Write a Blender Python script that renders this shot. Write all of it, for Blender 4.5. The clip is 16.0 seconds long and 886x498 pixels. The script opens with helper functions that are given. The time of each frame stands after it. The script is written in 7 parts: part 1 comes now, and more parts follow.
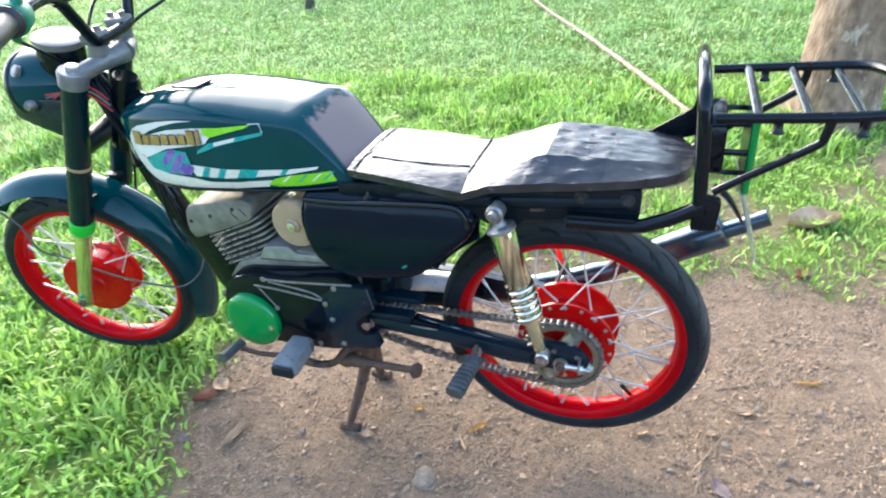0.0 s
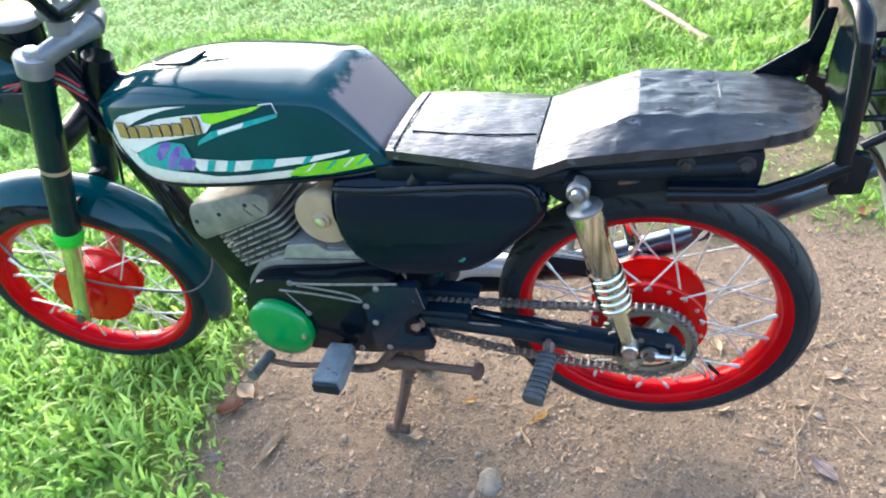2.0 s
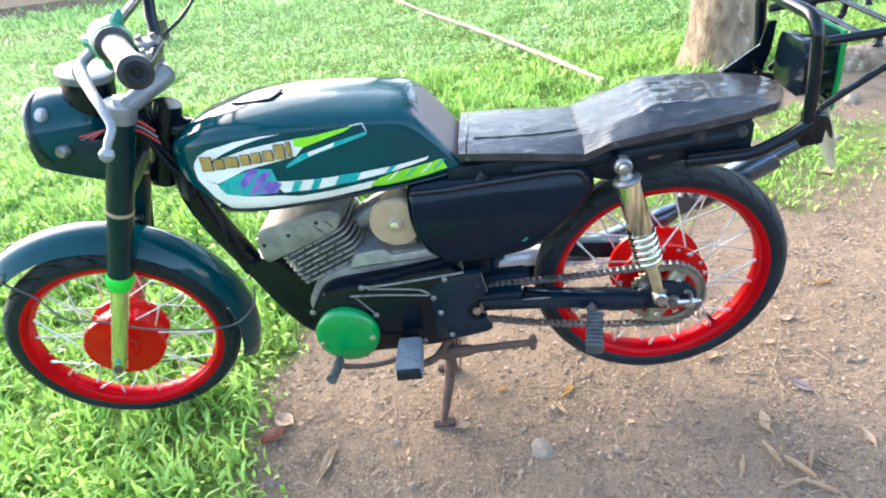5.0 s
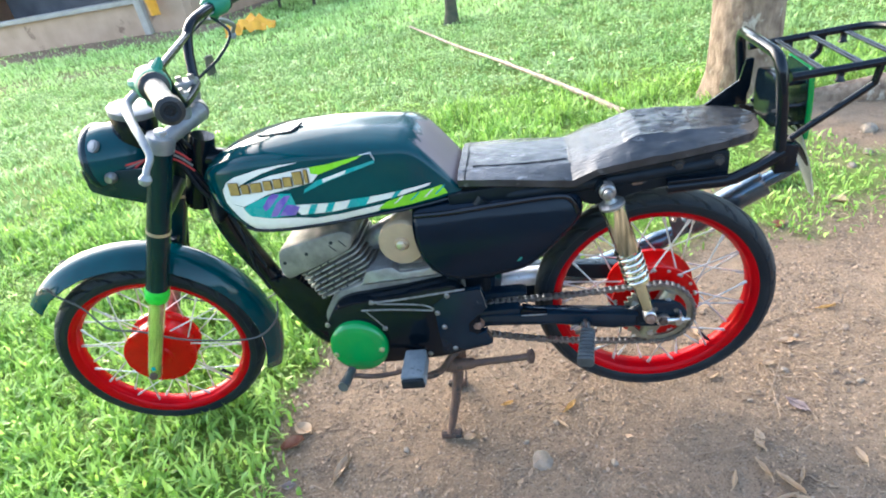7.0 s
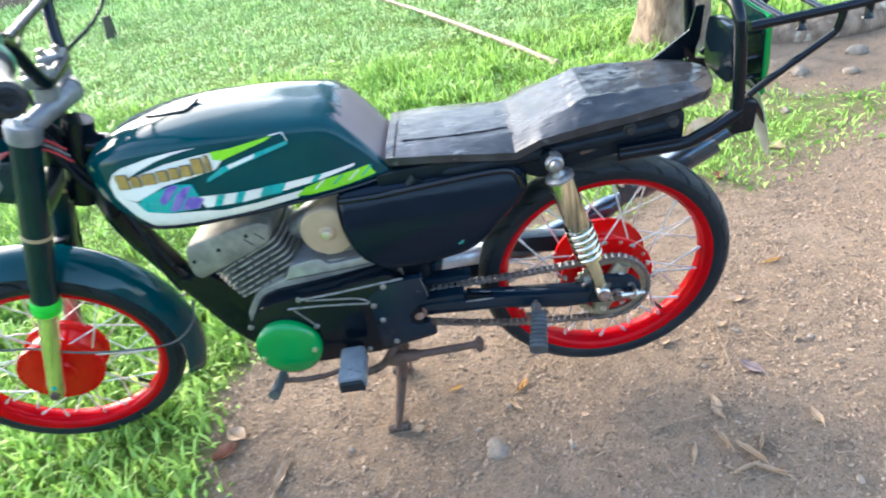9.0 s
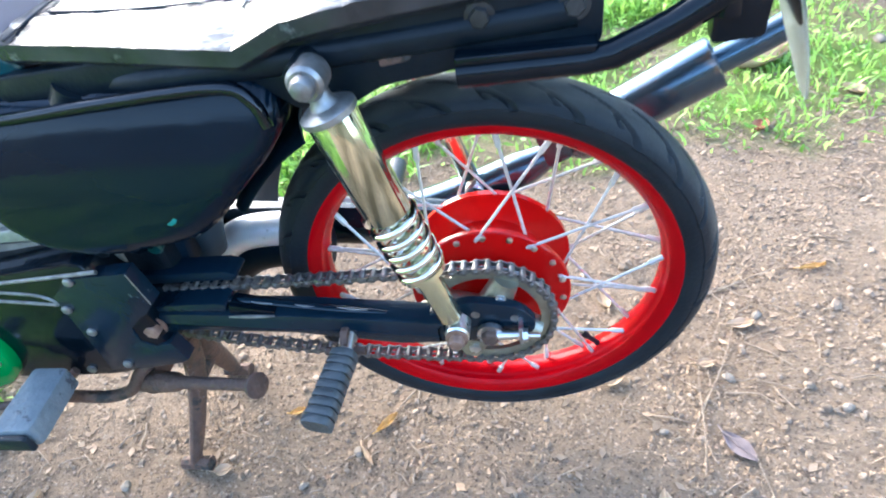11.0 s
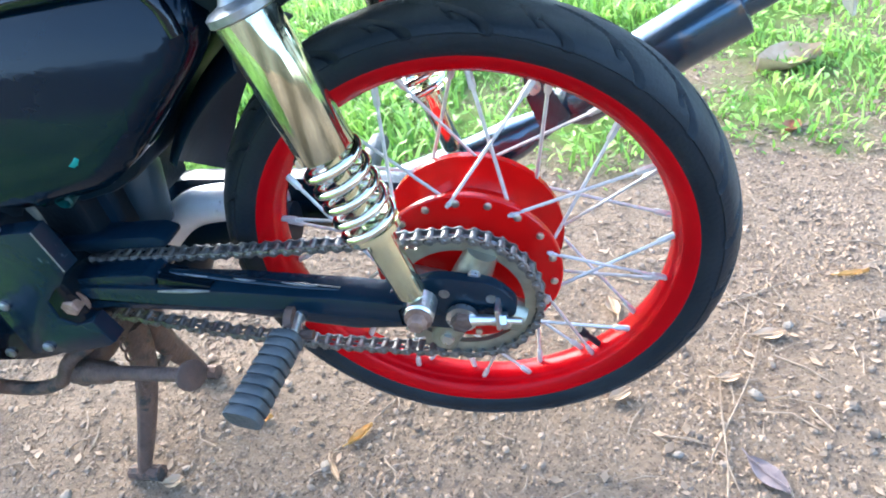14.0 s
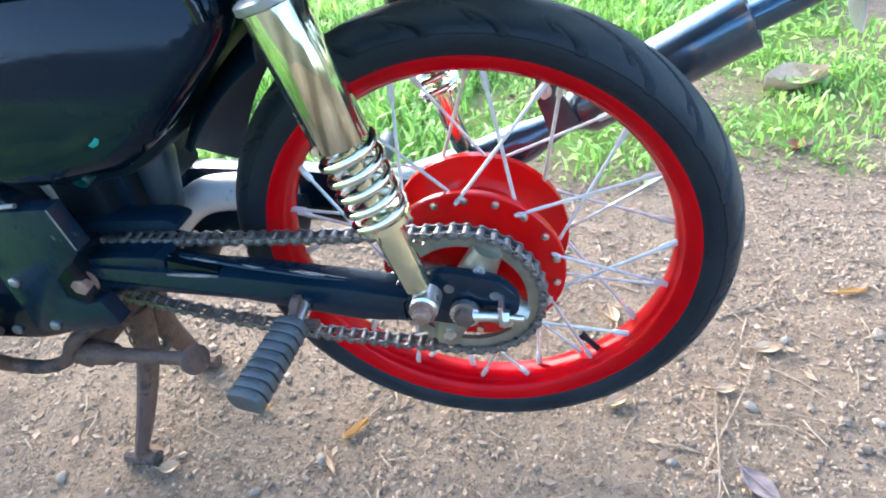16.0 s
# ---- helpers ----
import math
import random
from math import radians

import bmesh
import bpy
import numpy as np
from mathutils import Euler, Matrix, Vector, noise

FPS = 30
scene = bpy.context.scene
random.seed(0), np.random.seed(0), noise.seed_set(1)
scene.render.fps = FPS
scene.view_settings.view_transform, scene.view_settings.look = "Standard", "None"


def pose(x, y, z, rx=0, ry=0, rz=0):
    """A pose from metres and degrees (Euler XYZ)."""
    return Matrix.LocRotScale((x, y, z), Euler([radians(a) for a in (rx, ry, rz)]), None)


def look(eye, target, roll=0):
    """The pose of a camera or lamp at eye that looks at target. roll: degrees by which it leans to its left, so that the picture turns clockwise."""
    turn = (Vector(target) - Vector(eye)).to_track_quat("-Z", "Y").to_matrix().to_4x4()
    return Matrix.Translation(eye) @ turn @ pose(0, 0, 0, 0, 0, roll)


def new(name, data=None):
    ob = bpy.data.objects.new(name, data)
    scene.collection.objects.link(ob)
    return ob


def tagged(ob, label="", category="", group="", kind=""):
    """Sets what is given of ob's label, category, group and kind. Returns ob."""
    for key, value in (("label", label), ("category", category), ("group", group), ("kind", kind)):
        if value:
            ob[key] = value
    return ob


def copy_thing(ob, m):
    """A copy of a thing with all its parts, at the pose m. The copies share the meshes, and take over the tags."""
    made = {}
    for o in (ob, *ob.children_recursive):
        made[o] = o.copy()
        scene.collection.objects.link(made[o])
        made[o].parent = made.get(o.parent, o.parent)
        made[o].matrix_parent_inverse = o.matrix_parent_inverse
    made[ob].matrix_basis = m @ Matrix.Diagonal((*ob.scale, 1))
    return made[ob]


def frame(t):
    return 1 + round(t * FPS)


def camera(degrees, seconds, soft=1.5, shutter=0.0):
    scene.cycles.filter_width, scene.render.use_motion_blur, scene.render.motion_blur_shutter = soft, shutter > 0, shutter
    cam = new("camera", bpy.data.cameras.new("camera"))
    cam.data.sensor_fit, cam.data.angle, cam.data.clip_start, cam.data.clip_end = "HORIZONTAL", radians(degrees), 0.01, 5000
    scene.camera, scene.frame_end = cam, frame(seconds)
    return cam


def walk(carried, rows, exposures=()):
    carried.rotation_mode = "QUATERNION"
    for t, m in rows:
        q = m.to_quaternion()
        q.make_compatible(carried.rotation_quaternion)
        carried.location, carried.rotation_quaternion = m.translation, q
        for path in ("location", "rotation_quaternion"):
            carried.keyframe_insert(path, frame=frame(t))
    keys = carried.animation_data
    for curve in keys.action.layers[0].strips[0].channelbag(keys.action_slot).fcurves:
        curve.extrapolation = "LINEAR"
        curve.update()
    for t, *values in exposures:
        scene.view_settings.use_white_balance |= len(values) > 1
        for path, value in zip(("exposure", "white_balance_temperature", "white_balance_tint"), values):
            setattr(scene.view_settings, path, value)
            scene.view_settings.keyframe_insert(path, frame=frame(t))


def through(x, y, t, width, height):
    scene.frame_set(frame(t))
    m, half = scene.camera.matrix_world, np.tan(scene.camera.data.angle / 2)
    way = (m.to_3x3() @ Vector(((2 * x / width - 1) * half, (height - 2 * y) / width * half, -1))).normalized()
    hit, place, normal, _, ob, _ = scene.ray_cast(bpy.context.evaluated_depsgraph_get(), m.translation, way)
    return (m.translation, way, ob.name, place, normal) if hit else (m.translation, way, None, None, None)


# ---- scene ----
cam = camera(71.5, 16.0, soft=1.9, shutter=0.45)
PATH = [
    (0, (0.152, -0.959, 1.127), (-0.509, 0.609, 0.076), -6.4),
    (0.5, (0.147, -0.973, 1.133), (-0.56, 0.55, 0.047), -9.6),
    (1, (0.126, -0.956, 1.115), (-0.556, 0.595, 0.053), -8.1),
    (1.5, (0.07, -0.884, 1.115), (-0.597, 0.668, 0.045), -8.8),
    (2, (-0.019, -0.821, 1.1), (-0.63, 0.662, -0.095), -11.2),
    (2.5, (-0.107, -0.829, 1.107), (-0.483, 0.738, -0.077), -10.8),
    (3, (-0.282, -0.912, 1.128), (-0.409, 0.664, -0.096), -10.0),
    (3.5, (-0.343, -0.972, 1.127), (-0.507, 0.628, -0.062), -9.9),
    (4, (-0.351, -1.004, 1.138), (-0.542, 0.625, -0.006), -10.5),
    (4.2, (-0.35, -1.012, 1.132), (-0.527, 0.626, -0.001), -10.5),
    (6.3, (-0.164, -1.203, 1.162), (-0.565, 0.49, 0.175), -10.3),
    (6.5, (-0.173, -1.192, 1.161), (-0.557, 0.508, 0.181), -10.8),
    (7, (-0.203, -1.18, 1.168), (-0.562, 0.526, 0.188), -11.7),
    (7.5, (-0.22, -1.162, 1.175), (-0.584, 0.543, 0.195), -12.6),
    (8, (-0.241, -1.146, 1.176), (-0.594, 0.558, 0.19), -12.2),
    (8.5, (-0.259, -1.125, 1.176), (-0.611, 0.562, 0.161), -12.7),
    (9, (-0.21, -1.037, 1.144), (-0.391, 0.601, 0.009), -12.5),
    (9.5, (-0.047, -0.867, 1.081), (-0.378, 0.699, -0.117), -7.9),
    (10, (0.074, -0.703, 0.996), (-0.266, 0.703, -0.385), -11.1),
    (10.2, (0.08, -0.646, 0.967), (-0.218, 0.783, -0.401), -10.5),
    (12.3, (0.093, -0.509, 0.721), (-0.442, 0.973, -0.51), -15.5),
    (12.5, (0.1, -0.505, 0.723), (-0.4, 0.997, -0.5), -14.9),
    (13, (0.111, -0.503, 0.727), (-0.366, 1.009, -0.491), -14.7),
    (13.5, (0.111, -0.502, 0.721), (-0.331, 1.029, -0.486), -12.0),
    (14, (0.111, -0.497, 0.718), (-0.334, 1.03, -0.495), -11.8),
    (14.5, (0.11, -0.504, 0.721), (-0.337, 1.044, -0.464), -10.9),
    (15, (0.119, -0.504, 0.711), (-0.296, 1.031, -0.501), -9.2),
    (15.5, (0.112, -0.509, 0.712), (-0.317, 1.029, -0.493), -9.0),
    (16, (0.107, -0.512, 0.717), (-0.337, 1.029, -0.479), -9.1),
]
walk(cam, [(t, look(eye, target, roll)) for t, eye, target, roll in PATH], exposures=[(0.0, 2.70, 6200.0, 9.5), (1.5, 2.70, 6200.0, 9.5), (3.0, 3.03, 6150.0, 8.0), (4.2, 3.08, 6300.0, 8.5), (7.0, 2.74, 6300.0, 9.0), (9.0, 2.83, 6200.0, 9.0), (10.2, 3.12, 5900.0, 8.0), (12.3, 3.15, 5530.0, 6.5), (14.5, 3.15, 5530.0, 6.5), (16.0, 3.03, 5530.0, 6.5)])

# ---- light ----
world = bpy.data.worlds.new("sky")
scene.world = world
world.use_nodes = True
sky = world.node_tree.nodes.new("ShaderNodeTexSky")
sky.sky_type, sky.sun_disc = "NISHITA", False
sky.sun_elevation, sky.sun_rotation = radians(28), radians(-46)
sky.air_density, sky.dust_density, sky.ozone_density = 1.0, 2.5, 1.0
back = world.node_tree.nodes["Background"]
back.inputs["Strength"].default_value = 0.15
world.node_tree.links.new(sky.outputs[0], back.inputs["Color"])
sun = new("sun", bpy.data.lights.new("sun", "SUN"))
sun.data.energy, sun.data.angle, sun.data.color = 0.5, radians(60), (1.0, 0.99, 0.98)
sun.matrix_world = look((-6.8, 6.6, 5.0), (0, 0, 0))

# ---- materials ----


def material(name, base, second=None, rough=0.5, metal=0.0, scale=20.0, mix=0.5, fine=0.0, bump=0.0, bump_scale=120.0, coat=0.0,
             rough_var=0.1, wear=None, wear_at=0.62, wear_scale=9.0, island=0.0, specular=0.5, stretch=(1, 1, 1)):
    """A surface of two tones over two scales of noise, with fine relief, and where asked worn or dirty spots of a third colour."""
    m = bpy.data.materials.new(name)
    m.use_nodes = True
    nt = m.node_tree
    n, l = nt.nodes, nt.links
    bsdf = n["Principled BSDF"]
    co = n.new("ShaderNodeTexCoord")
    mp = n.new("ShaderNodeMapping")
    mp.inputs["Scale"].default_value = stretch
    l.new(co.outputs["Object"], mp.inputs["Vector"])
    a = n.new("ShaderNodeTexNoise")
    a.inputs["Scale"].default_value, a.inputs["Detail"].default_value = scale, 6.0
    l.new(mp.outputs[0], a.inputs["Vector"])
    ramp = n.new("ShaderNodeMapRange")
    ramp.inputs["From Min"].default_value, ramp.inputs["From Max"].default_value = 0.35, 0.65
    ramp.inputs["To Max"].default_value = mix
    l.new(a.outputs["Fac"], ramp.inputs["Value"])
    tone = n.new("ShaderNodeMix")
    tone.data_type = "RGBA"
    tone.inputs[6].default_value = (*base, 1)
    tone.inputs[7].default_value = (*(second or [c * 0.7 for c in base]), 1)
    l.new(ramp.outputs[0], tone.inputs[0])
    out = tone.outputs[2]
    if island:
        geo, hsv = n.new("ShaderNodeNewGeometry"), n.new("ShaderNodeHueSaturation")
        rng = n.new("ShaderNodeMapRange")
        rng.inputs["To Min"].default_value, rng.inputs["To Max"].default_value = 1 - island, 1 + island
        l.new(geo.outputs["Random Per Island"], rng.inputs["Value"])
        l.new(rng.outputs[0], hsv.inputs["Value"])
        l.new(out, hsv.inputs["Color"])
        out = hsv.outputs[0]
    if wear:
        w = n.new("ShaderNodeTexNoise")
        w.inputs["Scale"].default_value, w.inputs["Detail"].default_value, w.inputs["Roughness"].default_value = wear_scale, 8.0, 0.7
        l.new(mp.outputs[0], w.inputs["Vector"])
        wr = n.new("ShaderNodeMapRange")
        wr.inputs["From Min"].default_value, wr.inputs["From Max"].default_value = wear_at, wear_at + 0.06
        l.new(w.outputs["Fac"], wr.inputs["Value"])
        worn = n.new("ShaderNodeMix")
        worn.data_type = "RGBA"
        worn.inputs[7].default_value = (*wear, 1)
        l.new(wr.outputs[0], worn.inputs[0])
        l.new(out, worn.inputs[6])
        out = worn.outputs[2]
    l.new(out, bsdf.inputs["Base Color"])
    rv = n.new("ShaderNodeMapRange")
    rv.inputs["To Min"].default_value, rv.inputs["To Max"].default_value = max(0.02, rough - rough_var), min(1, rough + rough_var)
    l.new(a.outputs["Fac"], rv.inputs["Value"])
    l.new(rv.outputs[0], bsdf.inputs["Roughness"])
    bsdf.inputs["Metallic"].default_value = metal
    bsdf.inputs["Coat Weight"].default_value = coat
    bsdf.inputs["Coat Roughness"].default_value = 0.06
    bsdf.inputs["Specular IOR Level"].default_value = specular
    if bump:
        f = n.new("ShaderNodeTexNoise")
        f.inputs["Scale"].default_value, f.inputs["Detail"].default_value = bump_scale, 5.0
        l.new(mp.outputs[0], f.inputs["Vector"])
        b = n.new("ShaderNodeBump")
        b.inputs["Strength"].default_value, b.inputs["Distance"].default_value = bump, 0.01
        l.new(f.outputs["Fac"], b.inputs["Height"])
        l.new(b.outputs[0], bsdf.inputs["Normal"])
    return m


TEAL = material("teal_paint", (0.0001, 0.037, 0.045), (0.0001, 0.048, 0.056), 0.07, 0.0, 14, 0.8, bump=0.05, bump_scale=24, coat=0.08, specular=0.20, rough_var=0.04, wear=(0.08, 0.12, 0.12), wear_at=0.75, wear_scale=30)
GRIP = material("worn_grip_rubber", (0.012, 0.013, 0.014), (0.04, 0.04, 0.04), 0.48, 0.0, 30, 0.8, bump=0.25, specular=0.4)
BLACK = material("black_gloss_paint", (0.0018, 0.0045, 0.0075), (0.0032, 0.0072, 0.0115), 0.12, 0.0, 25, 0.7, bump=0.06, bump_scale=50, specular=0.24, rough_var=0.08, wear=(0.035, 0.050, 0.060), wear_at=0.72, wear_scale=24)
GLOSS_BLACK = material("wet_gloss_black", (0.002, 0.004, 0.007), (0.003, 0.006, 0.010), 0.08, 0.0, 20, 0.8, bump=0.12, bump_scale=40, coat=0.15, specular=0.32, rough_var=0.04)
# black paint; the blue of reflected sky is put into its base
SKY_TINTED_BLACK = material("black_paint_sky_tinted", (0.0010, 0.0056, 0.0118), (0.0018, 0.0080, 0.0160), 0.10, 0.0, 9, 0.8, bump=0.05, bump_scale=14, specular=0.18, rough_var=0.07, wear=(0.045, 0.060, 0.070), wear_at=0.71, wear_scale=18, stretch=(1, 1, 3))
CHIP_GREEN = material("turquoise_chip", (0.008, 0.20, 0.16), None, 0.5)
BLACK_SATIN = material("black_satin_paint", (0.0045, 0.0085, 0.0125), (0.0085, 0.0135, 0.0180), 0.34, 0.0, 30, 0.8, bump=0.08, bump_scale=200, wear=(0.06, 0.055, 0.05), wear_at=0.73, wear_scale=26, specular=0.16)
# satin black and inner plastic, with haze over the darks painted in blue
HAZE_LIFTED_SATIN = material("satin_black_haze_lifted", (0.0030, 0.0105, 0.0190), (0.0055, 0.0155, 0.0260), 0.20, 0.0, 16, 0.9, bump=0.10, bump_scale=60, specular=0.28, rough_var=0.1, wear=(0.10, 0.12, 0.13), wear_at=0.665, wear_scale=34)
HAZE_LIFTED_INNER = material("dull_plastic_haze_lifted", (0.0022, 0.0095, 0.0190), (0.0040, 0.0135, 0.0250), 0.42, 0.0, 14, 0.9, bump=0.06, bump_scale=80, specular=0.12, wear=(0.03, 0.03, 0.03), wear_at=0.72, wear_scale=14)
BLUE_GREY = material("blue_grey_plastic", (0.026, 0.045, 0.058), (0.018, 0.032, 0.044), 0.42, 0.0, 18, 0.8, bump=0.08)
RUBBER = material("tyre_rubber", (0.006, 0.011, 0.016), (0.013, 0.019, 0.024), 0.5, 0.0, 18, 0.8, bump=0.12, bump_scale=260, rough_var=0.12, wear=(0.045, 0.045, 0.043), wear_at=0.70, wear_scale=22, specular=0.25)
RUBBER_GREY = material("grey_worn_rubber", (0.040, 0.046, 0.047), (0.075, 0.082, 0.083), 0.5, 0.0, 35, 0.9, bump=0.15, bump_scale=220, wear=(0.12, 0.115, 0.105), wear_at=0.66, wear_scale=30)
PEG_GREY = material("blue_grey_worn_rubber", (0.12, 0.14, 0.15), (0.18, 0.20, 0.205), 0.55, 0.0, 35, 0.9, bump=0.3, bump_scale=130, wear=(0.06, 0.065, 0.07), wear_at=0.60, wear_scale=30, specular=0.3)
RED = material("red_gloss_paint", (0.45, 0.0002, 0.004), (0.35, 0.0002, 0.004), 0.24, 0.15, 20, 0.7, bump=0.06, bump_scale=60, coat=0.05, specular=0.10, rough_var=0.08)
ORANGE_RED = material("red_hub_paint", (0.52, 0.0035, 0.003), (0.41, 0.003, 0.003), 0.20, 0.0, 24, 0.7, bump=0.05, bump_scale=120, coat=0.12, specular=0.18, rough_var=0.08)
GREEN = material("green_gloss_paint", (0.0005, 0.235, 0.048), (0.0005, 0.20, 0.040), 0.14, 0.0, 16, 0.6, bump=0.02, bump_scale=80, coat=0.3, specular=0.35, rough_var=0.05)
GREEN_NEON = material("bright_green_rubber", (0.02, 0.55, 0.03), (0.02, 0.42, 0.04), 0.4, 0.0, 30, 0.6, bump=0.05)
DARK_GREEN = material("green_black_paint", (0.001, 0.014, 0.018), (0.001, 0.020, 0.024), 0.22, 0.0, 25, 0.7, bump=0.06, bump_scale=60, specular=0.3)
DRAIN_GREEN = material("sea_green_plastic", (0.002, 0.030, 0.028), (0.003, 0.05, 0.045), 0.4, 0.0, 30, 0.7)
GREEN_PLASTIC = material("green_translucent_plastic", (0.003, 0.20, 0.11), (0.003, 0.13, 0.08), 0.5, 0.0, 30, 0.6, bump=0.05)
CHROME = material("chrome", (0.80, 0.79, 0.74), (0.70, 0.68, 0.62), 0.06, 1.0, 30, 0.6, bump=0.02, bump_scale=60, rough_var=0.05)
CHROME_WARM = material("aged_chrome", (0.80, 0.82, 0.58), (0.62, 0.62, 0.42), 0.10, 0.95, 26, 0.8, bump=0.02, bump_scale=50, rough_var=0.05)
# dark lengthwise streaks are reflections painted into the chrome's colour
REFLECTION_CHROME = material("chrome_with_painted_reflections", (0.84, 0.85, 0.66), (0.26, 0.27, 0.19), 0.08, 0.97, 95, 1.0, rough_var=0.05, stretch=(1, 1, 0.05))
SPOKE = material("dull_galvanised_wire", (0.66, 0.67, 0.66), (0.46, 0.46, 0.45), 0.42, 0.55, 80, 0.8, rough_var=0.1, island=0.12)
STEEL = material("galvanised_steel", (0.78, 0.78, 0.77), (0.60, 0.60, 0.58), 0.3, 1.0, 60, 0.7, rough_var=0.1)
DULL_STEEL = material("dull_oxidised_steel", (0.30, 0.30, 0.29), (0.17, 0.16, 0.15), 0.42, 0.75, 70, 0.9, rough_var=0.12, bump=0.1, wear=(0.10, 0.07, 0.05), wear_at=0.62, wear_scale=60)
ALLOY = material("weathered_cast_alloy", (0.255, 0.25, 0.215), (0.15, 0.145, 0.125), 0.55, 0.4, 30, 0.9, bump=0.25, bump_scale=160, wear=(0.09, 0.08, 0.07), wear_at=0.64, wear_scale=18)
ALLOY_BRIGHT = material("bright_alloy", (0.33, 0.34, 0.34), (0.20, 0.20, 0.20), 0.42, 0.6, 35, 0.8, bump=0.15, bump_scale=150, wear=(0.06, 0.055, 0.05), wear_at=0.62, wear_scale=22)
LEVER = material("dull_lever_alloy", (0.25, 0.265, 0.27), (0.17, 0.18, 0.185), 0.42, 0.3, 35, 0.9, bump=0.1, bump_scale=150)
RUST = material("rusty_steel", (0.078, 0.050, 0.039), (0.14, 0.082, 0.057), 0.75, 0.2, 45, 0.9, bump=0.4, bump_scale=180, wear=(0.040, 0.036, 0.032), wear_at=0.55, wear_scale=24)
PALE_RUST = material("pale_rusty_bolt", (0.30, 0.19, 0.14), (0.16, 0.09, 0.06), 0.6, 0.35, 90, 0.9, bump=0.3, bump_scale=240)
CHAIN = material("oily_chain_steel", (0.17, 0.165, 0.16), (0.28, 0.27, 0.26), 0.38, 0.85, 90, 0.9, rough_var=0.1, wear=(0.03, 0.028, 0.025), wear_at=0.58, wear_scale=60)
SPROCKET = material("dull_sprocket_steel", (0.38, 0.37, 0.29), (0.25, 0.23, 0.18), 0.42, 0.8, 40, 0.9, bump=0.1, wear=(0.10, 0.07, 0.05), wear_at=0.64, wear_scale=30)
TAN = material("tan_plastic", (0.40, 0.29, 0.17), (0.32, 0.23, 0.14), 0.5, 0.0, 22, 0.9, bump=0.08)
GREY_PLASTIC = material("grey_cast_alloy", (0.20, 0.205, 0.205), (0.13, 0.135, 0.14), 0.38, 0.3, 34, 0.9, bump=0.12, bump_scale=140)
# near-white base stands in for bright sky on the chrome
BRIGHT_PIPE = material("bright_exhaust_chrome", (0.92, 0.92, 0.92), (0.74, 0.74, 0.76), 0.36, 0.35, 22, 0.8, bump=0.10, bump_scale=40, wear=(0.34, 0.32, 0.30), wear_at=0.66, wear_scale=26)
BLUED = material("heat_blued_chrome", (0.050, 0.095, 0.135), (0.075, 0.095, 0.12), 0.22, 0.75, 16, 0.9, bump=0.04, coat=0.3, wear=(0.20, 0.15, 0.12), wear_at=0.60, wear_scale=12)
CLEAR_PLASTIC = material("scuffed_clear_plastic", (0.62, 0.63, 0.60), (0.45, 0.45, 0.42), 0.35, 0.0, 30, 0.8, bump=0.2)
CLEAR_PLASTIC.node_tree.nodes["Principled BSDF"].inputs["Transmission Weight"].default_value = 0.75
SEAT = material("worn_black_vinyl", (0.017, 0.020, 0.023), (0.042, 0.045, 0.049), 0.19, 0.0, 18, 0.9, bump=0.16, bump_scale=60, rough_var=0.10, wear=(0.13, 0.135, 0.14), wear_at=0.61, wear_scale=15, specular=0.5, stretch=(1, 2.2, 1))
WHITE_DECAL = material("white_vinyl", (0.74, 0.72, 0.68), (0.62, 0.60, 0.56), 0.28, 0.0, 24, 0.7, coat=0.4)
TEAL_DECAL = material("turquoise_vinyl", (0.005, 0.33, 0.32), (0.005, 0.25, 0.26), 0.28, 0.0, 24, 0.7, coat=0.4)
PURPLE_DECAL = material("purple_vinyl", (0.13, 0.07, 0.38), (0.20, 0.13, 0.42), 0.28, 0.0, 40, 0.9, coat=0.4)
LIME_DECAL = material("lime_vinyl", (0.24, 0.62, 0.02), (0.17, 0.52, 0.02), 0.28, 0.0, 30, 0.8, coat=0.4)
GOLD = material("gold_badge", (0.44, 0.28, 0.09), (0.30, 0.19, 0.06), 0.4, 0.3, 60, 0.9, bump=0.1)
BROWN_EDGE = material("brown_badge_edge", (0.05, 0.030, 0.015), None, 0.5)
GLASS = material("lamp_glass", (0.75, 0.78, 0.78), None, 0.06, 0.0, coat=0.5)

DIAL = material("dial_face", (0.05, 0.052, 0.055), (0.03, 0.03, 0.032), 0.35, 0.0, specular=0.3)
WIRE = material("dark_grey_wire", (0.06, 0.065, 0.068), (0.11, 0.11, 0.11), 0.45, 0.4, 40, 0.8)
RED_WIRE = material("red_wire", (0.45, 0.03, 0.03), None, 0.5)
BARK = material("brown_cracked_bark", (0.30, 0.215, 0.145), (0.13, 0.085, 0.055), 0.9, 0.0, 22, 1.0, bump=1.0, bump_scale=55, wear=(0.42, 0.36, 0.27), wear_at=0.58, wear_scale=9, stretch=(1, 1, 0.55))
POLE_WOOD = material("bleached_bamboo", (0.36, 0.28, 0.19), (0.20, 0.145, 0.09), 0.65, 0.0, 22, 0.9, bump=0.4, bump_scale=60, wear=(0.13, 0.15, 0.06), wear_at=0.60, wear_scale=8)
DARK_WOOD = material("dark_rotten_wood", (0.045, 0.05, 0.03), (0.09, 0.08, 0.05), 0.85, 0.0, 16, 0.9, bump=0.6, bump_scale=50)
DRY_LEAF = material("dry_brown_leaf", (0.43, 0.295, 0.18), (0.50, 0.37, 0.25), 0.7, 0.0, 40, 0.9, bump=0.3, bump_scale=90, specular=0.12)
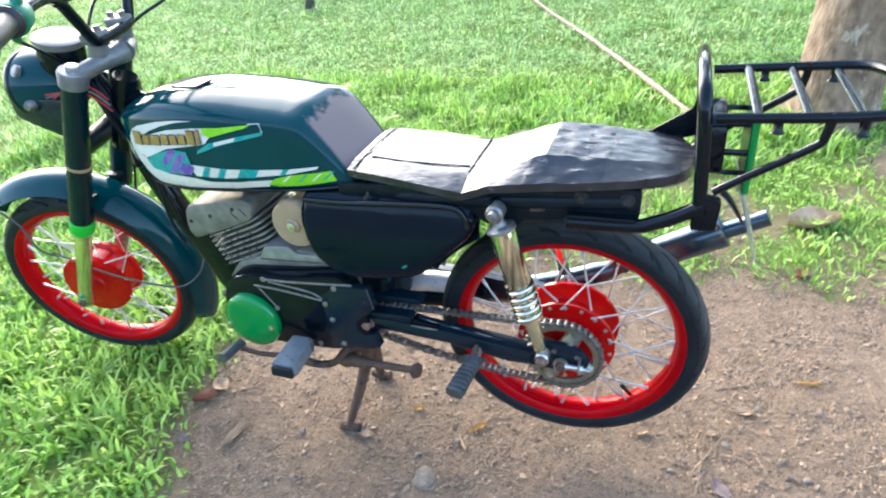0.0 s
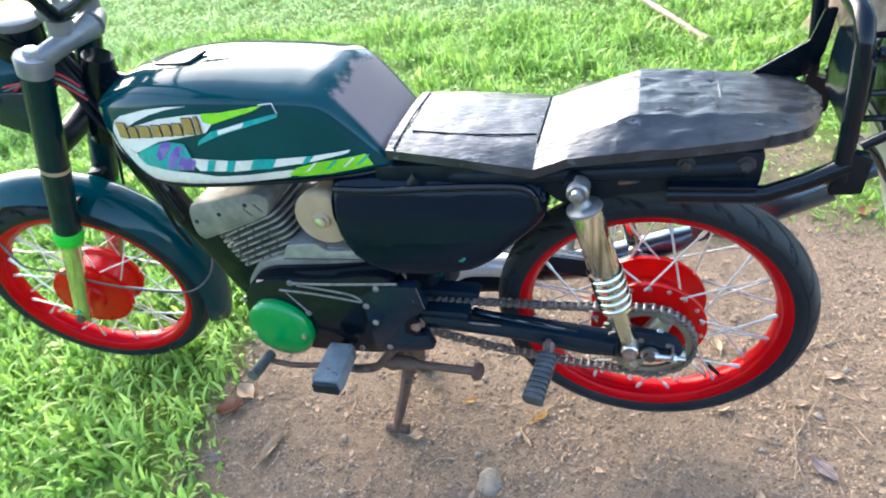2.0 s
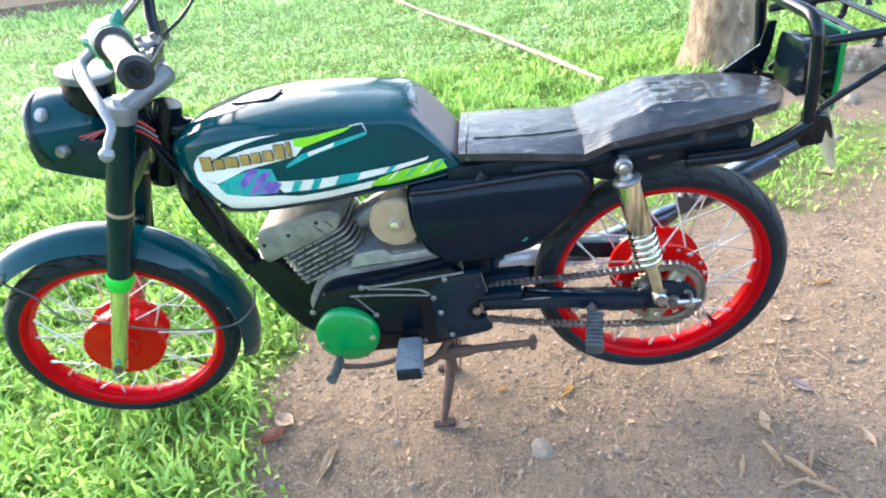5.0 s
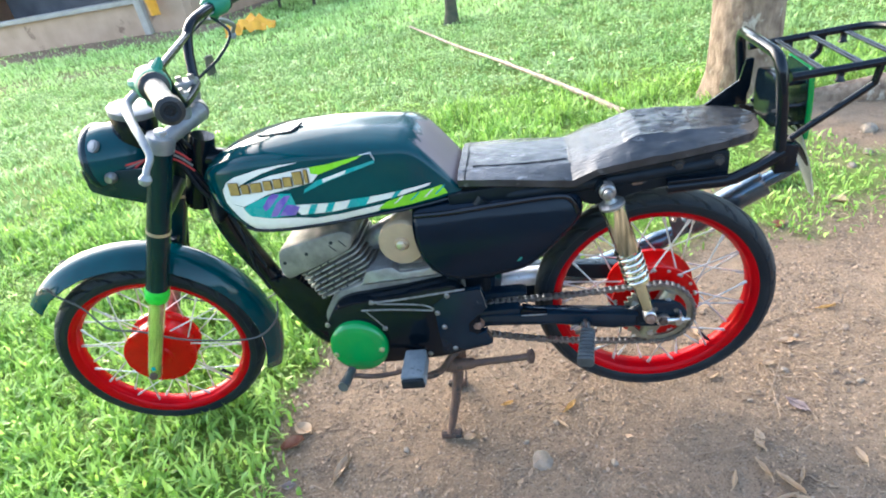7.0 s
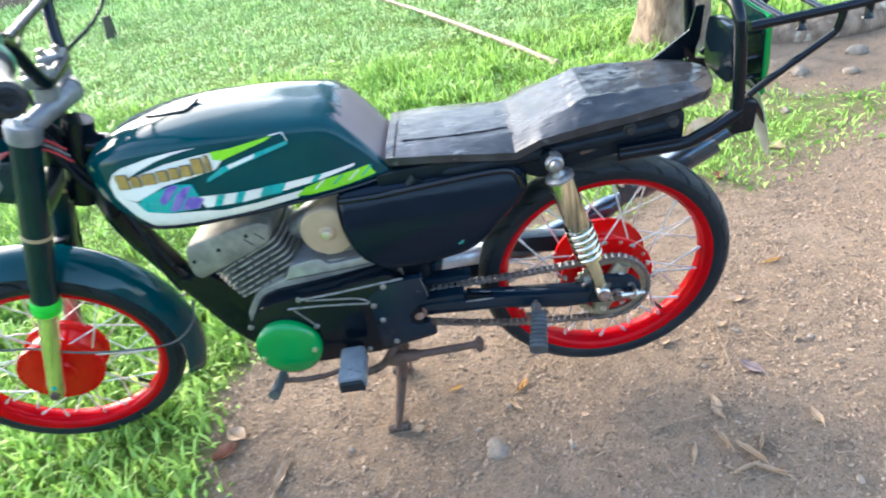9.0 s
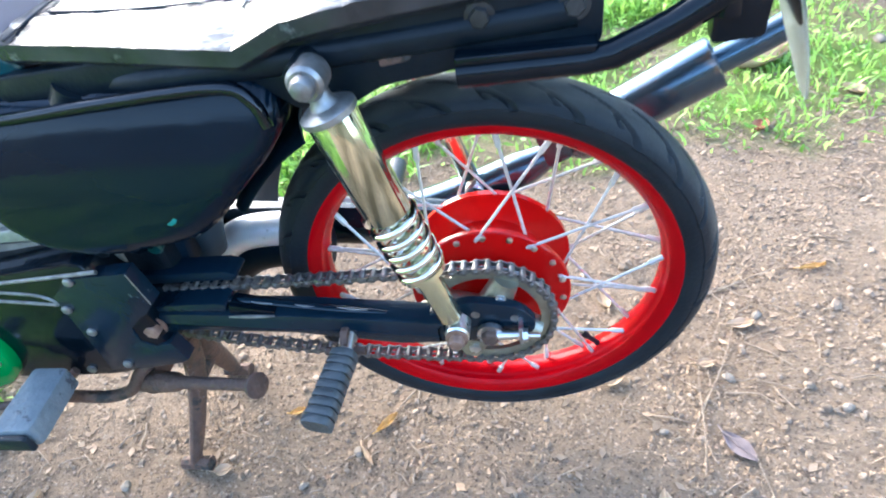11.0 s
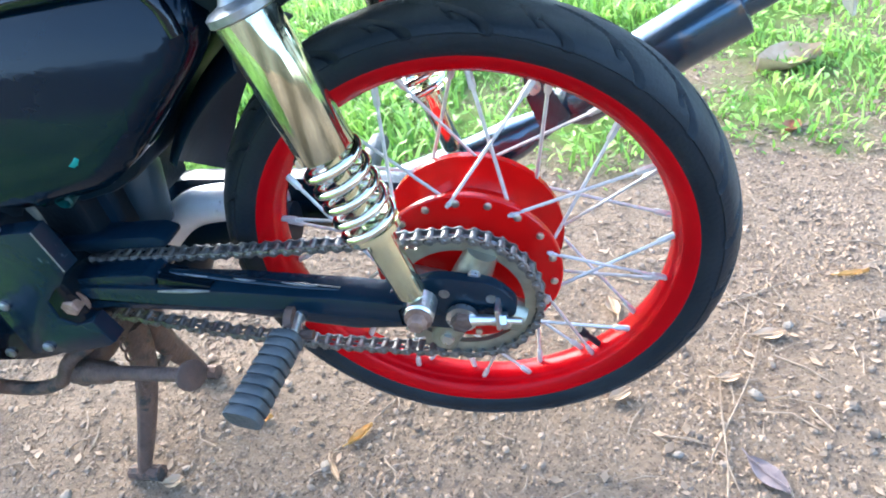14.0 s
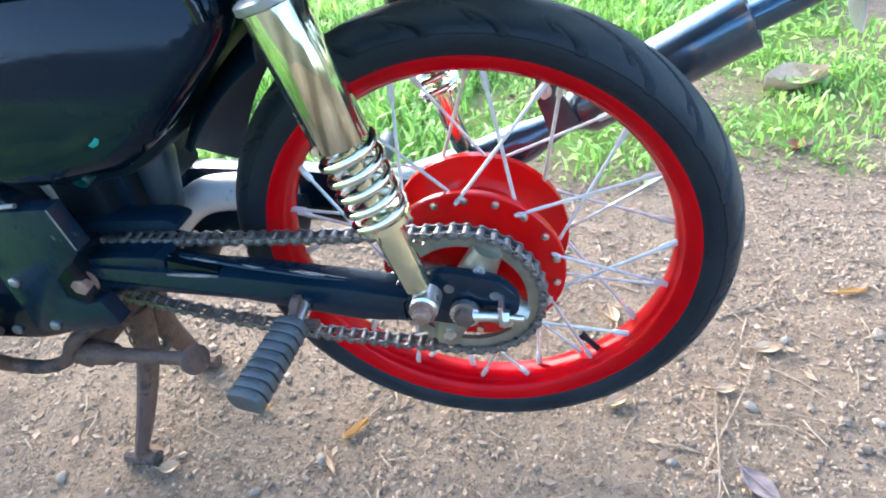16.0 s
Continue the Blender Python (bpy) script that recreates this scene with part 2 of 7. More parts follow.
RED_LEAF = material("reddish_dead_leaf", (0.24, 0.085, 0.045), (0.34, 0.17, 0.10), 0.7, 0.0, 40, 0.9, bump=0.3, bump_scale=90, specular=0.12)
GREY_LEAF = material("grey_dead_leaf", (0.17, 0.13, 0.125), (0.23, 0.18, 0.165), 0.75, 0.0, 40, 0.9, bump=0.3, bump_scale=90, specular=0.12)
ORANGE_CHIP = material("orange_leaf_scrap", (0.58, 0.32, 0.08), (0.46, 0.25, 0.08), 0.6, 0.0, 50, 0.9, bump=0.2)
TWIG = material("dry_twig", (0.35, 0.26, 0.17), (0.22, 0.15, 0.10), 0.75, 0.0, 60, 0.9, island=0.25)
CHIP = material("pale_chips", (0.30, 0.21, 0.135), (0.20, 0.135, 0.085), 0.85, 0.0, 60, 0.9, island=0.4)
CRUMB = material("soil_crumbs", (0.335, 0.238, 0.155), (0.235, 0.162, 0.104), 0.92, 0.0, 90, 0.9, island=0.45, specular=0.2)
STONE = material("pale_stone", (0.27, 0.225, 0.175), (0.18, 0.148, 0.112), 0.9, 0.0, 40, 0.9, bump=0.5, bump_scale=120, specular=0.2)
PEBBLE = material("mixed_pebbles", (0.300, 0.225, 0.160), (0.205, 0.148, 0.102), 0.9, 0.0, 60, 0.9, bump=0.3, bump_scale=200, island=0.4, specular=0.2)
PLASTER = material("beige_plaster", (0.52, 0.35, 0.245), (0.42, 0.28, 0.19), 0.8, 0.0, 3, 0.8, bump=0.15, bump_scale=40, wear=(0.26, 0.16, 0.11), wear_at=0.60, wear_scale=2)
LEDGE = material("grey_concrete", (0.46, 0.42, 0.37), (0.36, 0.32, 0.28), 0.8, 0.0, 6, 0.8, bump=0.2, bump_scale=40)
DARK_ROOM = material("dark_room_sheet", (0.05, 0.055, 0.07), (0.12, 0.12, 0.14), 0.6, 0.0, 2, 0.9)
BACK_WALL = material("dark_weathered_wall", (0.10, 0.095, 0.08), (0.06, 0.065, 0.05), 0.85, 0.0, 2.5, 0.9, bump=0.3, bump_scale=30)
YELLOW = material("yellow_cloth", (0.75, 0.36, 0.03), (0.62, 0.28, 0.03), 0.8, 0.0, 12, 0.8, bump=0.3, bump_scale=30)
ROOF = material("rusty_roof_sheet", (0.30, 0.20, 0.15), (0.20, 0.13, 0.10), 0.6, 0.3, 4, 0.9)


def foliage(name, base, second, spread, through=0.35):
    """Leaf blades: each its own tone, some light passing through."""
    m = bpy.data.materials.new(name)
    m.use_nodes = True
    n, l = m.node_tree.nodes, m.node_tree.links
    bsdf, out = n["Principled BSDF"], n["Material Output"]
    geo, tone, hsv = n.new("ShaderNodeNewGeometry"), n.new("ShaderNodeMix"), n.new("ShaderNodeHueSaturation")
    co, big = n.new("ShaderNodeTexCoord"), n.new("ShaderNodeTexNoise")
    big.inputs["Scale"].default_value = 2.2
    l.new(co.outputs["Object"], big.inputs["Vector"])
    add = n.new("ShaderNodeMath")
    add.operation = "MULTIPLY_ADD"
    add.inputs[1].default_value, add.inputs[2].default_value = 0.6, -0.1
    l.new(geo.outputs["Random Per Island"], add.inputs[0])
    both = n.new("ShaderNodeMath")
    l.new(add.outputs[0], both.inputs[0])
    l.new(big.outputs["Fac"], both.inputs[1])
    sub = n.new("ShaderNodeMath")
    sub.operation = "SUBTRACT"
    sub.inputs[1].default_value = 0.25
    l.new(both.outputs[0], sub.inputs[0])
    tone.data_type = "RGBA"
    tone.inputs[6].default_value, tone.inputs[7].default_value = (*base, 1), (*second, 1)
    l.new(sub.outputs[0], tone.inputs[0])
    rng = n.new("ShaderNodeMapRange")
    rng.inputs["To Min"].default_value, rng.inputs["To Max"].default_value = 1 - spread, 1 + spread
    l.new(geo.outputs["Random Per Island"], rng.inputs["Value"])
    l.new(rng.outputs[0], hsv.inputs["Value"])
    l.new(tone.outputs[2], hsv.inputs["Color"])
    l.new(hsv.outputs[0], bsdf.inputs["Base Color"])
    bsdf.inputs["Roughness"].default_value = 0.36
    tr, mixer = n.new("ShaderNodeBsdfTranslucent"), n.new("ShaderNodeMixShader")
    l.new(hsv.outputs[0], tr.inputs["Color"])
    mixer.inputs[0].default_value = through
    l.new(bsdf.outputs[0], mixer.inputs[1])
    l.new(tr.outputs[0], mixer.inputs[2])
    l.new(mixer.outputs[0], out.inputs["Surface"])
    return m


GRASS = foliage("fresh_grass", (0.16, 0.37, 0.036), (0.46, 0.62, 0.16), 0.4, 0.45)
# farther copies of the grass are paler, with the lawn's glare painted in
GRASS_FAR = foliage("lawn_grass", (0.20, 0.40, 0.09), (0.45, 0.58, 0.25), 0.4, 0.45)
GRASS_GLARE = foliage("pale_grass_with_glare", (0.34, 0.58, 0.14), (0.60, 0.74, 0.34), 0.3, 0.45)
LEAVES = foliage("tree_leaves", (0.035, 0.11, 0.015), (0.07, 0.17, 0.03), 0.35)
SHRUB = foliage("shrub_leaves", (0.03, 0.12, 0.03), (0.08, 0.2, 0.05), 0.4)

# tyre rubber, greyer with road dust on the tread than on the sidewall
TYRE = RUBBER.copy()
TYRE.name = "dusty_tyre_rubber"


def add_tread_dust(m, lo, hi):
    n, l = m.node_tree.nodes, m.node_tree.links
    bsdf = n["Principled BSDF"]
    co, sep, nz = n.new("ShaderNodeTexCoord"), n.new("ShaderNodeSeparateXYZ"), n.new("ShaderNodeTexNoise")
    l.new(co.outputs["Object"], sep.inputs[0])
    l.new(co.outputs["Object"], nz.inputs["Vector"])
    nz.inputs["Scale"].default_value, nz.inputs["Detail"].default_value = 9.0, 9.0
    flat = n.new("ShaderNodeCombineXYZ")
    l.new(sep.outputs["X"], flat.inputs["X"])
    l.new(sep.outputs["Z"], flat.inputs["Z"])
    rad = n.new("ShaderNodeVectorMath")
    rad.operation = "LENGTH"
    l.new(flat.outputs[0], rad.inputs[0])
    tread = n.new("ShaderNodeMapRange")
    tread.inputs["From Min"].default_value, tread.inputs["From Max"].default_value = lo, hi
    l.new(rad.outputs["Value"], tread.inputs["Value"])
    spots = n.new("ShaderNodeMapRange")
    spots.inputs["From Min"].default_value, spots.inputs["From Max"].default_value = 0.42, 0.68
    spots.inputs["To Min"].default_value = 0.22
    l.new(nz.outputs["Fac"], spots.inputs["Value"])
    fac = n.new("ShaderNodeMath")
    fac.operation = "MULTIPLY"
    l.new(tread.outputs[0], fac.inputs[0])
    l.new(spots.outputs[0], fac.inputs[1])
    mx = n.new("ShaderNodeMix")
    mx.data_type = "RGBA"
    mx.inputs[7].default_value = (0.095, 0.098, 0.090, 1)
    l.new(fac.outputs[0], mx.inputs[0])
    l.new(bsdf.inputs["Base Color"].links[0].from_socket, mx.inputs[6])
    l.new(mx.outputs[2], bsdf.inputs["Base Color"])


add_tread_dust(TYRE, 0.247, 0.256)

# tank paint with a bare primer patch on the rear slope
TANK = TEAL.copy()
TANK.name = "teal_tank_paint"


def add_primer(m):
    n, l = m.node_tree.nodes, m.node_tree.links
    bsdf = n["Principled BSDF"]
    co, sep, nz = n.new("ShaderNodeTexCoord"), n.new("ShaderNodeSeparateXYZ"), n.new("ShaderNodeTexNoise")
    nz.inputs["Scale"].default_value, nz.inputs["Detail"].default_value = 38.0, 6.0
    l.new(co.outputs["Object"], sep.inputs[0])
    l.new(co.outputs["Object"], nz.inputs["Vector"])
    sh = n.new("ShaderNodeMath")
    sh.operation = "MULTIPLY_ADD"
    sh.inputs[1].default_value = 0.05
    l.new(nz.outputs["Fac"], sh.inputs[0])
    l.new(sep.outputs["X"], sh.inputs[2])
    edge = n.new("ShaderNodeMapRange")
    edge.inputs["From Min"].default_value, edge.inputs["From Max"].default_value = -0.428, -0.418
    l.new(sh.outputs[0], edge.inputs["Value"])
    side = n.new("ShaderNodeMath")
    side.operation = "ABSOLUTE"
    l.new(sep.outputs["Y"], side.inputs[0])
    keep = n.new("ShaderNodeMapRange")
    keep.inputs["From Min"].default_value, keep.inputs["From Max"].default_value = 0.078, 0.086
    keep.inputs["To Min"].default_value, keep.inputs["To Max"].default_value = 1.0, 0.0
    l.new(side.outputs[0], keep.inputs["Value"])
    both = n.new("ShaderNodeMath")
    both.operation = "MULTIPLY"
    l.new(edge.outputs[0], both.inputs[0])
    l.new(keep.outputs[0], both.inputs[1])
    old = bsdf.inputs["Base Color"].links[0].from_socket
    mx = n.new("ShaderNodeMix")
    mx.data_type = "RGBA"
    mx.inputs[7].default_value = (0.22, 0.165, 0.155, 1)
    l.new(both.outputs[0], mx.inputs[0])
    l.new(old, mx.inputs[6])
    l.new(mx.outputs[2], bsdf.inputs["Base Color"])
    ct = n.new("ShaderNodeMapRange")
    ct.inputs["To Min"].default_value, ct.inputs["To Max"].default_value = 0.10, 0.05
    l.new(both.outputs[0], ct.inputs["Value"])
    l.new(ct.outputs[0], bsdf.inputs["Coat Weight"])
    rr = n.new("ShaderNodeMapRange")
    rr.inputs["To Min"].default_value, rr.inputs["To Max"].default_value = 0.11, 0.42
    l.new(both.outputs[0], rr.inputs["Value"])
    l.new(rr.outputs[0], bsdf.inputs["Roughness"])
    mt = n.new("ShaderNodeMapRange")
    mt.inputs["To Min"].default_value, mt.inputs["To Max"].default_value = 0.0, 0.0
    l.new(both.outputs[0], mt.inputs["Value"])
    l.new(mt.outputs[0], bsdf.inputs["Metallic"])


add_primer(TANK)

# ---- mesh building ----


def smooth_at(xs, ys, x):
    """Smooth curve through (xs, ys), by cubic pieces."""
    i = min(max(int(np.searchsorted(xs, x)) - 1, 0), len(xs) - 2)
    h = xs[i + 1] - xs[i]
    t = min(max((x - xs[i]) / h, 0), 1)

    def slope(k):
        if k == 0:
            return (ys[1] - ys[0]) / (xs[1] - xs[0])
        if k == len(xs) - 1:
            return (ys[-1] - ys[-2]) / (xs[-1] - xs[-2])
        return (ys[k + 1] - ys[k - 1]) / (xs[k + 1] - xs[k - 1])
    a, b = slope(i) * h, slope(i + 1) * h
    return (2 * t**3 - 3 * t**2 + 1) * ys[i] + (t**3 - 2 * t**2 + t) * a + (3 * t**2 - 2 * t**3) * ys[i + 1] + (t**3 - t**2) * b


def spline(pts, n=8, closed=False):
    """Points along a smooth curve through pts."""
    p = [Vector(q) for q in pts]
    m = len(p)
    out = []
    for i in range(m if closed else m - 1):
        if closed:
            a, b, c, d = p[i - 1], p[i], p[(i + 1) % m], p[(i + 2) % m]
        else:
            a, b, c, d = p[max(i - 1, 0)], p[i], p[i + 1], p[min(i + 2, m - 1)]
        for k in range(n):
            t = k / n
            out.append(0.5 * (2 * b + (c - a) * t + (2 * a - 5 * b + 4 * c - d) * t * t + (3 * b - a - 3 * c + d) * t**3))
    if not closed:
        out.append(p[-1])
    return out


def rounded(poly, r, n=4):
    """A polygon with its corners rounded."""
    p = [Vector(q) for q in poly]
    out = []
    for i, c in enumerate(p):
        a, b = p[i - 1] - c, p[(i + 1) % len(p)] - c
        d = min(r, a.length * 0.45, b.length * 0.45)
        s, e = c + a.normalized() * d, c + b.normalized() * d
        for k in range(n + 1):
            t = k / n
            out.append((1 - t) ** 2 * s + 2 * t * (1 - t) * c + t * t * e)
    return [tuple(q) for q in out]


class Shape:
    """Collects verts and faces of one mesh."""

    def __init__(self):
        self.v, self.f = [], []

    def add(self, v, f):
        o = len(self.v)
        self.v += [tuple(q) for q in v]
        self.f += [tuple(i + o for i in q) for q in f]
        return self

    def rings(self, rings, caps=True, closed=False):
        k = len(rings[0])
        v = [q for ring in rings for q in ring]
        f = []
        m = len(rings)
        for i in range(m if closed else m - 1):
            j = (i + 1) % m
            for a in range(k):
                b = (a + 1) % k
                f.append((i * k + a, i * k + b, j * k + b, j * k + a))
        if caps and not closed:
            f.append(tuple(range(k - 1, -1, -1)))
            f.append(tuple((m - 1) * k + a for a in range(k)))
        return self.add(v, f)

    def tube(self, pts, r, segs=12, closed=False, n=0, flat=1.0):
        """A round bar along pts; r: one radius or one for each point; flat squashes it along its second axis."""
        p = spline(pts, n, closed) if n else [Vector(q) for q in pts]
        m = len(p)
        radii = r if isinstance(r, (list, tuple)) else [r] * m
        if len(radii) != m:
            radii = [float(np.interp(i / (m - 1), np.linspace(0, 1, len(radii)), radii)) for i in range(m)]
        up, rings = None, []
        for i, q in enumerate(p):
            a, b = (p[i - 1], p[(i + 1) % m]) if closed else (p[max(i - 1, 0)], p[min(i + 1, m - 1)])
            d = (b - a).normalized()
            if up is None:
                up = Vector((0, 0, 1)) if abs(d.z) < 0.9 else Vector((1, 0, 0))
            u = (up - d * up.dot(d)).normalized()
            up = u
            w = d.cross(u)
            rings.append([q + radii[i] * (math.cos(t) * u * flat + math.sin(t) * w) for t in (2 * math.pi * s / segs for s in range(segs))])
        return self.rings(rings, True, closed)

    def lathe(self, profile, origin=(0, 0, 0), axis=(0, 1, 0), segs=48, closed=False):
        """Turns (along, radius) about an axis through origin."""
        d = Vector(axis).normalized()
        u = d.orthogonal().normalized()
        w = d.cross(u)
        o = Vector(origin)
        rings = [[o + d * a + max(r, 1e-4) * (math.cos(t) * u + math.sin(t) * w) for t in (2 * math.pi * s / segs for s in range(segs))] for a, r in profile]
        return self.rings(rings, not closed, closed)

    def prism(self, poly, y0, y1, bevel=0.004, axis="y"):
        """An outline in x, z drawn out along y from y0 to y1, its edge at y1 bevelled."""
        p = [Vector(q) for q in poly]
        area = sum(a.x * b.y - b.x * a.y for a, b in zip(p, p[1:] + p[:1]))
        if area < 0:
            p.reverse()
        inner = []
        for i, c in enumerate(p):
            a, b = (c - p[i - 1]).normalized(), (p[(i + 1) % len(p)] - c).normalized()
            nrm = Vector((-(a.y + b.y), a.x + b.x))
            nrm = nrm.normalized() if nrm.length > 1e-6 else Vector((-a.y, a.x))
            inner.append(c + nrm * bevel)
        s = 1 if y1 > y0 else -1

        def put(q, y):
            return {"y": (q.x, y, q.y), "z": (q.x, q.y, y), "x": (y, q.x, q.y)}[axis]
        rings = [[put(q, y0) for q in p], [put(q, y1 - s * bevel) for q in p]]
        if bevel:
            half = [a.lerp(b, 0.3) for a, b in zip(p, inner)]
            rings.append([put(q, y1 - s * bevel * 0.3) for q in half])
        rings.append([put(q, y1) for q in inner])
        return self.rings(rings)

    def box(self, c, size, bevel=0.003):
        x, y, z = (s / 2 for s in size)
        return self.prism(rounded([(c[0] - x, c[2] - z), (c[0] + x, c[2] - z), (c[0] + x, c[2] + z), (c[0] - x, c[2] + z)], bevel, 2), c[1] + y, c[1] - y, min(bevel, y))

    def bolt(self, at, axis=(0, -1, 0), r=0.009, h=0.008, segs=6):
        """A hexagon head on a washer."""
        self.lathe([(0, r * 1.45), (0.002, r * 1.45)], at, axis, 16)
        return self.lathe([(0.002, r), (h - 0.0015, r), (h, r * 0.85)], at, axis, segs)

    def mesh(self, name, mat, angle=38):
        me = bpy.data.meshes.new(name)
        me.from_pydata(self.v, [], self.f)
        me.materials.append(mat)
        bm = bmesh.new()
        bm.from_mesh(me)
        bmesh.ops.recalc_face_normals(bm, faces=bm.faces)
        bm.to_mesh(me)
        bm.free()
        me.polygons.foreach_set("use_smooth", [True] * len(me.polygons))
        me.set_sharp_from_angle(angle=radians(angle))
        return me


def part(name, shape, mat, parent, label="", at=None, angle=38):
    """One mesh object under a thing or a part."""
    ob = new(name, shape if isinstance(shape, bpy.types.Mesh) else shape.mesh(name, mat, angle))
    ob.parent = parent
    if at is not None:
        ob.matrix_basis = at
    return tagged(ob, label)


def thing(name, shape, mat, label, category, group="", kind="", at=None, angle=38):
    ob = new(name, shape.mesh(name, mat, angle) if shape else None)
    if at is not None:
        ob.matrix_basis = at
    return tagged(ob, label, category, group, kind)

# ---- ground: packed dirt with grass round it ----


def edge_noise(x, y, s, seed):
    return noise.noise((x * s, y * s, seed))


def grassiness(x, y):
    """0 on the bare dirt, 1 in the grass."""
    wob = 0.10 * edge_noise(x, y, 2.2, 1.0) + 0.07 * edge_noise(x, y, 7.0, 2.0)
    left = float(np.interp(y, [-3.0, -1.0, -0.4, -0.1, 0.12, 0.35, 0.9], [-0.55, -0.66, -0.82, -0.93, -1.04, -0.98, -0.45])) - x
    behind = y - float(np.interp(x, [-1.1, -0.8, -0.3, 0.1, 0.45, 0.8, 1.4, 3.0], [0.35, 0.62, 0.74, 0.66, 0.72, 0.80, 1.0, 1.5]))
    d = max(left, behind) + wob
    g = min(max(d / 0.22 + 0.35, 0), 1)
    hole = ((x - 1.75) / 0.95) ** 2 + ((y - 1.62) / 0.45) ** 2 + 1.2 * wob
    if hole < 1.3:
        g *= min(max((hole - 0.75) / 0.5, 0), 1)
    if x > -0.2 and 0.5 < y < 1.45:
        g *= 0.55 + 0.5 * edge_noise(x, y, 4.0, 5.0)
    path = ((x + 6.8) / 2.6) ** 2 + ((y - 6.1) / 0.55) ** 2
    if path < 1.2:
        g *= min(max((path - 0.5) / 0.6, 0.4), 1)
    front = (y - 9.75) * 0.982 + (x + 8.2) * 0.191
    if -1.6 < front and x < -5.0:
        g *= min(max((-front - 0.9) / 0.7 + 0.3 * wob, 0.08), 1)
    tuft = math.hypot(x - 0.60, y + 0.20)
    if tuft < 0.06:
        g = max(g, 0.5)
    return min(max(g, 0), 1)


def axis_steps(lo, hi, fine, far):
    inner = list(np.arange(lo, hi, fine))
    step, out, a = fine, [], hi
    while a < far:
        out.append(a)
        step *= 1.28
        a += step
    step, neg, a = fine, [], lo
    while a > -far:
        step *= 1.28
        a -= step
        neg.append(a)
    return neg[::-1] + inner + out + [far]


def ground_height(x, y):
    near = max(0.0, 1 - math.hypot(x + 0.2, y - 0.4) / 6)
    return near * (0.007 * edge_noise(x, y, 3.0, 11.0) + 0.004 * edge_noise(x, y, 11.0, 12.0) + 0.0022 * edge_noise(x, y, 34.0, 13.0)) - 0.004


gx, gy = axis_steps(-2.2, 1.8, 0.022, 900), axis_steps(-1.3, 2.4, 0.022, 900)
gv = [(x, y, ground_height(x, y)) for y in gy for x in gx]
nx = len(gx)
gf = [(j * nx + i, j * nx + i + 1, (j + 1) * nx + i + 1, (j + 1) * nx + i) for j in range(len(gy) - 1) for i in range(nx - 1)]
gm = bpy.data.meshes.new("ground")
gm.from_pydata(gv, [], gf)
turf = gm.attributes.new("turf", "FLOAT", "POINT")
turf.data.foreach_set("value", [grassiness(x, y) for x, y, _ in gv])
gm.polygons.foreach_set("use_smooth", [True] * len(gm.polygons))


def ground_material():
    m = bpy.data.materials.new("dirt_and_turf")
    m.use_nodes = True
    n, l = m.node_tree.nodes, m.node_tree.links
    bsdf = n["Principled BSDF"]
    co, at = n.new("ShaderNodeTexCoord"), n.new("ShaderNodeAttribute")
    at.attribute_name = "turf"

    def tex(scale, detail=6.0, rough=0.6):
        t = n.new("ShaderNodeTexNoise")
        t.inputs["Scale"].default_value, t.inputs["Detail"].default_value, t.inputs["Roughness"].default_value = scale, detail, rough
        l.new(co.outputs["Object"], t.inputs["Vector"])
        return t.outputs["Fac"]

    def blend(fac, a, b, lo=0.0, hi=1.0):
        r = n.new("ShaderNodeMapRange")
        r.inputs["From Min"].default_value, r.inputs["From Max"].default_value = lo, hi
        l.new(fac, r.inputs["Value"])
        mx = n.new("ShaderNodeMix")
        mx.data_type = "RGBA"
        l.new(r.outputs[0], mx.inputs[0])
        for k, c in ((6, a), (7, b)):
            if isinstance(c, tuple):
                mx.inputs[k].default_value = (*c, 1)
            else:
                l.new(c, mx.inputs[k])
        return mx.outputs[2]
    big, mid, fine = tex(1.7), tex(14), tex(95, 8, 0.75)
    dirt = blend(big, (0.225, 0.155, 0.098), (0.295, 0.212, 0.142), 0.35, 0.65)
    dirt = blend(mid, dirt, (0.150, 0.107, 0.073), 0.50, 0.72)
    dirt = blend(fine, dirt, (0.33, 0.262, 0.196), 0.54, 0.68)
    dirt = blend(tex(170, 6, 0.7), dirt, (0.095, 0.066, 0.044), 0.55, 0.63)
    vor = n.new("ShaderNodeTexVoronoi")
    vor.inputs["Scale"].default_value = 70
    l.new(co.outputs["Object"], vor.inputs["Vector"])
    grit = blend(vor.outputs["Distance"], (0.34, 0.275, 0.21), dirt, 0.10, 0.22)
    pick = blend(tex(26, 3), dirt, grit, 0.50, 0.60)
    soil = blend(mid, (0.12, 0.17, 0.035), (0.17, 0.24, 0.05), 0.35, 0.65)
    out = blend(at.outputs["Fac"], pick, soil, 0.15, 0.75)
    l.new(out, bsdf.inputs["Base Color"])
    bsdf.inputs["Roughness"].default_value = 0.92
    bsdf.inputs["Specular IOR Level"].default_value = 0.2
    b1, b2 = n.new("ShaderNodeBump"), n.new("ShaderNodeBump")
    b1.inputs["Strength"].default_value, b1.inputs["Distance"].default_value = 0.9, 0.013
    b2.inputs["Strength"].default_value, b2.inputs["Distance"].default_value = 0.95, 0.008
    both = n.new("ShaderNodeMath")
    both.operation = "MULTIPLY_ADD"
    both.inputs[1].default_value = 0.55
    l.new(tex(48, 4, 0.6), both.inputs[0])
    l.new(mid, both.inputs[2])
    l.new(both.outputs[0], b1.inputs["Height"])
    l.new(fine, b2.inputs["Height"])
    l.new(b1.outputs[0], b2.inputs["Normal"])
    l.new(b2.outputs[0], bsdf.inputs["Normal"])
    return m


gm.materials.append(ground_material())
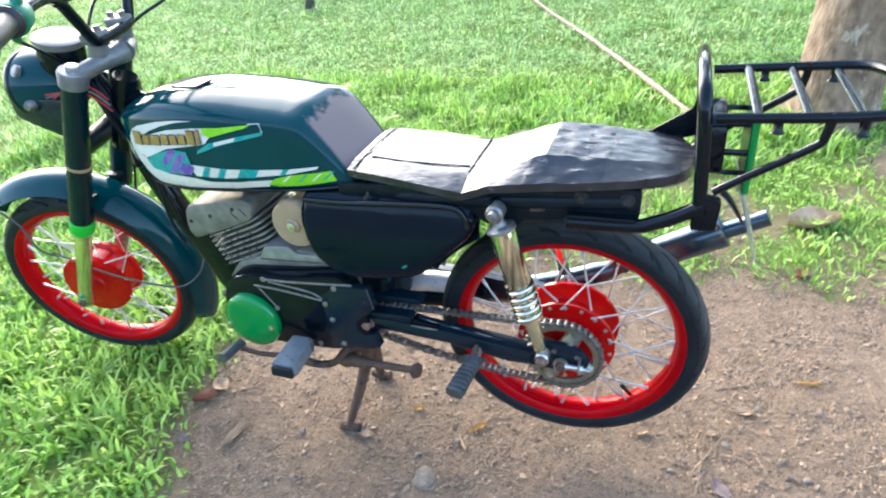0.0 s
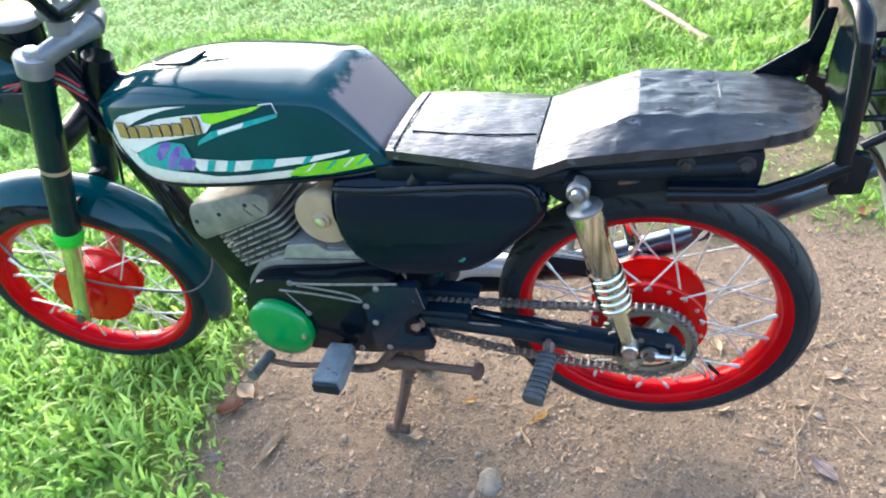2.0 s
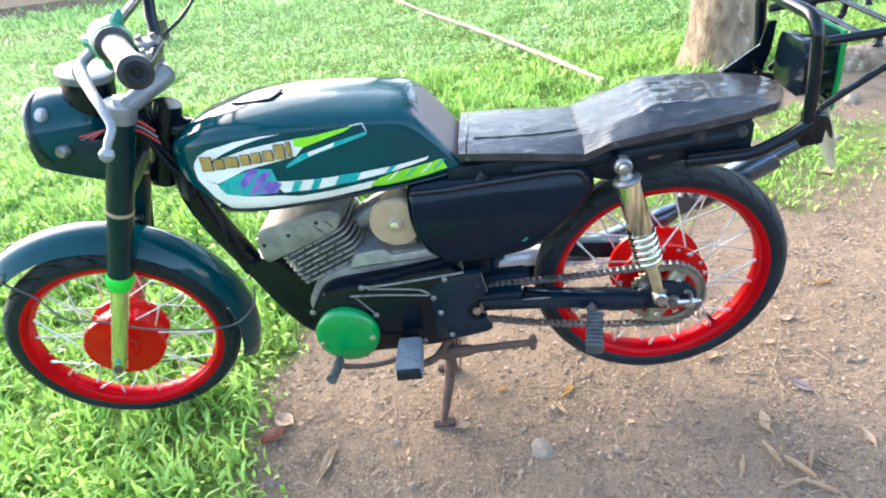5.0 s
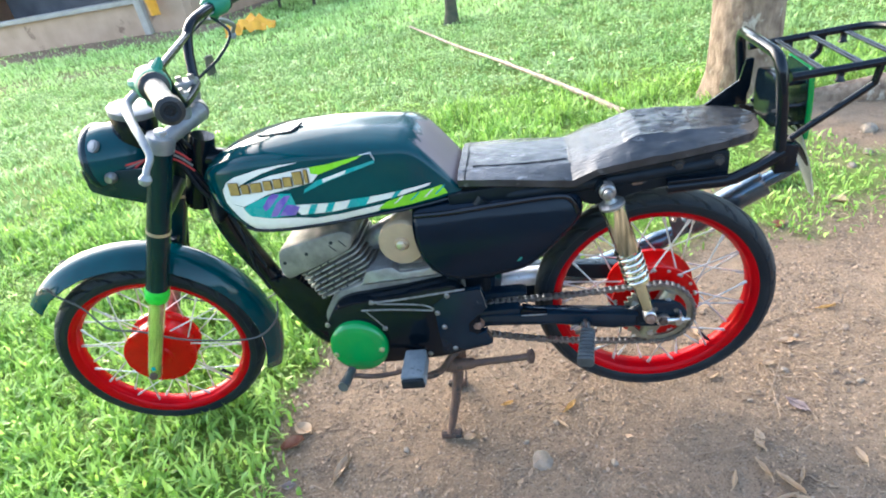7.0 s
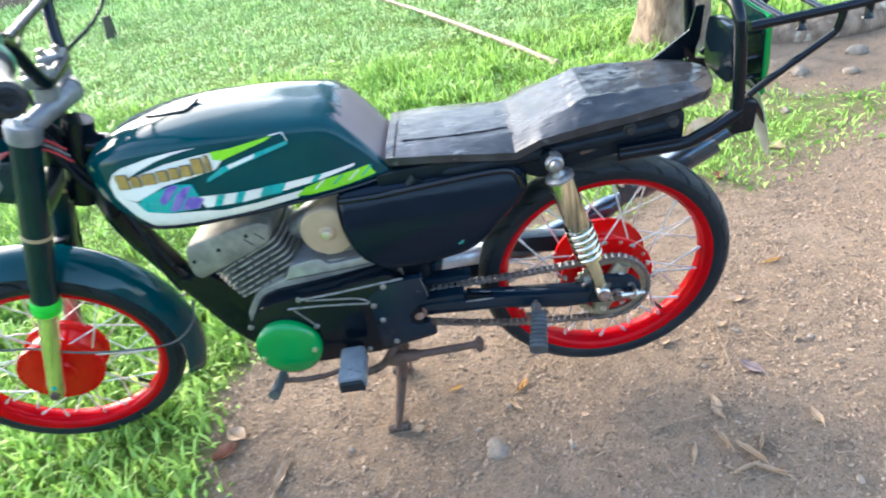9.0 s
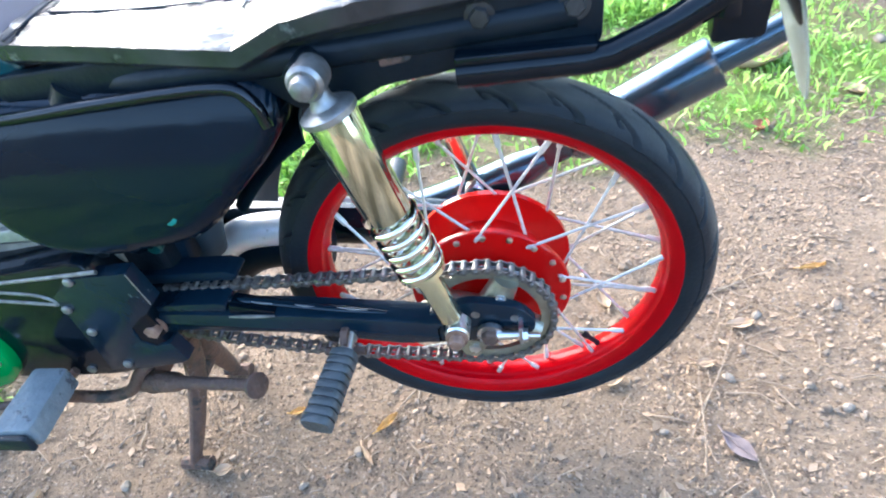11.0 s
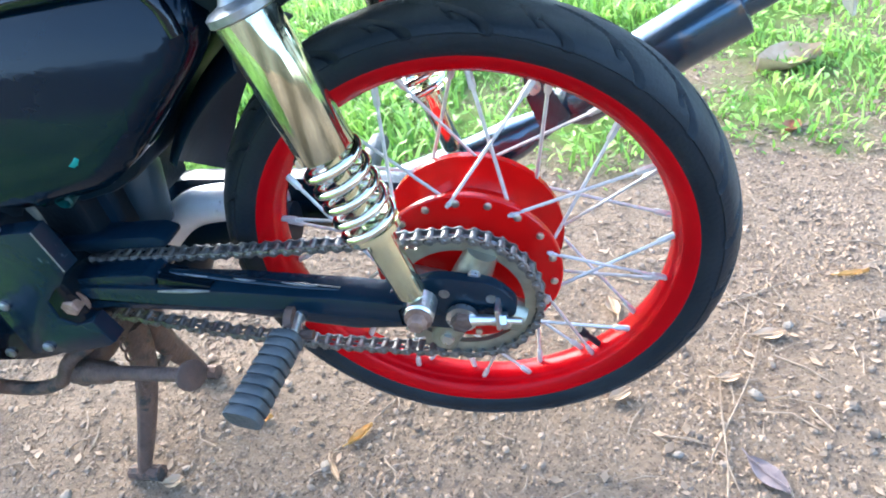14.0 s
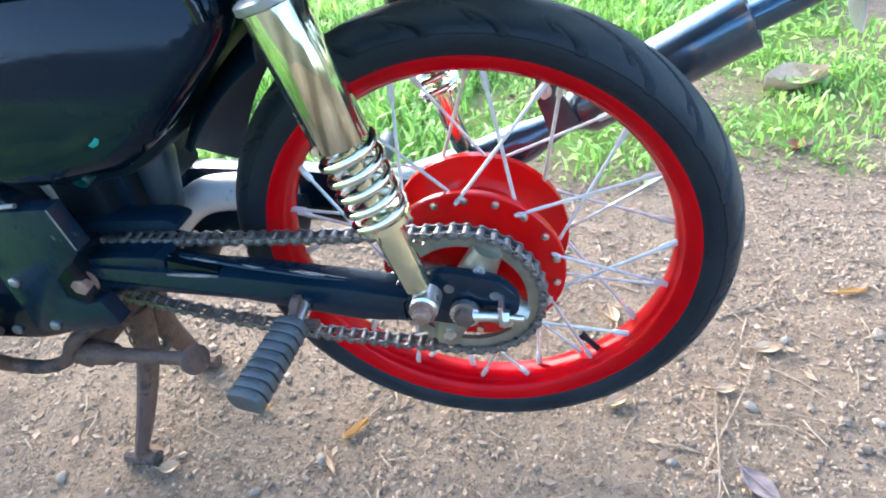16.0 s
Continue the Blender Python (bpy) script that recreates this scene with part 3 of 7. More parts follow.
ground = tagged(new("ground", gm), "brown packed dirt with grit, giving way to grass", "ground", kind="structure")


def blades(name, mat, count, where, tall, wide, seed, label, lean=0.8):
    """Many single grass blades, each an arching strip, as one stand of grass."""
    rng = np.random.default_rng(seed)
    x0, x1, y0, y1 = where
    vs, fs = [], []
    k = 0
    tries = 0
    while k < count and tries < count * 6:
        tries += 1
        x, y = rng.uniform(x0, x1), rng.uniform(y0, y1)
        g = grassiness(x, y)
        lush = edge_noise(x, y, 3.4, 25.0) + 0.5 * edge_noise(x, y, 9.0, 26.0)
        clump = 0.55 + 0.7 * edge_noise(x, y, 6.0, 21.0) + 0.5 * lush
        if rng.random() > g * min(max(clump, 0.12), 1.0):
            continue
        h = tall * rng.uniform(0.4, 1.2) * (0.55 + 0.45 * g) * max(0.45, 1.0 + 0.9 * lush)
        w = wide * rng.uniform(0.6, 1.3)
        if x > -0.2 and y < 1.45:
            h, w = h * 0.62, w * 0.72
        a = rng.uniform(0, 2 * math.pi)
        bend = lean * rng.uniform(0.25, 1.2)
        dx, dy = math.cos(a), math.sin(a)
        px, py = -dy * w / 2, dx * w / 2
        z = ground_height(x, y) - 0.003
        b = len(vs)
        for t, ww in ((0.0, 0.75), (0.35, 1.0), (0.7, 0.75)):
            r, u = h * bend * t * t, h * t * (1 - 0.35 * bend * t)
            cx, cy, cz = x + dx * r, y + dy * r, z + u
            vs.append((cx - px * ww, cy - py * ww, cz))
            vs.append((cx + px * ww, cy + py * ww, cz + 0.12 * w))
        r, u = h * bend, h * (1 - 0.42 * bend)
        vs.append((x + dx * r, y + dy * r, z + u))
        fs += [(b, b + 1, b + 3, b + 2), (b + 2, b + 3, b + 5, b + 4), (b + 4, b + 5, b + 6)]
        k += 1
    me = bpy.data.meshes.new(name)
    me.from_pydata(vs, [], fs)
    me.materials.append(mat)
    me.polygons.foreach_set("use_smooth", [True] * len(me.polygons))
    return tagged(new(name, me), label, "grass", kind="stuff")


blades("grass", GRASS, 24000, (-2.6, -0.5, -1.4, 0.75), 0.066, 0.0105, 5, "broad-bladed fresh green grass beside the dirt")
blades("grass", GRASS, 30000, (-3.2, 2.6, 0.45, 2.6), 0.085, 0.0095, 6, "fresh green grass behind the motorcycle")
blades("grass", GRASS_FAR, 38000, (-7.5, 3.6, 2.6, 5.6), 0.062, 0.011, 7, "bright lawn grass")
blades("grass", GRASS_GLARE, 36000, (-11.0, 5.0, 5.6, 11.0), 0.09, 0.020, 8, "far lawn grass with its glare put into a paler colour")
blades("grass", GRASS_FAR, 7000, (-9.0, -4.0, -6.5, -0.6), 0.09, 0.020, 12, "lawn grass beside the path")
blades("grass", GRASS_FAR, 7000, (2.6, 8.0, 1.3, 5.6), 0.09, 0.018, 13, "lawn grass beyond the tree")
blades("grass", GRASS_FAR, 16000, (-7.5, -2.6, -0.6, 2.6), 0.075, 0.011, 10, "lawn grass beyond the front wheel")
blades("grass", GRASS_FAR, 9000, (-4.0, 4.0, -5.0, -1.5), 0.08, 0.014, 9, "grass behind the path")


def ground_cover(name, mat, count, where, size, tall, seed, label):
    """Small broad leaves of low weeds, in clumps between the grass blades."""
    rng = np.random.default_rng(seed)
    x0, x1, y0, y1 = where
    spots = rng.uniform((x0, y0, 0.0, 0.0, 0.5), (x1, y1, 6.283, 1.0, 1.4), (count, 5))
    tilt = rng.uniform(-0.7, 0.7, (count, 2))
    vs, fs = [], []
    for (x, y, a, k, sz), (p, q) in zip(spots.tolist(), tilt.tolist()):
        clump = edge_noise(x, y, 2.6, 61.0) + 0.6 * edge_noise(x, y, 8.0, 62.0)
        if k > grassiness(x, y) * (0.75 + 1.3 * clump):
            continue
        ln = size * sz
        w = ln * 0.36
        z = ground_height(x, y) + tall * (0.25 + 0.75 * k) * (0.7 + 0.6 * max(clump, 0))
        c, s = math.cos(a), math.sin(a)
        o = len(vs)
        vs += [(x - c * ln, y - s * ln, z - p * ln * 0.6), (x - c * ln * 0.2 - s * w, y - s * ln * 0.2 + c * w, z + q * w + 0.15 * ln), (x + c * ln, y + s * ln, z + p * ln * 0.6 - 0.1 * ln), (x - c * ln * 0.2 + s * w, y - s * ln * 0.2 - c * w, z - q * w + 0.15 * ln), (x, y, z)]
        fs += [(o, o + 4, o + 1), (o + 1, o + 4, o + 2), (o + 2, o + 4, o + 3), (o + 3, o + 4, o)]
    me = bpy.data.meshes.new(name)
    me.from_pydata(vs, [], fs)
    me.materials.append(mat)
    return tagged(new(name, me), label, "weeds", kind="stuff")


ground_cover("weeds", GRASS, 46000, (-3.0, 2.2, 0.55, 2.8), 0.013, 0.055, 71, "low broad-leaved weeds among the grass")
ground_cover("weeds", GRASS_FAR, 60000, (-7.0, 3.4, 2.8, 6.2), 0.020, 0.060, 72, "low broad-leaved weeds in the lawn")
ground_cover("weeds", GRASS, 14000, (-2.6, -0.6, -1.3, 0.7), 0.011, 0.040, 73, "low broad-leaved weeds beside the dirt")

# unseen plain wall, added to close the place and darken the bike's reflections
thing("unseen_wall", Shape().box((-0.5, -7.0, 1.15), (20.0, 0.18, 2.4), 0.01), BACK_WALL, "unseen plain dark wall added behind the path to darken reflections", "wall", kind="structure")

# ---- gravel, stones, twigs and fallen leaves ----


def pebble_points(rng, r, squash):
    pts = []
    for z, k in ((-0.8, 4), (0.0, 6), (0.75, 4)):
        rr = math.sqrt(max(1 - z * z, 0.05))
        for i in range(k):
            a = 2 * math.pi * (i + 0.5 * (k == 4)) / k
            q = r * rng.uniform(0.75, 1.2)
            pts.append((q * rr * math.cos(a), q * rr * math.sin(a) * 0.8, q * z * squash))
    return pts


def hull(pts):
    bm = bmesh.new()
    for q in pts:
        bm.verts.new(q)
    bmesh.ops.convex_hull(bm, input=bm.verts)
    bm.verts.index_update()
    out = [v.co.copy() for v in bm.verts], [tuple(v.index for v in f.verts) for f in bm.faces]
    bm.free()
    return out


prng = np.random.default_rng(31)
kinds = [hull(pebble_points(prng, 1.0, 0.6)) for _ in range(12)]
gv, gf = [], []
made = 0
while made < 13000:
    x, y = prng.uniform(-1.4, 1.9), prng.uniform(-0.95, 1.5)
    if grassiness(x, y) > 0.55 or prng.random() > 0.55 + 0.9 * edge_noise(x, y, 3.0, 41.0):
        continue
    r = 0.0018 + 0.0050 * prng.random() ** 2.8 + (0.006 * prng.random() if prng.random() < 0.03 else 0)
    v, f = kinds[int(prng.integers(12))]
    a = prng.uniform(0, 6.28)
    c, s, o = math.cos(a), math.sin(a), len(gv)
    z = ground_height(x, y) + r * 0.25
    gv += [(x + r * (q.x * c - q.y * s), y + r * (q.x * s + q.y * c), z + r * q.z) for q in v]
    gf += [tuple(i + o for i in q) for q in f]
    made += 1
octa = [(1, 0, 0), (0, 0.8, 0), (-1, 0, 0), (0, -0.8, 0), (0, 0, 0.6), (0, 0, -0.6)]
octf = [(0, 1, 4), (1, 2, 4), (2, 3, 4), (3, 0, 4), (1, 0, 5), (2, 1, 5), (3, 2, 5), (0, 3, 5)]
dust = prng.uniform((-1.3, -0.85, 0.0, 0.0), (1.5, 1.2, 6.28, 1.0), (46000, 4))
for x, y, a, k in dust.tolist():
    if grassiness(x, y) > 0.6:
        continue
    r = 0.0009 + 0.0021 * k ** 2.5
    c, s, o = math.cos(a), math.sin(a), len(gv)
    z = ground_height(x, y) + r * 0.2
    gv += [(x + r * (p * c - q * s), y + r * (p * s + q * c), z + r * w * (0.6 + k * 0.5)) for p, q, w in octa]
    gf += [tuple(i + o for i in q) for q in octf]
me = bpy.data.meshes.new("gravel")
me.from_pydata(gv, [], gf)
me.materials.append(PEBBLE)
tagged(new("gravel", me), "fine mixed gravel scattered over the dirt", "gravel", kind="stuff")

lumps, lf = [], []
spots = prng.uniform((-1.0, -0.65, 0.0, 0.0), (1.1, 1.0, 6.28, 1.0), (80000, 4))
wobble = prng.uniform(0.55, 1.35, (80000, 6))
for (x, y, a, k), jig in zip(spots.tolist(), wobble.tolist()):
    if grassiness(x, y) > 0.6 or k > 0.75 + 0.6 * edge_noise(x, y, 5.0, 47.0):
        continue
    r = 0.0018 + 0.0056 * k ** 2.4
    c, s, o = math.cos(a), math.sin(a), len(lumps)
    z = ground_height(x, y)
    lumps += [(x + r * w * (p * c - q * s), y + r * w * (p * s + q * c), z + r * v * w) for (p, q, v), w in zip(octa, jig)]
    lf += [tuple(i + o for i in q) for q in octf]
me = bpy.data.meshes.new("soil_crumbs")
me.from_pydata(lumps, [], lf)
me.materials.append(CRUMB)
tagged(new("soil_crumbs", me), "loose brown soil crumbs over the dirt", "soil", kind="stuff")

straw = Shape()
for k in range(3000):
    x, y = prng.uniform(-1.1, 1.6), prng.uniform(-0.85, 1.1)
    if grassiness(x, y) > 0.6:
        continue
    a, ln = prng.uniform(0, 6.28), 0.008 + 0.055 * prng.random() ** 3.5
    if k > 2930:
        x, y, ln = prng.uniform(0.15, 0.75), prng.uniform(-0.40, 0.25), 0.02 + 0.06 * prng.random()
    z = ground_height(x, y) + 0.003
    bx, by = prng.uniform(-0.15, 0.15) * ln, prng.uniform(-0.15, 0.15) * ln
    r = prng.uniform(0.0006, 0.0016)
    straw.tube([(x, y, z), (x + math.cos(a) * ln / 2 + bx, y + math.sin(a) * ln / 2 + by, z + 0.002), (x + math.cos(a) * ln, y + math.sin(a) * ln, z)], r, 5)
thing("straw_litter", straw, TWIG, "dry bits of straw and twig littering the dirt", "litter", kind="stuff")


chips = Shape()
for k in range(6500):
    x, y = prng.uniform(-1.05, 1.6), prng.uniform(-0.85, 1.2)
    if grassiness(x, y) > 0.6:
        continue
    a, ln = prng.uniform(0, 6.28), 0.003 + 0.009 * prng.random() ** 3
    c, s, w, z = math.cos(a), math.sin(a), ln * prng.uniform(0.25, 0.6), ground_height(x, y) + 0.001
    up = prng.uniform(0.0, 0.5) * ln
    row = [(x - c * ln, y - s * ln, z), (x + s * w, y - c * w, z + 0.2 * up), (x + c * ln, y + s * ln, z + up), (x - s * w, y + c * w, z + 0.4 * up)]
    chips.rings([row, [(p[0], p[1], p[2] + 0.0012) for p in row]])
thing("bark_chips", chips, CHIP, "pale bark chips and leaf crumbs on the dirt", "litter", kind="stuff")


def leaf(at, size, turn, mat, label, curl=0.3, slim=0.42):
    """A dead leaf: a curled pointed blade with a midrib."""
    slim, size = slim * 0.8, size * 0.78
    s = Shape()
    n, m = 10, 4
    rings = []
    for i in range(n + 1):
        t = i / n
        w = size * slim * math.sin(math.pi * min(max(t, 0.02), 0.985)) ** 0.8
        row = []
        for j in range(-m, m + 1):
            v = j / m
            z = 0.004 + size * curl * (abs(v) ** 1.6 * 0.35 + 0.25 * (t - 0.5) ** 2) + 0.05 * size * noise.noise((t * 4, v * 2, at[0] * 9))
            row.append((size * (t - 0.5), v * w, z))
        low = [(x, y, z - 0.0012) for x, y, z in reversed(row)]
        rings.append(row + low)
    s.rings(rings)
    s.tube([(-size * 0.7, 0.004, 0.006), (-size * 0.5, 0, 0.008), (0, 0, 0.006), (size * 0.45, 0, 0.012)], 0.0012, 5)
    return thing("dry_leaf", s, mat, label, "leaf", "fallen leaves", at=Matrix.Translation((at[0], at[1], ground_height(at[0], at[1]))) @ Matrix.Rotation(turn, 4, "Z"))


leaf((0.624, 1.10), 0.22, 0.35, DRY_LEAF, "large curled tan dead leaf lying in the sparse grass", 0.6, 0.42)
leaf((-0.933, -0.100), 0.08, 0.6, RED_LEAF, "curled reddish brown dead leaf beside the grass edge", 0.6)
leaf((-0.918, -0.050), 0.08, -0.5, DRY_LEAF, "pale brown dead leaf beside the grass edge", 0.5)
leaf((-0.776, -0.184), 0.11, 1.35, DRY_LEAF, "long narrow dry leaf on the dirt", 0.3, 0.16)
leaf((-0.46, -0.10), 0.040, 0.3, DRY_LEAF, "small tan leaf scrap by the stand foot", 0.4)
leaf((-0.90, -0.23), 0.05, 0.1, GREY_LEAF, "flat brown leaf on the dirt", 0.2)
leaf((-1.27, -0.17), 0.07, 0.4, RED_LEAF, "brown leaf lying in the grass", 0.4)
leaf((0.20, -0.155), 0.045, 2.0, DRY_LEAF, "pale dry bark scrap on the dirt", 0.2, 0.22)
leaf((0.318, -0.045), 0.075, -0.9, GREY_LEAF, "greyish purple dead leaf on the dirt", 0.15, 0.3)
leaf((0.52, 0.31), 0.06, 0.2, ORANGE_CHIP, "slim yellow-orange leaf on the dirt", 0.3, 0.14)
leaf((0.12, -0.25), 0.06, 1.2, DRY_LEAF, "long dry leaf strip on the dirt", 0.2, 0.15)
leaf((0.388, -0.198), 0.055, 1.7, DRY_LEAF, "torn pale leaf on the dirt", 0.25, 0.25)
leaf((0.37, 0.18), 0.06, 0.1, DRY_LEAF, "small pale leaf on the dirt", 0.3, 0.3)
leaf((0.06, 0.10), 0.05, 0.9, DRY_LEAF, "small tan leaf scrap on the dirt", 0.4)
leaf((-0.205, -0.012), 0.055, 0.9, ORANGE_CHIP, "bright orange leaf scrap on the dirt", 0.4, 0.2)
leaf((-0.365, 0.008), 0.035, 0.4, ORANGE_CHIP, "small bright orange leaf scrap on the dirt", 0.4, 0.3)
leaf((-0.228, -0.07), 0.055, -0.9, DRY_LEAF, "pale rolled leaf stick on the dirt", 0.3, 0.12)
leaf((0.154, 0.241), 0.055, 1.9, DRY_LEAF, "pale bleached leaf on the dirt", 0.4, 0.3)
leaf((0.155, 0.067), 0.05, 0.5, DRY_LEAF, "small pale bark scrap on the dirt", 0.4, 0.3)
leaf((0.207, -0.133), 0.06, 1.6, DRY_LEAF, "dry square bark scrap on the dirt", 0.15, 0.28)
leaf((0.30, 0.10), 0.045, 0.1, DRY_LEAF, "small tan leaf scrap on the dirt", 0.35, 0.3)
for x, y, turn, size in (((0.185, -0.225, 1.9, 0.07), (0.225, -0.265, 2.2, 0.085), (0.205, -0.300, 0.3, 0.07), (0.255, -0.245, 1.1, 0.06), (0.245, -0.310, 2.6, 0.075))):
    leaf((x, y), size, turn, DRY_LEAF, "dry strip of leaf in a loose heap on the dirt", 0.35, 0.11)
leaf((0.55, 0.78), 0.07, 1.0, RED_LEAF, "brown leaf in the sparse grass", 0.4)
leaf((0.80, 0.92), 0.08, 2.2, DRY_LEAF, "brown leaf in the sparse grass", 0.4)


def stone(at, r, squash, seed, label, mat=STONE):
    rng = np.random.default_rng(seed)
    bm = bmesh.new()
    bmesh.ops.create_icosphere(bm, subdivisions=3, radius=1.0)
    for v in bm.verts:
        d = v.co.normalized()
        k = 1 + 0.22 * noise.noise(d * 1.4 + Vector((seed, 0, 0))) + 0.06 * noise.noise(d * 4 + Vector((0, seed, 0)))
        v.co = Vector((d.x * r * k * 1.15, d.y * r * k * 0.85, d.z * r * k * squash))
    bm.verts.index_update()
    s = Shape().add([v.co.copy() for v in bm.verts], [])
    s.f = [tuple(v.index for v in f.verts) for f in bm.faces]
    bm.free()
    return thing("stone", s, mat, label, "stone", "loose stones", at=Matrix.Translation((at[0], at[1], ground_height(at[0], at[1]) + r * squash * 0.35)) @ Matrix.Rotation(seed * 1.7, 4, "Z"))


stone((-0.283, -0.178), 0.027, 0.22, 1, "flat pale grey stone half sunk in the dirt")
for k, (x, y, r) in enumerate(((-0.245, -0.062, 0.009), (-0.32, -0.12, 0.007), (0.33, 0.075, 0.009), (0.40, 0.20, 0.008), (-0.53, 0.10, 0.008), (1.15, 1.50, 0.035), (1.32, 1.42, 0.028), (1.05, 1.28, 0.022),
                               (1.45, 1.62, 0.04), (0.95, 1.18, 0.018), (0.22, -0.02, 0.006), (-0.12, -0.19, 0.010), (0.48, 0.02, 0.008), (-0.62, -0.13, 0.009))):
    stone((x, y), r, 0.6, k + 3, "small rounded grey-brown stone on the dirt")
for k, (x, y, a, ln) in enumerate(((0.10, 0.46, 0.25, 0.22), (-0.05, 0.20, 0.75, 0.42), (0.32, 0.10, 1.15, 0.30), (0.15, -0.16, 0.2, 0.20), (0.28, 0.02, 1.4, 0.22), (0.45, 0.30, 0.35, 0.25), (-0.42, 0.12, -0.9, 0.16))):
    pts = [(ln * (t - 0.5), 0.02 * ln * math.sin(5 * t + k), 0.004 + 0.004 * math.sin(3 * t)) for t in np.linspace(0, 1, 7)]
    thing("twig", Shape().tube(pts, [0.0014, 0.0011, 0.0006], 6, n=2), TWIG, "thin dry twig lying on the dirt", "twig", "twigs", at=Matrix.Translation((x, y, ground_height(x, y))) @ Matrix.Rotation(a, 4, "Z"))

# ---- bamboo pole, stumps, tree and house ----
pole = Shape()
pts = [Vector((0.22, 2.02, 0.036)).lerp(Vector((-1.46, 5.50, 0.048)), t) + Vector((0.014 * math.sin(4 * t) + 0.003 * math.sin(17 * t), 0, 0.010 * math.sin(7 * t))) for t in np.linspace(0, 1, 40)]
pole.tube(pts, [0.0155 + (0.0035 if i % 5 == 0 else 0) - 0.005 * i / 39 for i in range(40)], 12)
thing("bamboo_pole", pole, POLE_WOOD, "long pale dry bamboo pole lying in the grass", "pole")
leaf((0.02, 2.38), 0.12, 0.6, RED_LEAF, "dry red-brown frond beside the pole", 0.7, 0.3)


def trunk_shape(pts, radii, segs=28, rough=0.12, seed=0.0):
    p = [Vector(q) for q in pts]
    rings = []
    for i, q in enumerate(p):
        ring = []
        for s in range(segs):
            t = 2 * math.pi * s / segs
            d = Vector((math.cos(t), math.sin(t), 0))
            k = 1 + rough * (noise.noise((d.x * 1.5, d.y * 1.5, q.z * 1.6 + seed)) + 0.5 * noise.noise((d.x * 4, d.y * 4, q.z * 3 + seed)))
            if i < 3:
                k += (0.35, 0.16, 0.05)[i] * max(0, math.sin(t * 3 + seed)) ** 2
            ring.append(q + d * radii[i] * k)
        rings.append(ring)
    return Shape().rings(rings)


tree = tagged(new("tree"), "tree with a pale blotchy brown trunk rising from flared roots", "tree")
tree.location = (0.82, 2.10, 0)
zs = [-0.05, 0.06, 0.16, 0.3, 0.5, 0.8, 1.2, 1.7, 2.3, 3.0, 3.8]
part("trunk", trunk_shape([(0.03 * math.sin(z * 1.3), 0.02 * z, z) for z in zs], [0.20, 0.185, 0.175, 0.168, 0.163, 0.158, 0.153, 0.147, 0.14, 0.12, 0.095], 48, 0.16), BARK, tree, "pale blotchy brown bark")
trng = np.random.default_rng(77)
tips = []
for k in range(7):
    a, z = k * 0.9 + 0.3, 2.9 + 0.13 * k
    d = Vector((math.cos(a), math.sin(a), 0.75))
    base = Vector((0.03 * math.sin(z * 1.3), 0.02 * z, z))
    end = base + d * (1.3 + 0.2 * (k % 3))
    part("limb", Shape().tube([base, base + d * 0.5 + Vector((0, 0, 0.1)), end], [0.05, 0.035, 0.012], 10, n=4), BARK, tree)
    tips += [base.lerp(end, t) for t in (0.55, 0.8, 1.0)]
cv, cf = [], []
for k in range(5200):
    c = tips[k % len(tips)] + Vector(trng.normal(0, 0.30, 3).tolist())
    ln, w = 0.09, 0.035
    a = Vector(trng.normal(0, 1, 3).tolist()).normalized()
    b = a.orthogonal().normalized()
    o = len(cv)
    cv += [tuple(c - a * ln / 2), tuple(c + b * w / 2), tuple(c + a * ln / 2), tuple(c - b * w / 2)]
    cf.append((o, o + 1, o + 2, o + 3))
me = bpy.data.meshes.new("crown")
me.from_pydata(cv, [], cf)
me.materials.append(LEAVES)
part("crown", me, LEAVES, tree, "loose crown of dark green leaves")


# unseen further trees, added beyond the lawn to block low sky in reflections
for k, (x, y, turn, size) in enumerate(((1.2, 11.5, 0.7, 1.5), (4.2, 10.2, 2.1, 1.7), (7.0, 8.2, 3.9, 1.6), (-2.2, 14.5, 5.0, 1.8), (9.5, 5.0, 1.1, 1.7), (3.0, 14.5, 0.2, 2.0))):
    far = copy_thing(tree, Matrix.Translation((x, y, 0)) @ Matrix.Rotation(turn, 4, "Z"))
    far.scale = (size, size, size * 0.9)
    tagged(far, "unseen broad leafy tree added beyond the lawn to block low sky", "tree", "trees beyond the lawn")


def stump(at, r, h, seed, label):
    s = trunk_shape([(0, 0, -0.03), (0, 0, 0.03), (0.01, 0, h * 0.4), (0.02, 0.01, h * 0.8), (0.025, 0.01, h)], [r * 1.2, r, r * 0.85, r * 0.8, r * 0.7], 18, 0.25, seed)
    return thing("stump", s, DARK_WOOD, label, "stump", "old stumps", at=Matrix.Translation((at[0], at[1], 0)))


stump((-1.04, 5.6), 0.08, 0.32, 3.0, "dark rotten stump standing in the lawn")
stump((-3.43, 4.78), 0.055, 0.22, 8.0, "low mossy dark stump in the grass")
earth = Shape().tube([(1.05, 1.98, -0.02), (1.5, 1.90, 0.02), (2.1, 2.0, 0.02), (2.9, 2.1, -0.02)], [0.05, 0.09, 0.08, 0.05], 12, n=5)
thing("fallen_trunk", earth, BARK, "old brown root lying across the dirt by the tree", "log")

# house beyond the lawn: wall with a ledge and a dark opening
house = tagged(new("house"), "low beige plastered house with a dark opening above a ledge", "house")
house.matrix_basis = Matrix.Translation((-8.2, 9.75, 0)) @ Matrix.Rotation(radians(-11), 4, "Z")


def slab(x0, x1, y0, y1, z0, z1):
    return Shape().box(((x0 + x1) / 2, (y0 + y1) / 2, (z0 + z1) / 2), (x1 - x0, y1 - y0, z1 - z0), 0.01)


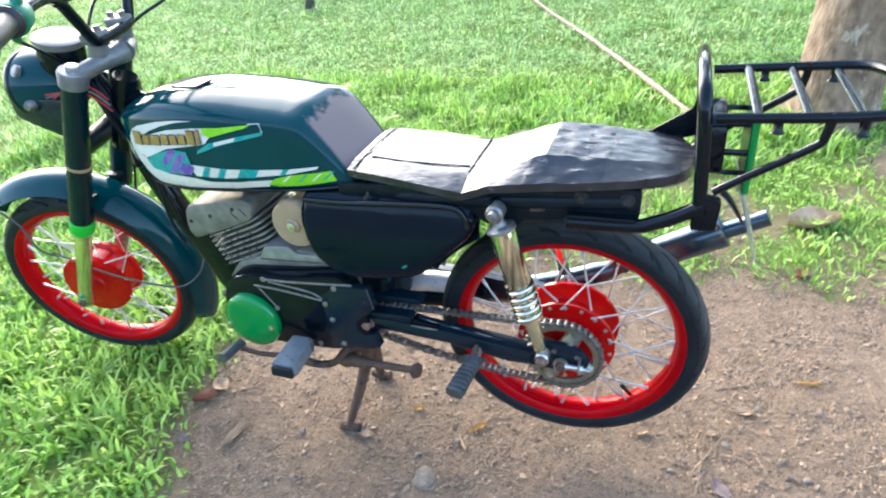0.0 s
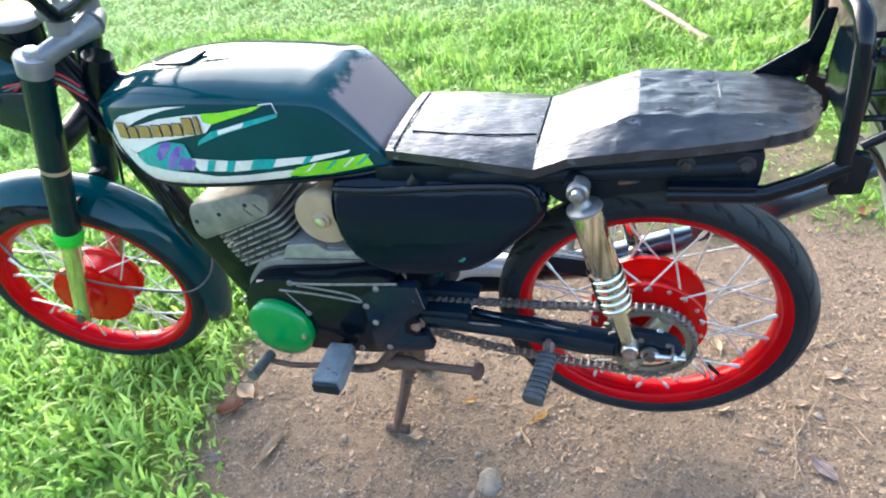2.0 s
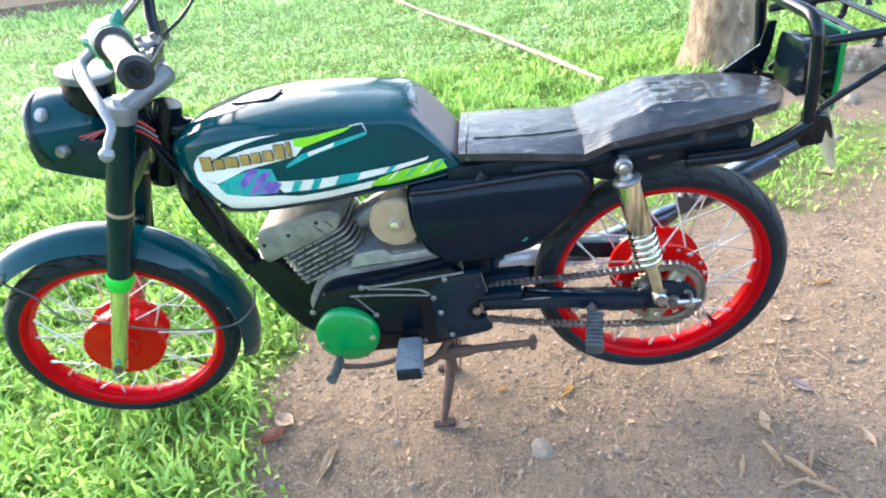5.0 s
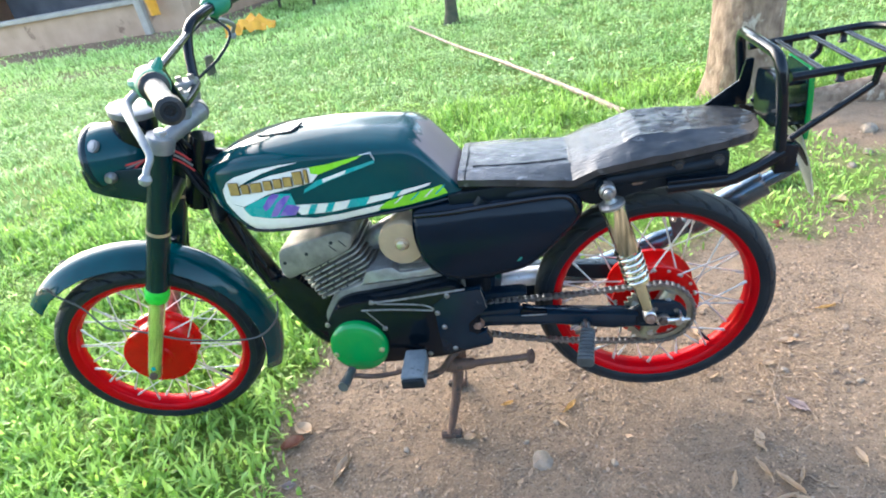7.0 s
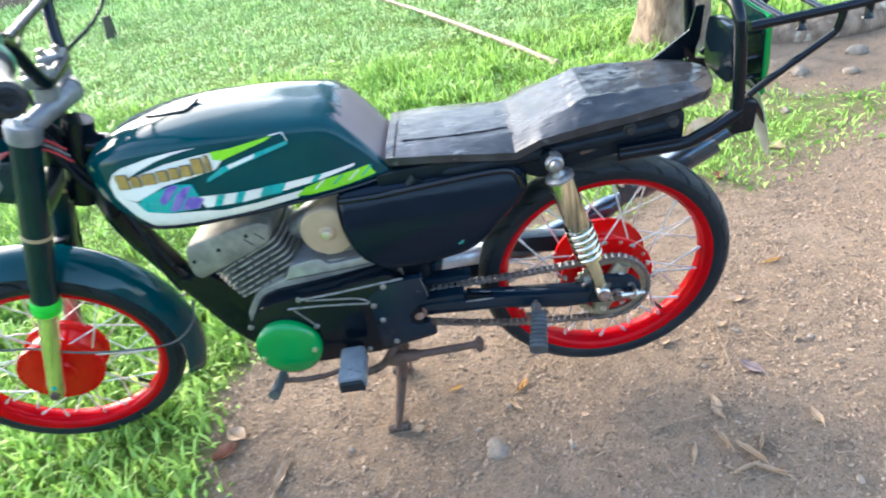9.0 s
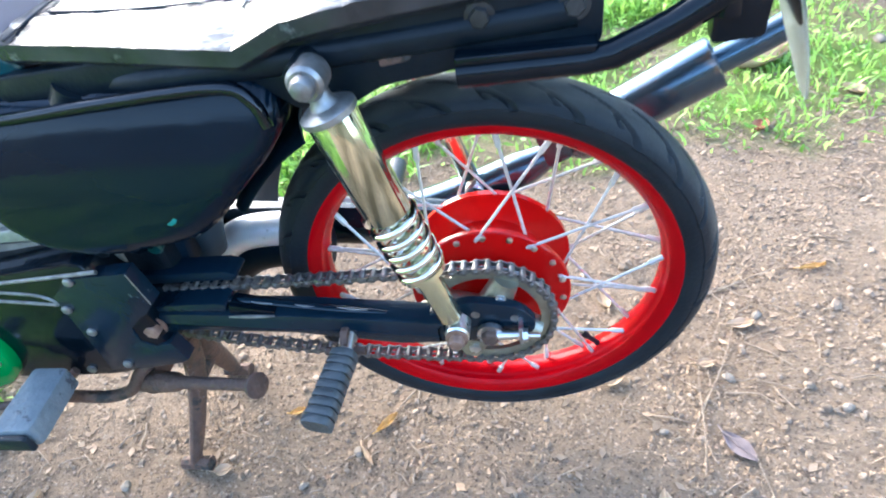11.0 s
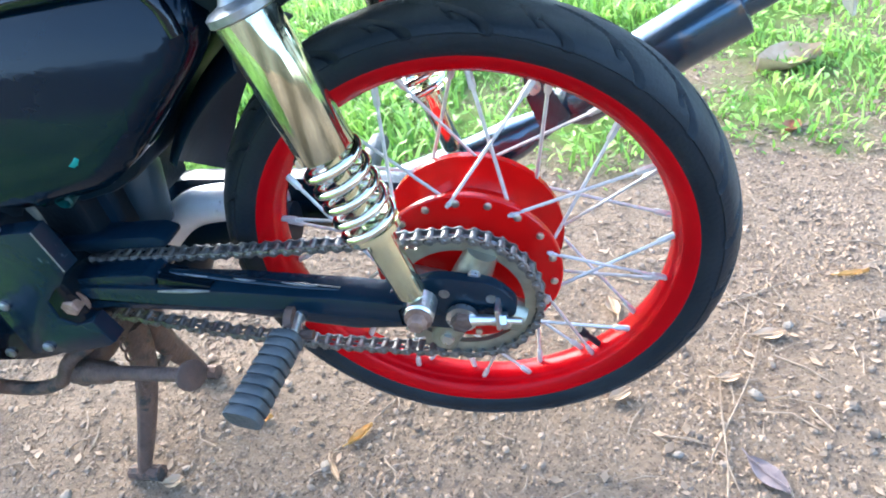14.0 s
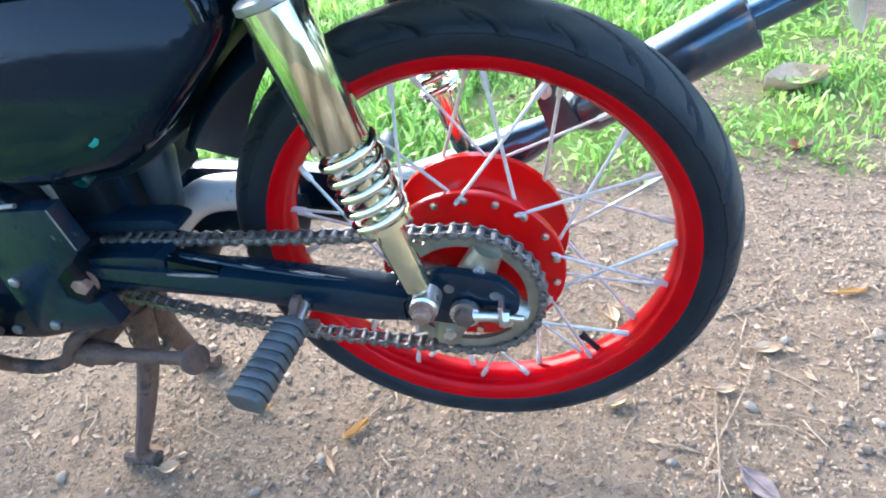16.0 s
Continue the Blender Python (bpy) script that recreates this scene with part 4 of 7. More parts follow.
part("wall", slab(-4.2, 2.3, 0.0, 0.20, -0.05, 0.52), PLASTER, house, "beige plaster wall base")
part("wall", slab(-4.2, -2.6, 0.0, 0.20, 0.521, 2.7), PLASTER, house)
part("wall", slab(1.35, 2.3, 0.0, 0.20, 0.521, 2.7), PLASTER, house)
part("wall", slab(-2.6, 1.35, 0.0, 0.20, 2.1, 2.7), PLASTER, house)
part("wall", slab(-4.2, -4.0, 0.21, 4.5, -0.05, 2.7), PLASTER, house)
part("wall", slab(2.1, 2.3, 0.21, 4.5, -0.05, 2.7), PLASTER, house)
part("wall", slab(-3.99, 2.09, 4.3, 4.5, -0.05, 2.7), PLASTER, house)
part("ledge", slab(-2.75, 1.5, -0.09, 0.26, 0.522, 0.60), LEDGE, house, "grey concrete ledge")
# a dark-coloured sheet paints in the dimness behind the opening
part("interior", slab(-2.55, 1.3, 0.8, 0.9, 0.55, 2.1), DARK_ROOM, house, "dark sheet for the dim interior")
part("roof", Shape().prism([(-0.7, 2.62), (4.9, 3.5), (4.9, 3.56), (-0.7, 2.70)], -4.6, 2.7, 0.0, axis="x"), ROOF, house, "rusty sheet roof")
part("post", slab(1.38, 1.52, -0.10, -0.005, 0.0, 2.68), LEDGE, house)


def cloth(at, size, turn, hang, label):
    s = Shape()
    rings = []
    for i in range(13):
        row = []
        for j in range(13):
            u, v = i / 12 - 0.5, j / 12 - 0.5
            wave = 0.10 * size * noise.noise((u * 4, v * 4, at[0]))
            row.append((u * size, 0.03 * math.sin(9 * u) + wave, v * size * 1.5) if hang else (u * size * 1.6, v * size, 0.05 + abs(wave) * 1.8 + 1.3 * size * max(0, 0.25 - u * u - v * v) + 0.35 * size * max(0, noise.noise((u * 6, v * 6, 4.0)))))
        rings.append(row + [(x + 0.001, y + 0.004, z - 0.004) for x, y, z in reversed(row)])
    s.rings(rings)
    return thing("cloth", s, YELLOW, label, "cloth", at=Matrix.Translation(at) @ Matrix.Rotation(turn, 4, "Z"))


cloth((-4.0, 7.3, 0.0), 0.42, 0.3, False, "crumpled yellow cloth thrown on the grass")
hung = cloth((-6.42, 9.20, 0.50), 0.26, -0.19, True, "yellow cloth hanging over the house ledge")
srng = np.random.default_rng(5)
# the seven wide shrubs are unseen, added to block the horizon in reflections
for cx, cy, r in ((-3.6, 9.0, 0.5), (-2.9, 9.4, 0.45), (-4.4, 9.6, 0.5), (-2.4, 13.5, 1.3), (-0.2, 13.0, 1.4), (2.0, 12.8, 1.4), (4.2, 12.2, 1.5), (6.4, 11.0, 1.5), (8.2, 9.0, 1.5), (9.8, 6.8, 1.5)):
    sv, sf = [], []
    for k in range(900 if r < 1 else 2600):
        d = Vector(srng.normal(0, 1, 3).tolist()).normalized() * r * srng.random() ** 0.4
        c = Vector((cx + d.x, cy + d.y, 0.35 * r / 0.5 + abs(d.z) * 0.9))
        a = Vector(srng.normal(0, 1, 3).tolist()).normalized()
        b = a.orthogonal().normalized()
        o = len(sv)
        sv += [tuple(c - a * 0.12 * r ** 0.5), tuple(c + b * 0.05 * r ** 0.5), tuple(c + a * 0.12 * r ** 0.5), tuple(c - b * 0.05 * r ** 0.5)]
        sf.append((o, o + 1, o + 2, o + 3))
    me = bpy.data.meshes.new("foliage")
    me.from_pydata(sv, [], sf)
    me.materials.append(SHRUB)
    shrub = tagged(new("shrub"), "low leafy dark green shrub at the lawn's edge, the wide ones added unseen", "shrub", "shrubs")
    part("foliage", me, SHRUB, shrub)
    part("stem", Shape().tube([(cx, cy, -0.02), (cx + 0.03, cy, 0.3), (cx + 0.1, cy + 0.05, 0.7)], [0.03, 0.02, 0.008], 8), DARK_WOOD, shrub)

# ---- the motorcycle: nose towards -x, its left side towards -y ----
bike = tagged(new("motorcycle"), "dark teal and black motorcycle with red spoked wheels on its stand", "motorcycle")
REAR, FRONT = Vector((-0.003, 0.0, 0.323)), Vector((-1.240, 0.0, 0.286))
FD = Vector((0.427, 0, 0.904))         # the steering axis, raked back
STEER = Matrix.Translation(FRONT) @ Matrix.Rotation(radians(13), 4, FD) @ Matrix.Translation(-FRONT)   # bars turned to the left


def tyre_shape(radius, width, bead):
    """A tyre with slanted grooves cut into its tread."""
    s = Shape()
    around, across = 1080, 92
    rings = []
    for i in range(around):
        t = 2 * math.pi * i / around
        ring = []
        for j in range(across + 1):
            v = j / across * 2 - 1
            v = math.copysign(0.64 * abs(v) / 0.82 if abs(v) < 0.82 else 0.64 + 2.0 * (abs(v) - 0.82), v)
            a = v * math.radians(128)
            y, h = math.sin(a) * width / 2 * (1.04 if abs(v) < 0.6 else 1.0), math.cos(a)
            r = bead + (radius - bead) * (0.42 + 0.58 * h) if h > -0.6 else bead
            r = max(r, bead - 0.004)
            if 0.04 < abs(v) < 0.60:
                side = 0.5 if v > 0 else 0.0
                u = (abs(v) - 0.04) / 0.56
                fade = min(1, u / 0.05, (1 - u) / 0.10)
                phase = (t / (2 * math.pi) * 24 + side + 1.25 * (1 - (1 - u) ** 1.8)) % 1.0
                short = (t / (2 * math.pi) * 24 + side + 0.45 + 0.6 * u) % 1.0
                r -= 0.0066 * fade * min(max((0.080 - abs(phase - 0.5)) / 0.022, 0), 1)
                if 0.42 < u < 0.70:
                    r -= 0.0040 * min(max((0.045 - abs(short - 0.5)) / 0.02, 0), 1)
            ring.append((r * math.cos(t), y, r * math.sin(t)))
        ring.reverse()
        rings.append(ring)
    k = across + 1
    v = [q for ring in rings for q in ring]
    f = [(i * k + a, i * k + a + 1, (i + 1) % around * k + a + 1, (i + 1) % around * k + a) for i in range(around) for a in range(across)]
    return s.add(v, f)


def rim_shape(radius, width):
    """A steel channel rim with rolled flanges and ridges along the well."""
    w = width / 2
    outer = [(-w + 0.001, radius), (-w - 0.0012, radius - 0.0015), (-w - 0.0016, radius - 0.004), (-w - 0.0006, radius - 0.008), (-w + 0.002, radius - 0.013), (-w + 0.006, radius - 0.018), (-w * 0.66, radius - 0.0205),
             (-w * 0.58, radius - 0.0200), (-w * 0.48, radius - 0.0232), (-w * 0.30, radius - 0.0250), (-0.003, radius - 0.0258)]
    prof = outer + [(-a, r) for a, r in reversed(outer)]
    prof += [(w - 0.003, radius - 0.001), (w * 0.45, radius - 0.009), (0, radius - 0.012), (-w * 0.45, radius - 0.009), (-w + 0.003, radius - 0.001)]
    return Shape().lathe(prof, segs=144, closed=True)


def spoke_shape(a, b):
    a, b = Vector(a), Vector(b)
    d = (b - a).normalized()
    s = Shape().tube([a - d * 0.004, b], 0.0018, 6)
    s.tube([b - d * 0.022, b - d * 0.020, b - d * 0.003, b], [0.0024, 0.0034, 0.0034, 0.0026], 6)
    s.lathe([(-0.0014, 0.0027), (0.0014, 0.0027)], a, (0, 1, 0), 6)
    return s


def wheel(name, centre, radius, rim_radius, tyre_width, hub, hub_mat, flange, hub_label, turn, heads):
    """Hub mesh with tyre, rim, spokes, nipples and valve as its pieces."""
    hub_ob = part(name, hub, hub_mat, bike, hub_label, turn @ Matrix.Translation(centre))
    part("tyre", tyre_shape(radius, tyre_width, rim_radius - 0.010), TYRE, hub_ob, "black road tyre with curved tread grooves", angle=24)
    part("rim", rim_shape(rim_radius, 0.052), RED, hub_ob, "gloss red painted steel rim", angle=70)
    meshes = []
    for side in (-1, 1):
        for lean in (-1, 1):
            base = (flange * math.cos(lean * 0.42), side * (0.0385 if lean > 0 else 0.030), flange * math.sin(lean * 0.42))
            tip = ((rim_radius - 0.020) * math.cos(-lean * 0.06), side * 0.006, (rim_radius - 0.020) * math.sin(-lean * 0.06))
            meshes.append(spoke_shape(base, tip).mesh("spoke", SPOKE))
    for k in range(36):
        me = meshes[k % 4]
        part("spoke", me, SPOKE, hub_ob, at=Matrix.Rotation(2 * math.pi * k / 36, 4, "Y"))
    stud = Shape().lathe([(0, 0.0038), (-0.0020, 0.0038), (-0.0028, 0.0022)], (0, 0, 0), (0, 1, 0), 10).mesh("spoke_head", STEEL if name == "rear_wheel" else hub_mat)
    for k in range(18):
        a = 2 * math.pi * (k + 0.5) / 18
        part("spoke_head", stud, STEEL, hub_ob, at=Matrix.Translation((heads[0] * math.cos(a), heads[1], heads[0] * math.sin(a))))
    va = radians(50)
    d = Vector((math.cos(va), 0, -math.sin(va)))
    v = Shape().tube([d * (rim_radius - 0.02), d * (rim_radius - 0.045), d * (rim_radius - 0.047), d * (rim_radius - 0.058)], [0.0042, 0.0035, 0.0048, 0.0048], 10)
    part("valve", v, RUBBER, hub_ob, "black rubber tyre valve")
    return hub_ob


rear_hub = Shape().lathe([(-0.040, 0.030), (-0.040, 0.066), (-0.038, 0.071), (-0.0375, 0.092), (-0.036, 0.0935), (-0.031, 0.0935), (-0.029, 0.091), (-0.026, 0.072), (-0.014, 0.062), (0.016, 0.066), (0.024, 0.078),
                          (0.026, 0.096), (0.034, 0.096), (0.036, 0.082), (0.046, 0.060), (0.046, 0.02)], segs=64)
rear_wheel = wheel("rear_wheel", REAR, 0.2605, 0.2245, 0.064, rear_hub, ORANGE_RED, 0.0855, "gloss red drum hub of the rear wheel", Matrix.Translation(REAR) @ Matrix.Rotation(radians(1.5), 4, "Z") @ Matrix.Rotation(radians(1.3), 4, "X") @ Matrix.Translation(-REAR), (0.0855, -0.0375))

front_hub = Shape().lathe([(-0.050, 0.016), (-0.050, 0.030), (-0.044, 0.034), (-0.043, 0.082), (-0.040, 0.088), (-0.030, 0.090), (-0.026, 0.080), (0.018, 0.078), (0.024, 0.088), (0.034, 0.088), (0.040, 0.06), (0.046, 0.02)], segs=64)
front_wheel = wheel("front_wheel", FRONT, 0.2600, 0.2235, 0.060, front_hub, ORANGE_RED, 0.082, "red drum hub of the front wheel", STEER, (0.082, -0.0425))

# rear sprocket and chain
SPR_Y = -0.074
spr = Shape()
teeth = 36
outline = []
for k in range(teeth * 4):
    t = 2 * math.pi * k / (teeth * 4)
    r = 0.0725 + (0.0035 if k % 4 in (1, 2) else -0.0025)
    outline.append((r * math.cos(t), r * math.sin(t)))
ring_out = [[(x, y, z) for x, z in outline] for y in (-0.003, 0.003)]
ring_in = [[(x * 0.0595 / math.hypot(x, z), y, z * 0.0595 / math.hypot(x, z)) for x, z in outline] for y in (0.003, -0.003)]
spr.rings(ring_out + ring_in, closed=True)
sprocket = part("sprocket", spr, SPROCKET, bike, "dull steel rear sprocket with open windows", Matrix.Translation((REAR.x, SPR_Y, REAR.z)))
part("sprocket_hub", Shape().lathe([(-0.006, 0.012), (-0.006, 0.026), (0.01, 0.026)], segs=32), SPROCKET, sprocket)
for k in range(4):
    t = math.pi / 4 + k * math.pi / 2 + 0.35
    part("sprocket_arm", Shape().tube([(0.018 * math.cos(t), 0, 0.018 * math.sin(t)), (0.062 * math.cos(t), 0, 0.062 * math.sin(t))], [0.020, 0.015], 10, flat=1.0), SPROCKET, sprocket)
    part("sprocket_bolt", Shape().bolt((0.044 * math.cos(t), -0.010, 0.044 * math.sin(t)), r=0.007, h=0.010), STEEL, sprocket)

R1, R2, FX, FZ = 0.0745, 0.036, -0.428, 0.352
path = []
for k in range(40):
    t = radians(94) - radians(190) * k / 39
    path.append(Vector((REAR.x + R1 * math.cos(t), SPR_Y, REAR.z + R1 * math.sin(t))))
low_a, low_b = path[-1], Vector((FX, SPR_Y, FZ - R2))
for k in range(1, 12):
    t = k / 12
    path.append(low_a.lerp(low_b, t) + Vector((0, 0, -0.014 * math.sin(math.pi * t))))
for k in range(20):
    t = radians(-92) - radians(178) * k / 19
    path.append(Vector((FX + R2 * math.cos(t), SPR_Y, FZ + R2 * math.sin(t))))
top_a, top_b = path[-1], path[0]
for k in range(1, 12):
    t = k / 12
    path.append(top_a.lerp(top_b, t) + Vector((0, 0, -0.005 * math.sin(math.pi * t))))
lengths = [0.0]
for a, b in zip(path, path[1:] + path[:1]):
    lengths.append(lengths[-1] + (b - a).length)
count = 2 * round(lengths[-1] / 0.0127 / 2)
pitch = lengths[-1] / count


def along(d):
    d %= lengths[-1]
    i = int(np.searchsorted(lengths, d, side="right")) - 1
    a, b = path[i % len(path)], path[(i + 1) % len(path)]
    return a.lerp(b, (d - lengths[i]) / max(lengths[i + 1] - lengths[i], 1e-9))


def link_shape(inner):
    s = Shape()
    eight = [(-0.0106, 0), (-0.009, 0.0036), (-0.0064, 0.0046), (-0.0034, 0.0036), (0, 0.0026), (0.0034, 0.0036), (0.0064, 0.0046), (0.009, 0.0036), (0.0106, 0),
             (0.009, -0.0036), (0.0064, -0.0046), (0.0034, -0.0036), (0, -0.0026), (-0.0034, -0.0036), (-0.0064, -0.0046), (-0.009, -0.0036)]
    y = 0.0046 if inner else 0.0066
    for side in (-1, 1):
        s.prism(eight, side * y, side * (y + 0.0016), 0.0004)
    for x in (-0.00635, 0.00635):
        if inner:
            s.lathe([(-0.0046, 0.0038), (0.0046, 0.0038)], (x, 0, 0), (0, 1, 0), 10)
        else:
            s.lathe([(-0.0092, 0.0018), (-0.0088, 0.0022), (0.0088, 0.0022), (0.0092, 0.0018)], (x, 0, 0), (0, 1, 0), 8)
    return s.mesh("chain_link", CHAIN)


guide = Shape()
guide.tube([along(i * pitch) for i in range(count)], 0.0015, 6, closed=True)
chain = part("drive_chain", guide, CHAIN, bike, "oily steel roller chain")
link_a, link_b = link_shape(True), link_shape(False)
for k in range(count):
    a, b = along(k * pitch), along((k + 1) * pitch)
    d = b - a
    part("chain_link", link_a if k % 2 else link_b, CHAIN, chain, at=Matrix.Translation((a + b) / 2) @ Matrix.Rotation(-math.atan2(d.z, d.x), 4, "Y"))

# swingarm
arm = Shape()
for side in (-1, 1):
    box = rounded([(-0.412, 0.340), (-0.415, 0.374), (-0.36, 0.379), (-0.22, 0.371), (-0.10, 0.358), (-0.045, 0.350), (-0.045, 0.318), (-0.10, 0.317), (-0.22, 0.339), (-0.36, 0.348)], 0.006)
    arm.prism(box, side * 0.082, side * 0.114, 0.0085)
    arm.prism(rounded([(-0.10, 0.316), (-0.08, 0.345), (-0.02, 0.372), (0.035, 0.362), (0.052, 0.340), (0.050, 0.322), (0.0, 0.306)], 0.014), side * 0.090, side * 0.101, 0.0015)
arm.tube([(-0.398, -0.100, 0.359), (-0.398, 0.104, 0.359)], 0.022, 18)
swingarm = part("swingarm", arm, HAZE_LIFTED_SATIN, bike, "black painted tubular swingarm with scuffs")
part("pivot_bolt", Shape().bolt((-0.384, -0.116, 0.364), r=0.0098, h=0.013), PALE_RUST, swingarm, "rusty hexagon pivot bolt")
part("axle_nut", Shape().bolt((0.002, -0.104, 0.328), r=0.0100, h=0.014), RUST, swingarm, "dark rusty axle nut")
adj = Shape().tube([(0.006, -0.110, 0.328), (0.034, -0.110, 0.328), (0.036, -0.110, 0.3275), (0.056, -0.110, 0.3265)], [0.006, 0.0045, 0.003, 0.003], 10)
adj.lathe([(-0.002, 0.0075), (0.006, 0.0075)], (0.037, -0.110, 0.3275), (1, 0, 0), 6)
adj.lathe([(-0.003, 0.0145), (0.003, 0.0145)], (0.002, -0.107, 0.328), (0, 1, 0), 24)
adj.box((0.036, -0.108, 0.334), (0.004, 0.02, 0.024), 0.001)
for x, z in ((0.030, 0.345), (-0.012, 0.352)):
    part("plate_hole", Shape().lathe([(0, 0.0050), (0.0006, 0.0050), (0.0006, 0.0030)], (x, -0.1010, z), (0, -1, 0), 14), DULL_STEEL, swingarm, "small worn hole in the end plate")
part("chain_adjuster", adj, STEEL, swingarm, "galvanised chain adjuster with threaded rod")
part("arm_gusset", Shape().prism([(-0.290, 0.372), (-0.286, 0.386), (-0.270, 0.382), (-0.235, 0.374), (-0.235, 0.368)], -0.088, -0.1095, 0.002), BLACK, swingarm, "small folded gusset")
part("arm_fold", Shape().tube([(-0.330, -0.094, 0.382), (-0.270, -0.097, 0.382), (-0.215, -0.099, 0.374), (-0.150, -0.100, 0.3645), (-0.110, -0.100, 0.3595)], [0.003, 0.0042, 0.0042, 0.004, 0.002], 8, n=4, flat=0.6), HAZE_LIFTED_SATIN, swingarm, "folded seam along the arm")
for x0, x1 in ((-0.262, -0.236), (-0.212, -0.190), (-0.165, -0.130)):
    part("bare_edge", Shape().tube([(x0, -0.1010, 0.384 - 0.135 * (x0 + 0.27)), ((x0 + x1) / 2, -0.1020, 0.3835 - 0.135 * ((x0 + x1) / 2 + 0.27)), (x1, -0.1010, 0.383 - 0.135 * (x1 + 0.27))], [0.0004, 0.0012, 0.0004], 6, n=3), DULL_STEEL, swingarm, "bare scuffed metal")
part("arm_weld", Shape().tube([(-0.29, -0.112, 0.371), (-0.262, -0.1135, 0.372), (-0.235, -0.112, 0.370)], [0.001, 0.0022, 0.001], 8, n=5), DULL_STEEL, swingarm, "bare scuffed weld")
part("chain_strip", Shape().prism(rounded([(-0.425, 0.404), (-0.425, 0.418), (-0.285, 0.420), (-0.272, 0.414), (-0.276, 0.406)], 0.004), -0.062, -0.090, 0.003), HAZE_LIFTED_INNER, bike, "dull navy strip above the chain")
part("chain_slider", Shape().prism(rounded([(-0.398, 0.366), (-0.390, 0.384), (-0.36, 0.387), (-0.300, 0.388), (-0.290, 0.384), (-0.294, 0.372), (-0.308, 0.366)], 0.004), -0.060, -0.108, 0.003), HAZE_LIFTED_SATIN, bike, "dull black chain slider plate")


def shock(side):
    """A chrome shock absorber with a covered upper half and an open coil."""
    y = side * 0.128
    a, b = Vector((-0.100, y, 0.652)), Vector((-0.028, side * 0.124, 0.357))
    d = b - a
    n = d.normalized()
    body = Shape()
    body.lathe([(0.100 * d.length, 0.0205), (0.11 * d.length, 0.0216), (0.450 * d.length, 0.0222), (0.455 * d.length, 0.0216), (0.457 * d.length, 0.0195)], a, n, 96)
    for i, q in enumerate(body.v):      # flutes along the tube that break its reflections into streaks
        q = Vector(q)
        foot = a + n * (q - a).dot(n)
        k = 2 * math.pi * (i % 96) / 96
        body.v[i] = tuple(foot + (q - foot) * (1 + 0.0095 * math.sin(7 * k + 0.6) + 0.0050 * math.sin(13 * k) + 0.0014 * math.sin(31 * k)))
    ob = part("shock_absorber", body, REFLECTION_CHROME, bike, "chrome shock absorber with an open coil below")
    cap = Shape().lathe([(0.005 * d.length, 0.009), (0.06 * d.length, 0.0095), (0.078 * d.length, 0.013), (0.086 * d.length, 0.0215), (0.092 * d.length, 0.0242), (0.108 * d.length, 0.0242), (0.112 * d.length, 0.0226)], a, n, 32)
    cap.lathe([(-0.014, 0.012), (-0.011, 0.0150), (0.011, 0.0150), (0.014, 0.012)], a, (0, 1, 0), 24)
    part("top_eye", cap, DULL_STEEL, ob, "dull steel top mount and collar")
    part("shock_bolt", Shape().lathe([(0, 0.0095), (0.006, 0.010), (0.010, 0.008), (0.012, 0.003)], a + Vector((0, side * 0.013, 0)), (0, side, 0), 16), DULL_STEEL, ob, "domed nut")
    u = n.orthogonal().normalized()
    w = n.cross(u)
    coil = []
    for k in range(121):
        t = k / 120
        q = a + d * (0.445 + 0.245 * t)
        an = 2 * math.pi * 5.2 * t
        coil.append(q + 0.0218 * (math.cos(an) * u + math.sin(an) * w))
    part("spring", Shape().tube(coil, 0.0040, 10), CHROME, ob, "chrome coil spring")
    core = Shape().lathe([(0.44 * d.length, 0.0075), (0.68 * d.length, 0.0075), (0.685 * d.length, 0.0240), (0.702 * d.length, 0.0240), (0.708 * d.length, 0.0135), (0.93 * d.length, 0.0125), (0.95 * d.length, 0.009)], a, n, 28)
    part("damper_rod", core, CHROME_WARM, ob, "aged chrome lower tube")
    eye = Shape().lathe([(-0.013, 0.010), (-0.010, 0.0130), (0.010, 0.0130), (0.013, 0.010)], b, (0, 1, 0), 24)
    part("bottom_eye", eye, STEEL, ob)
    part("lower_bolt", Shape().bolt(b + Vector((0, side * 0.013, 0)), (0, side, 0), 0.0084, 0.011), PALE_RUST, ob, "rusty lower mounting bolt and washer")


shock(-1)
shock(1)

# frame
part("down_tube", Shape().tube([(-0.93, 0, 0.70), (-0.925, 0, 0.60), (-0.86, 0, 0.44), (-0.80, 0, 0.305), (-0.74, 0, 0.255), (-0.60, 0, 0.24), (-0.44, 0, 0.25)], [0.030, 0.027, 0.023, 0.021, 0.019, 0.019], 16, n=4), BLACK, bike, "black frame down tube")
part("engine_mount", Shape().prism(rounded([(-0.872, 0.468), (-0.806, 0.318), (-0.725, 0.290), (-0.725, 0.430), (-0.775, 0.438), (-0.810, 0.480)], 0.012), 0.020, -0.030, 0.004), BLACK, bike, "black engine mounting plate")
part("steering_head", Shape().lathe([(-0.02, 0.026), (0, 0.028), (0.13, 0.028), (0.15, 0.025)], (-0.975, 0, 0.690), (0.427, 0, 0.904), 24), BLACK, bike)
part("top_tube", Shape().tube([(-0.93, 0, 0.78), (-0.75, 0, 0.74), (-0.40, 0, 0.655), (-0.33, 0, 0.64)], 0.022, 14, n=4), BLACK, bike)
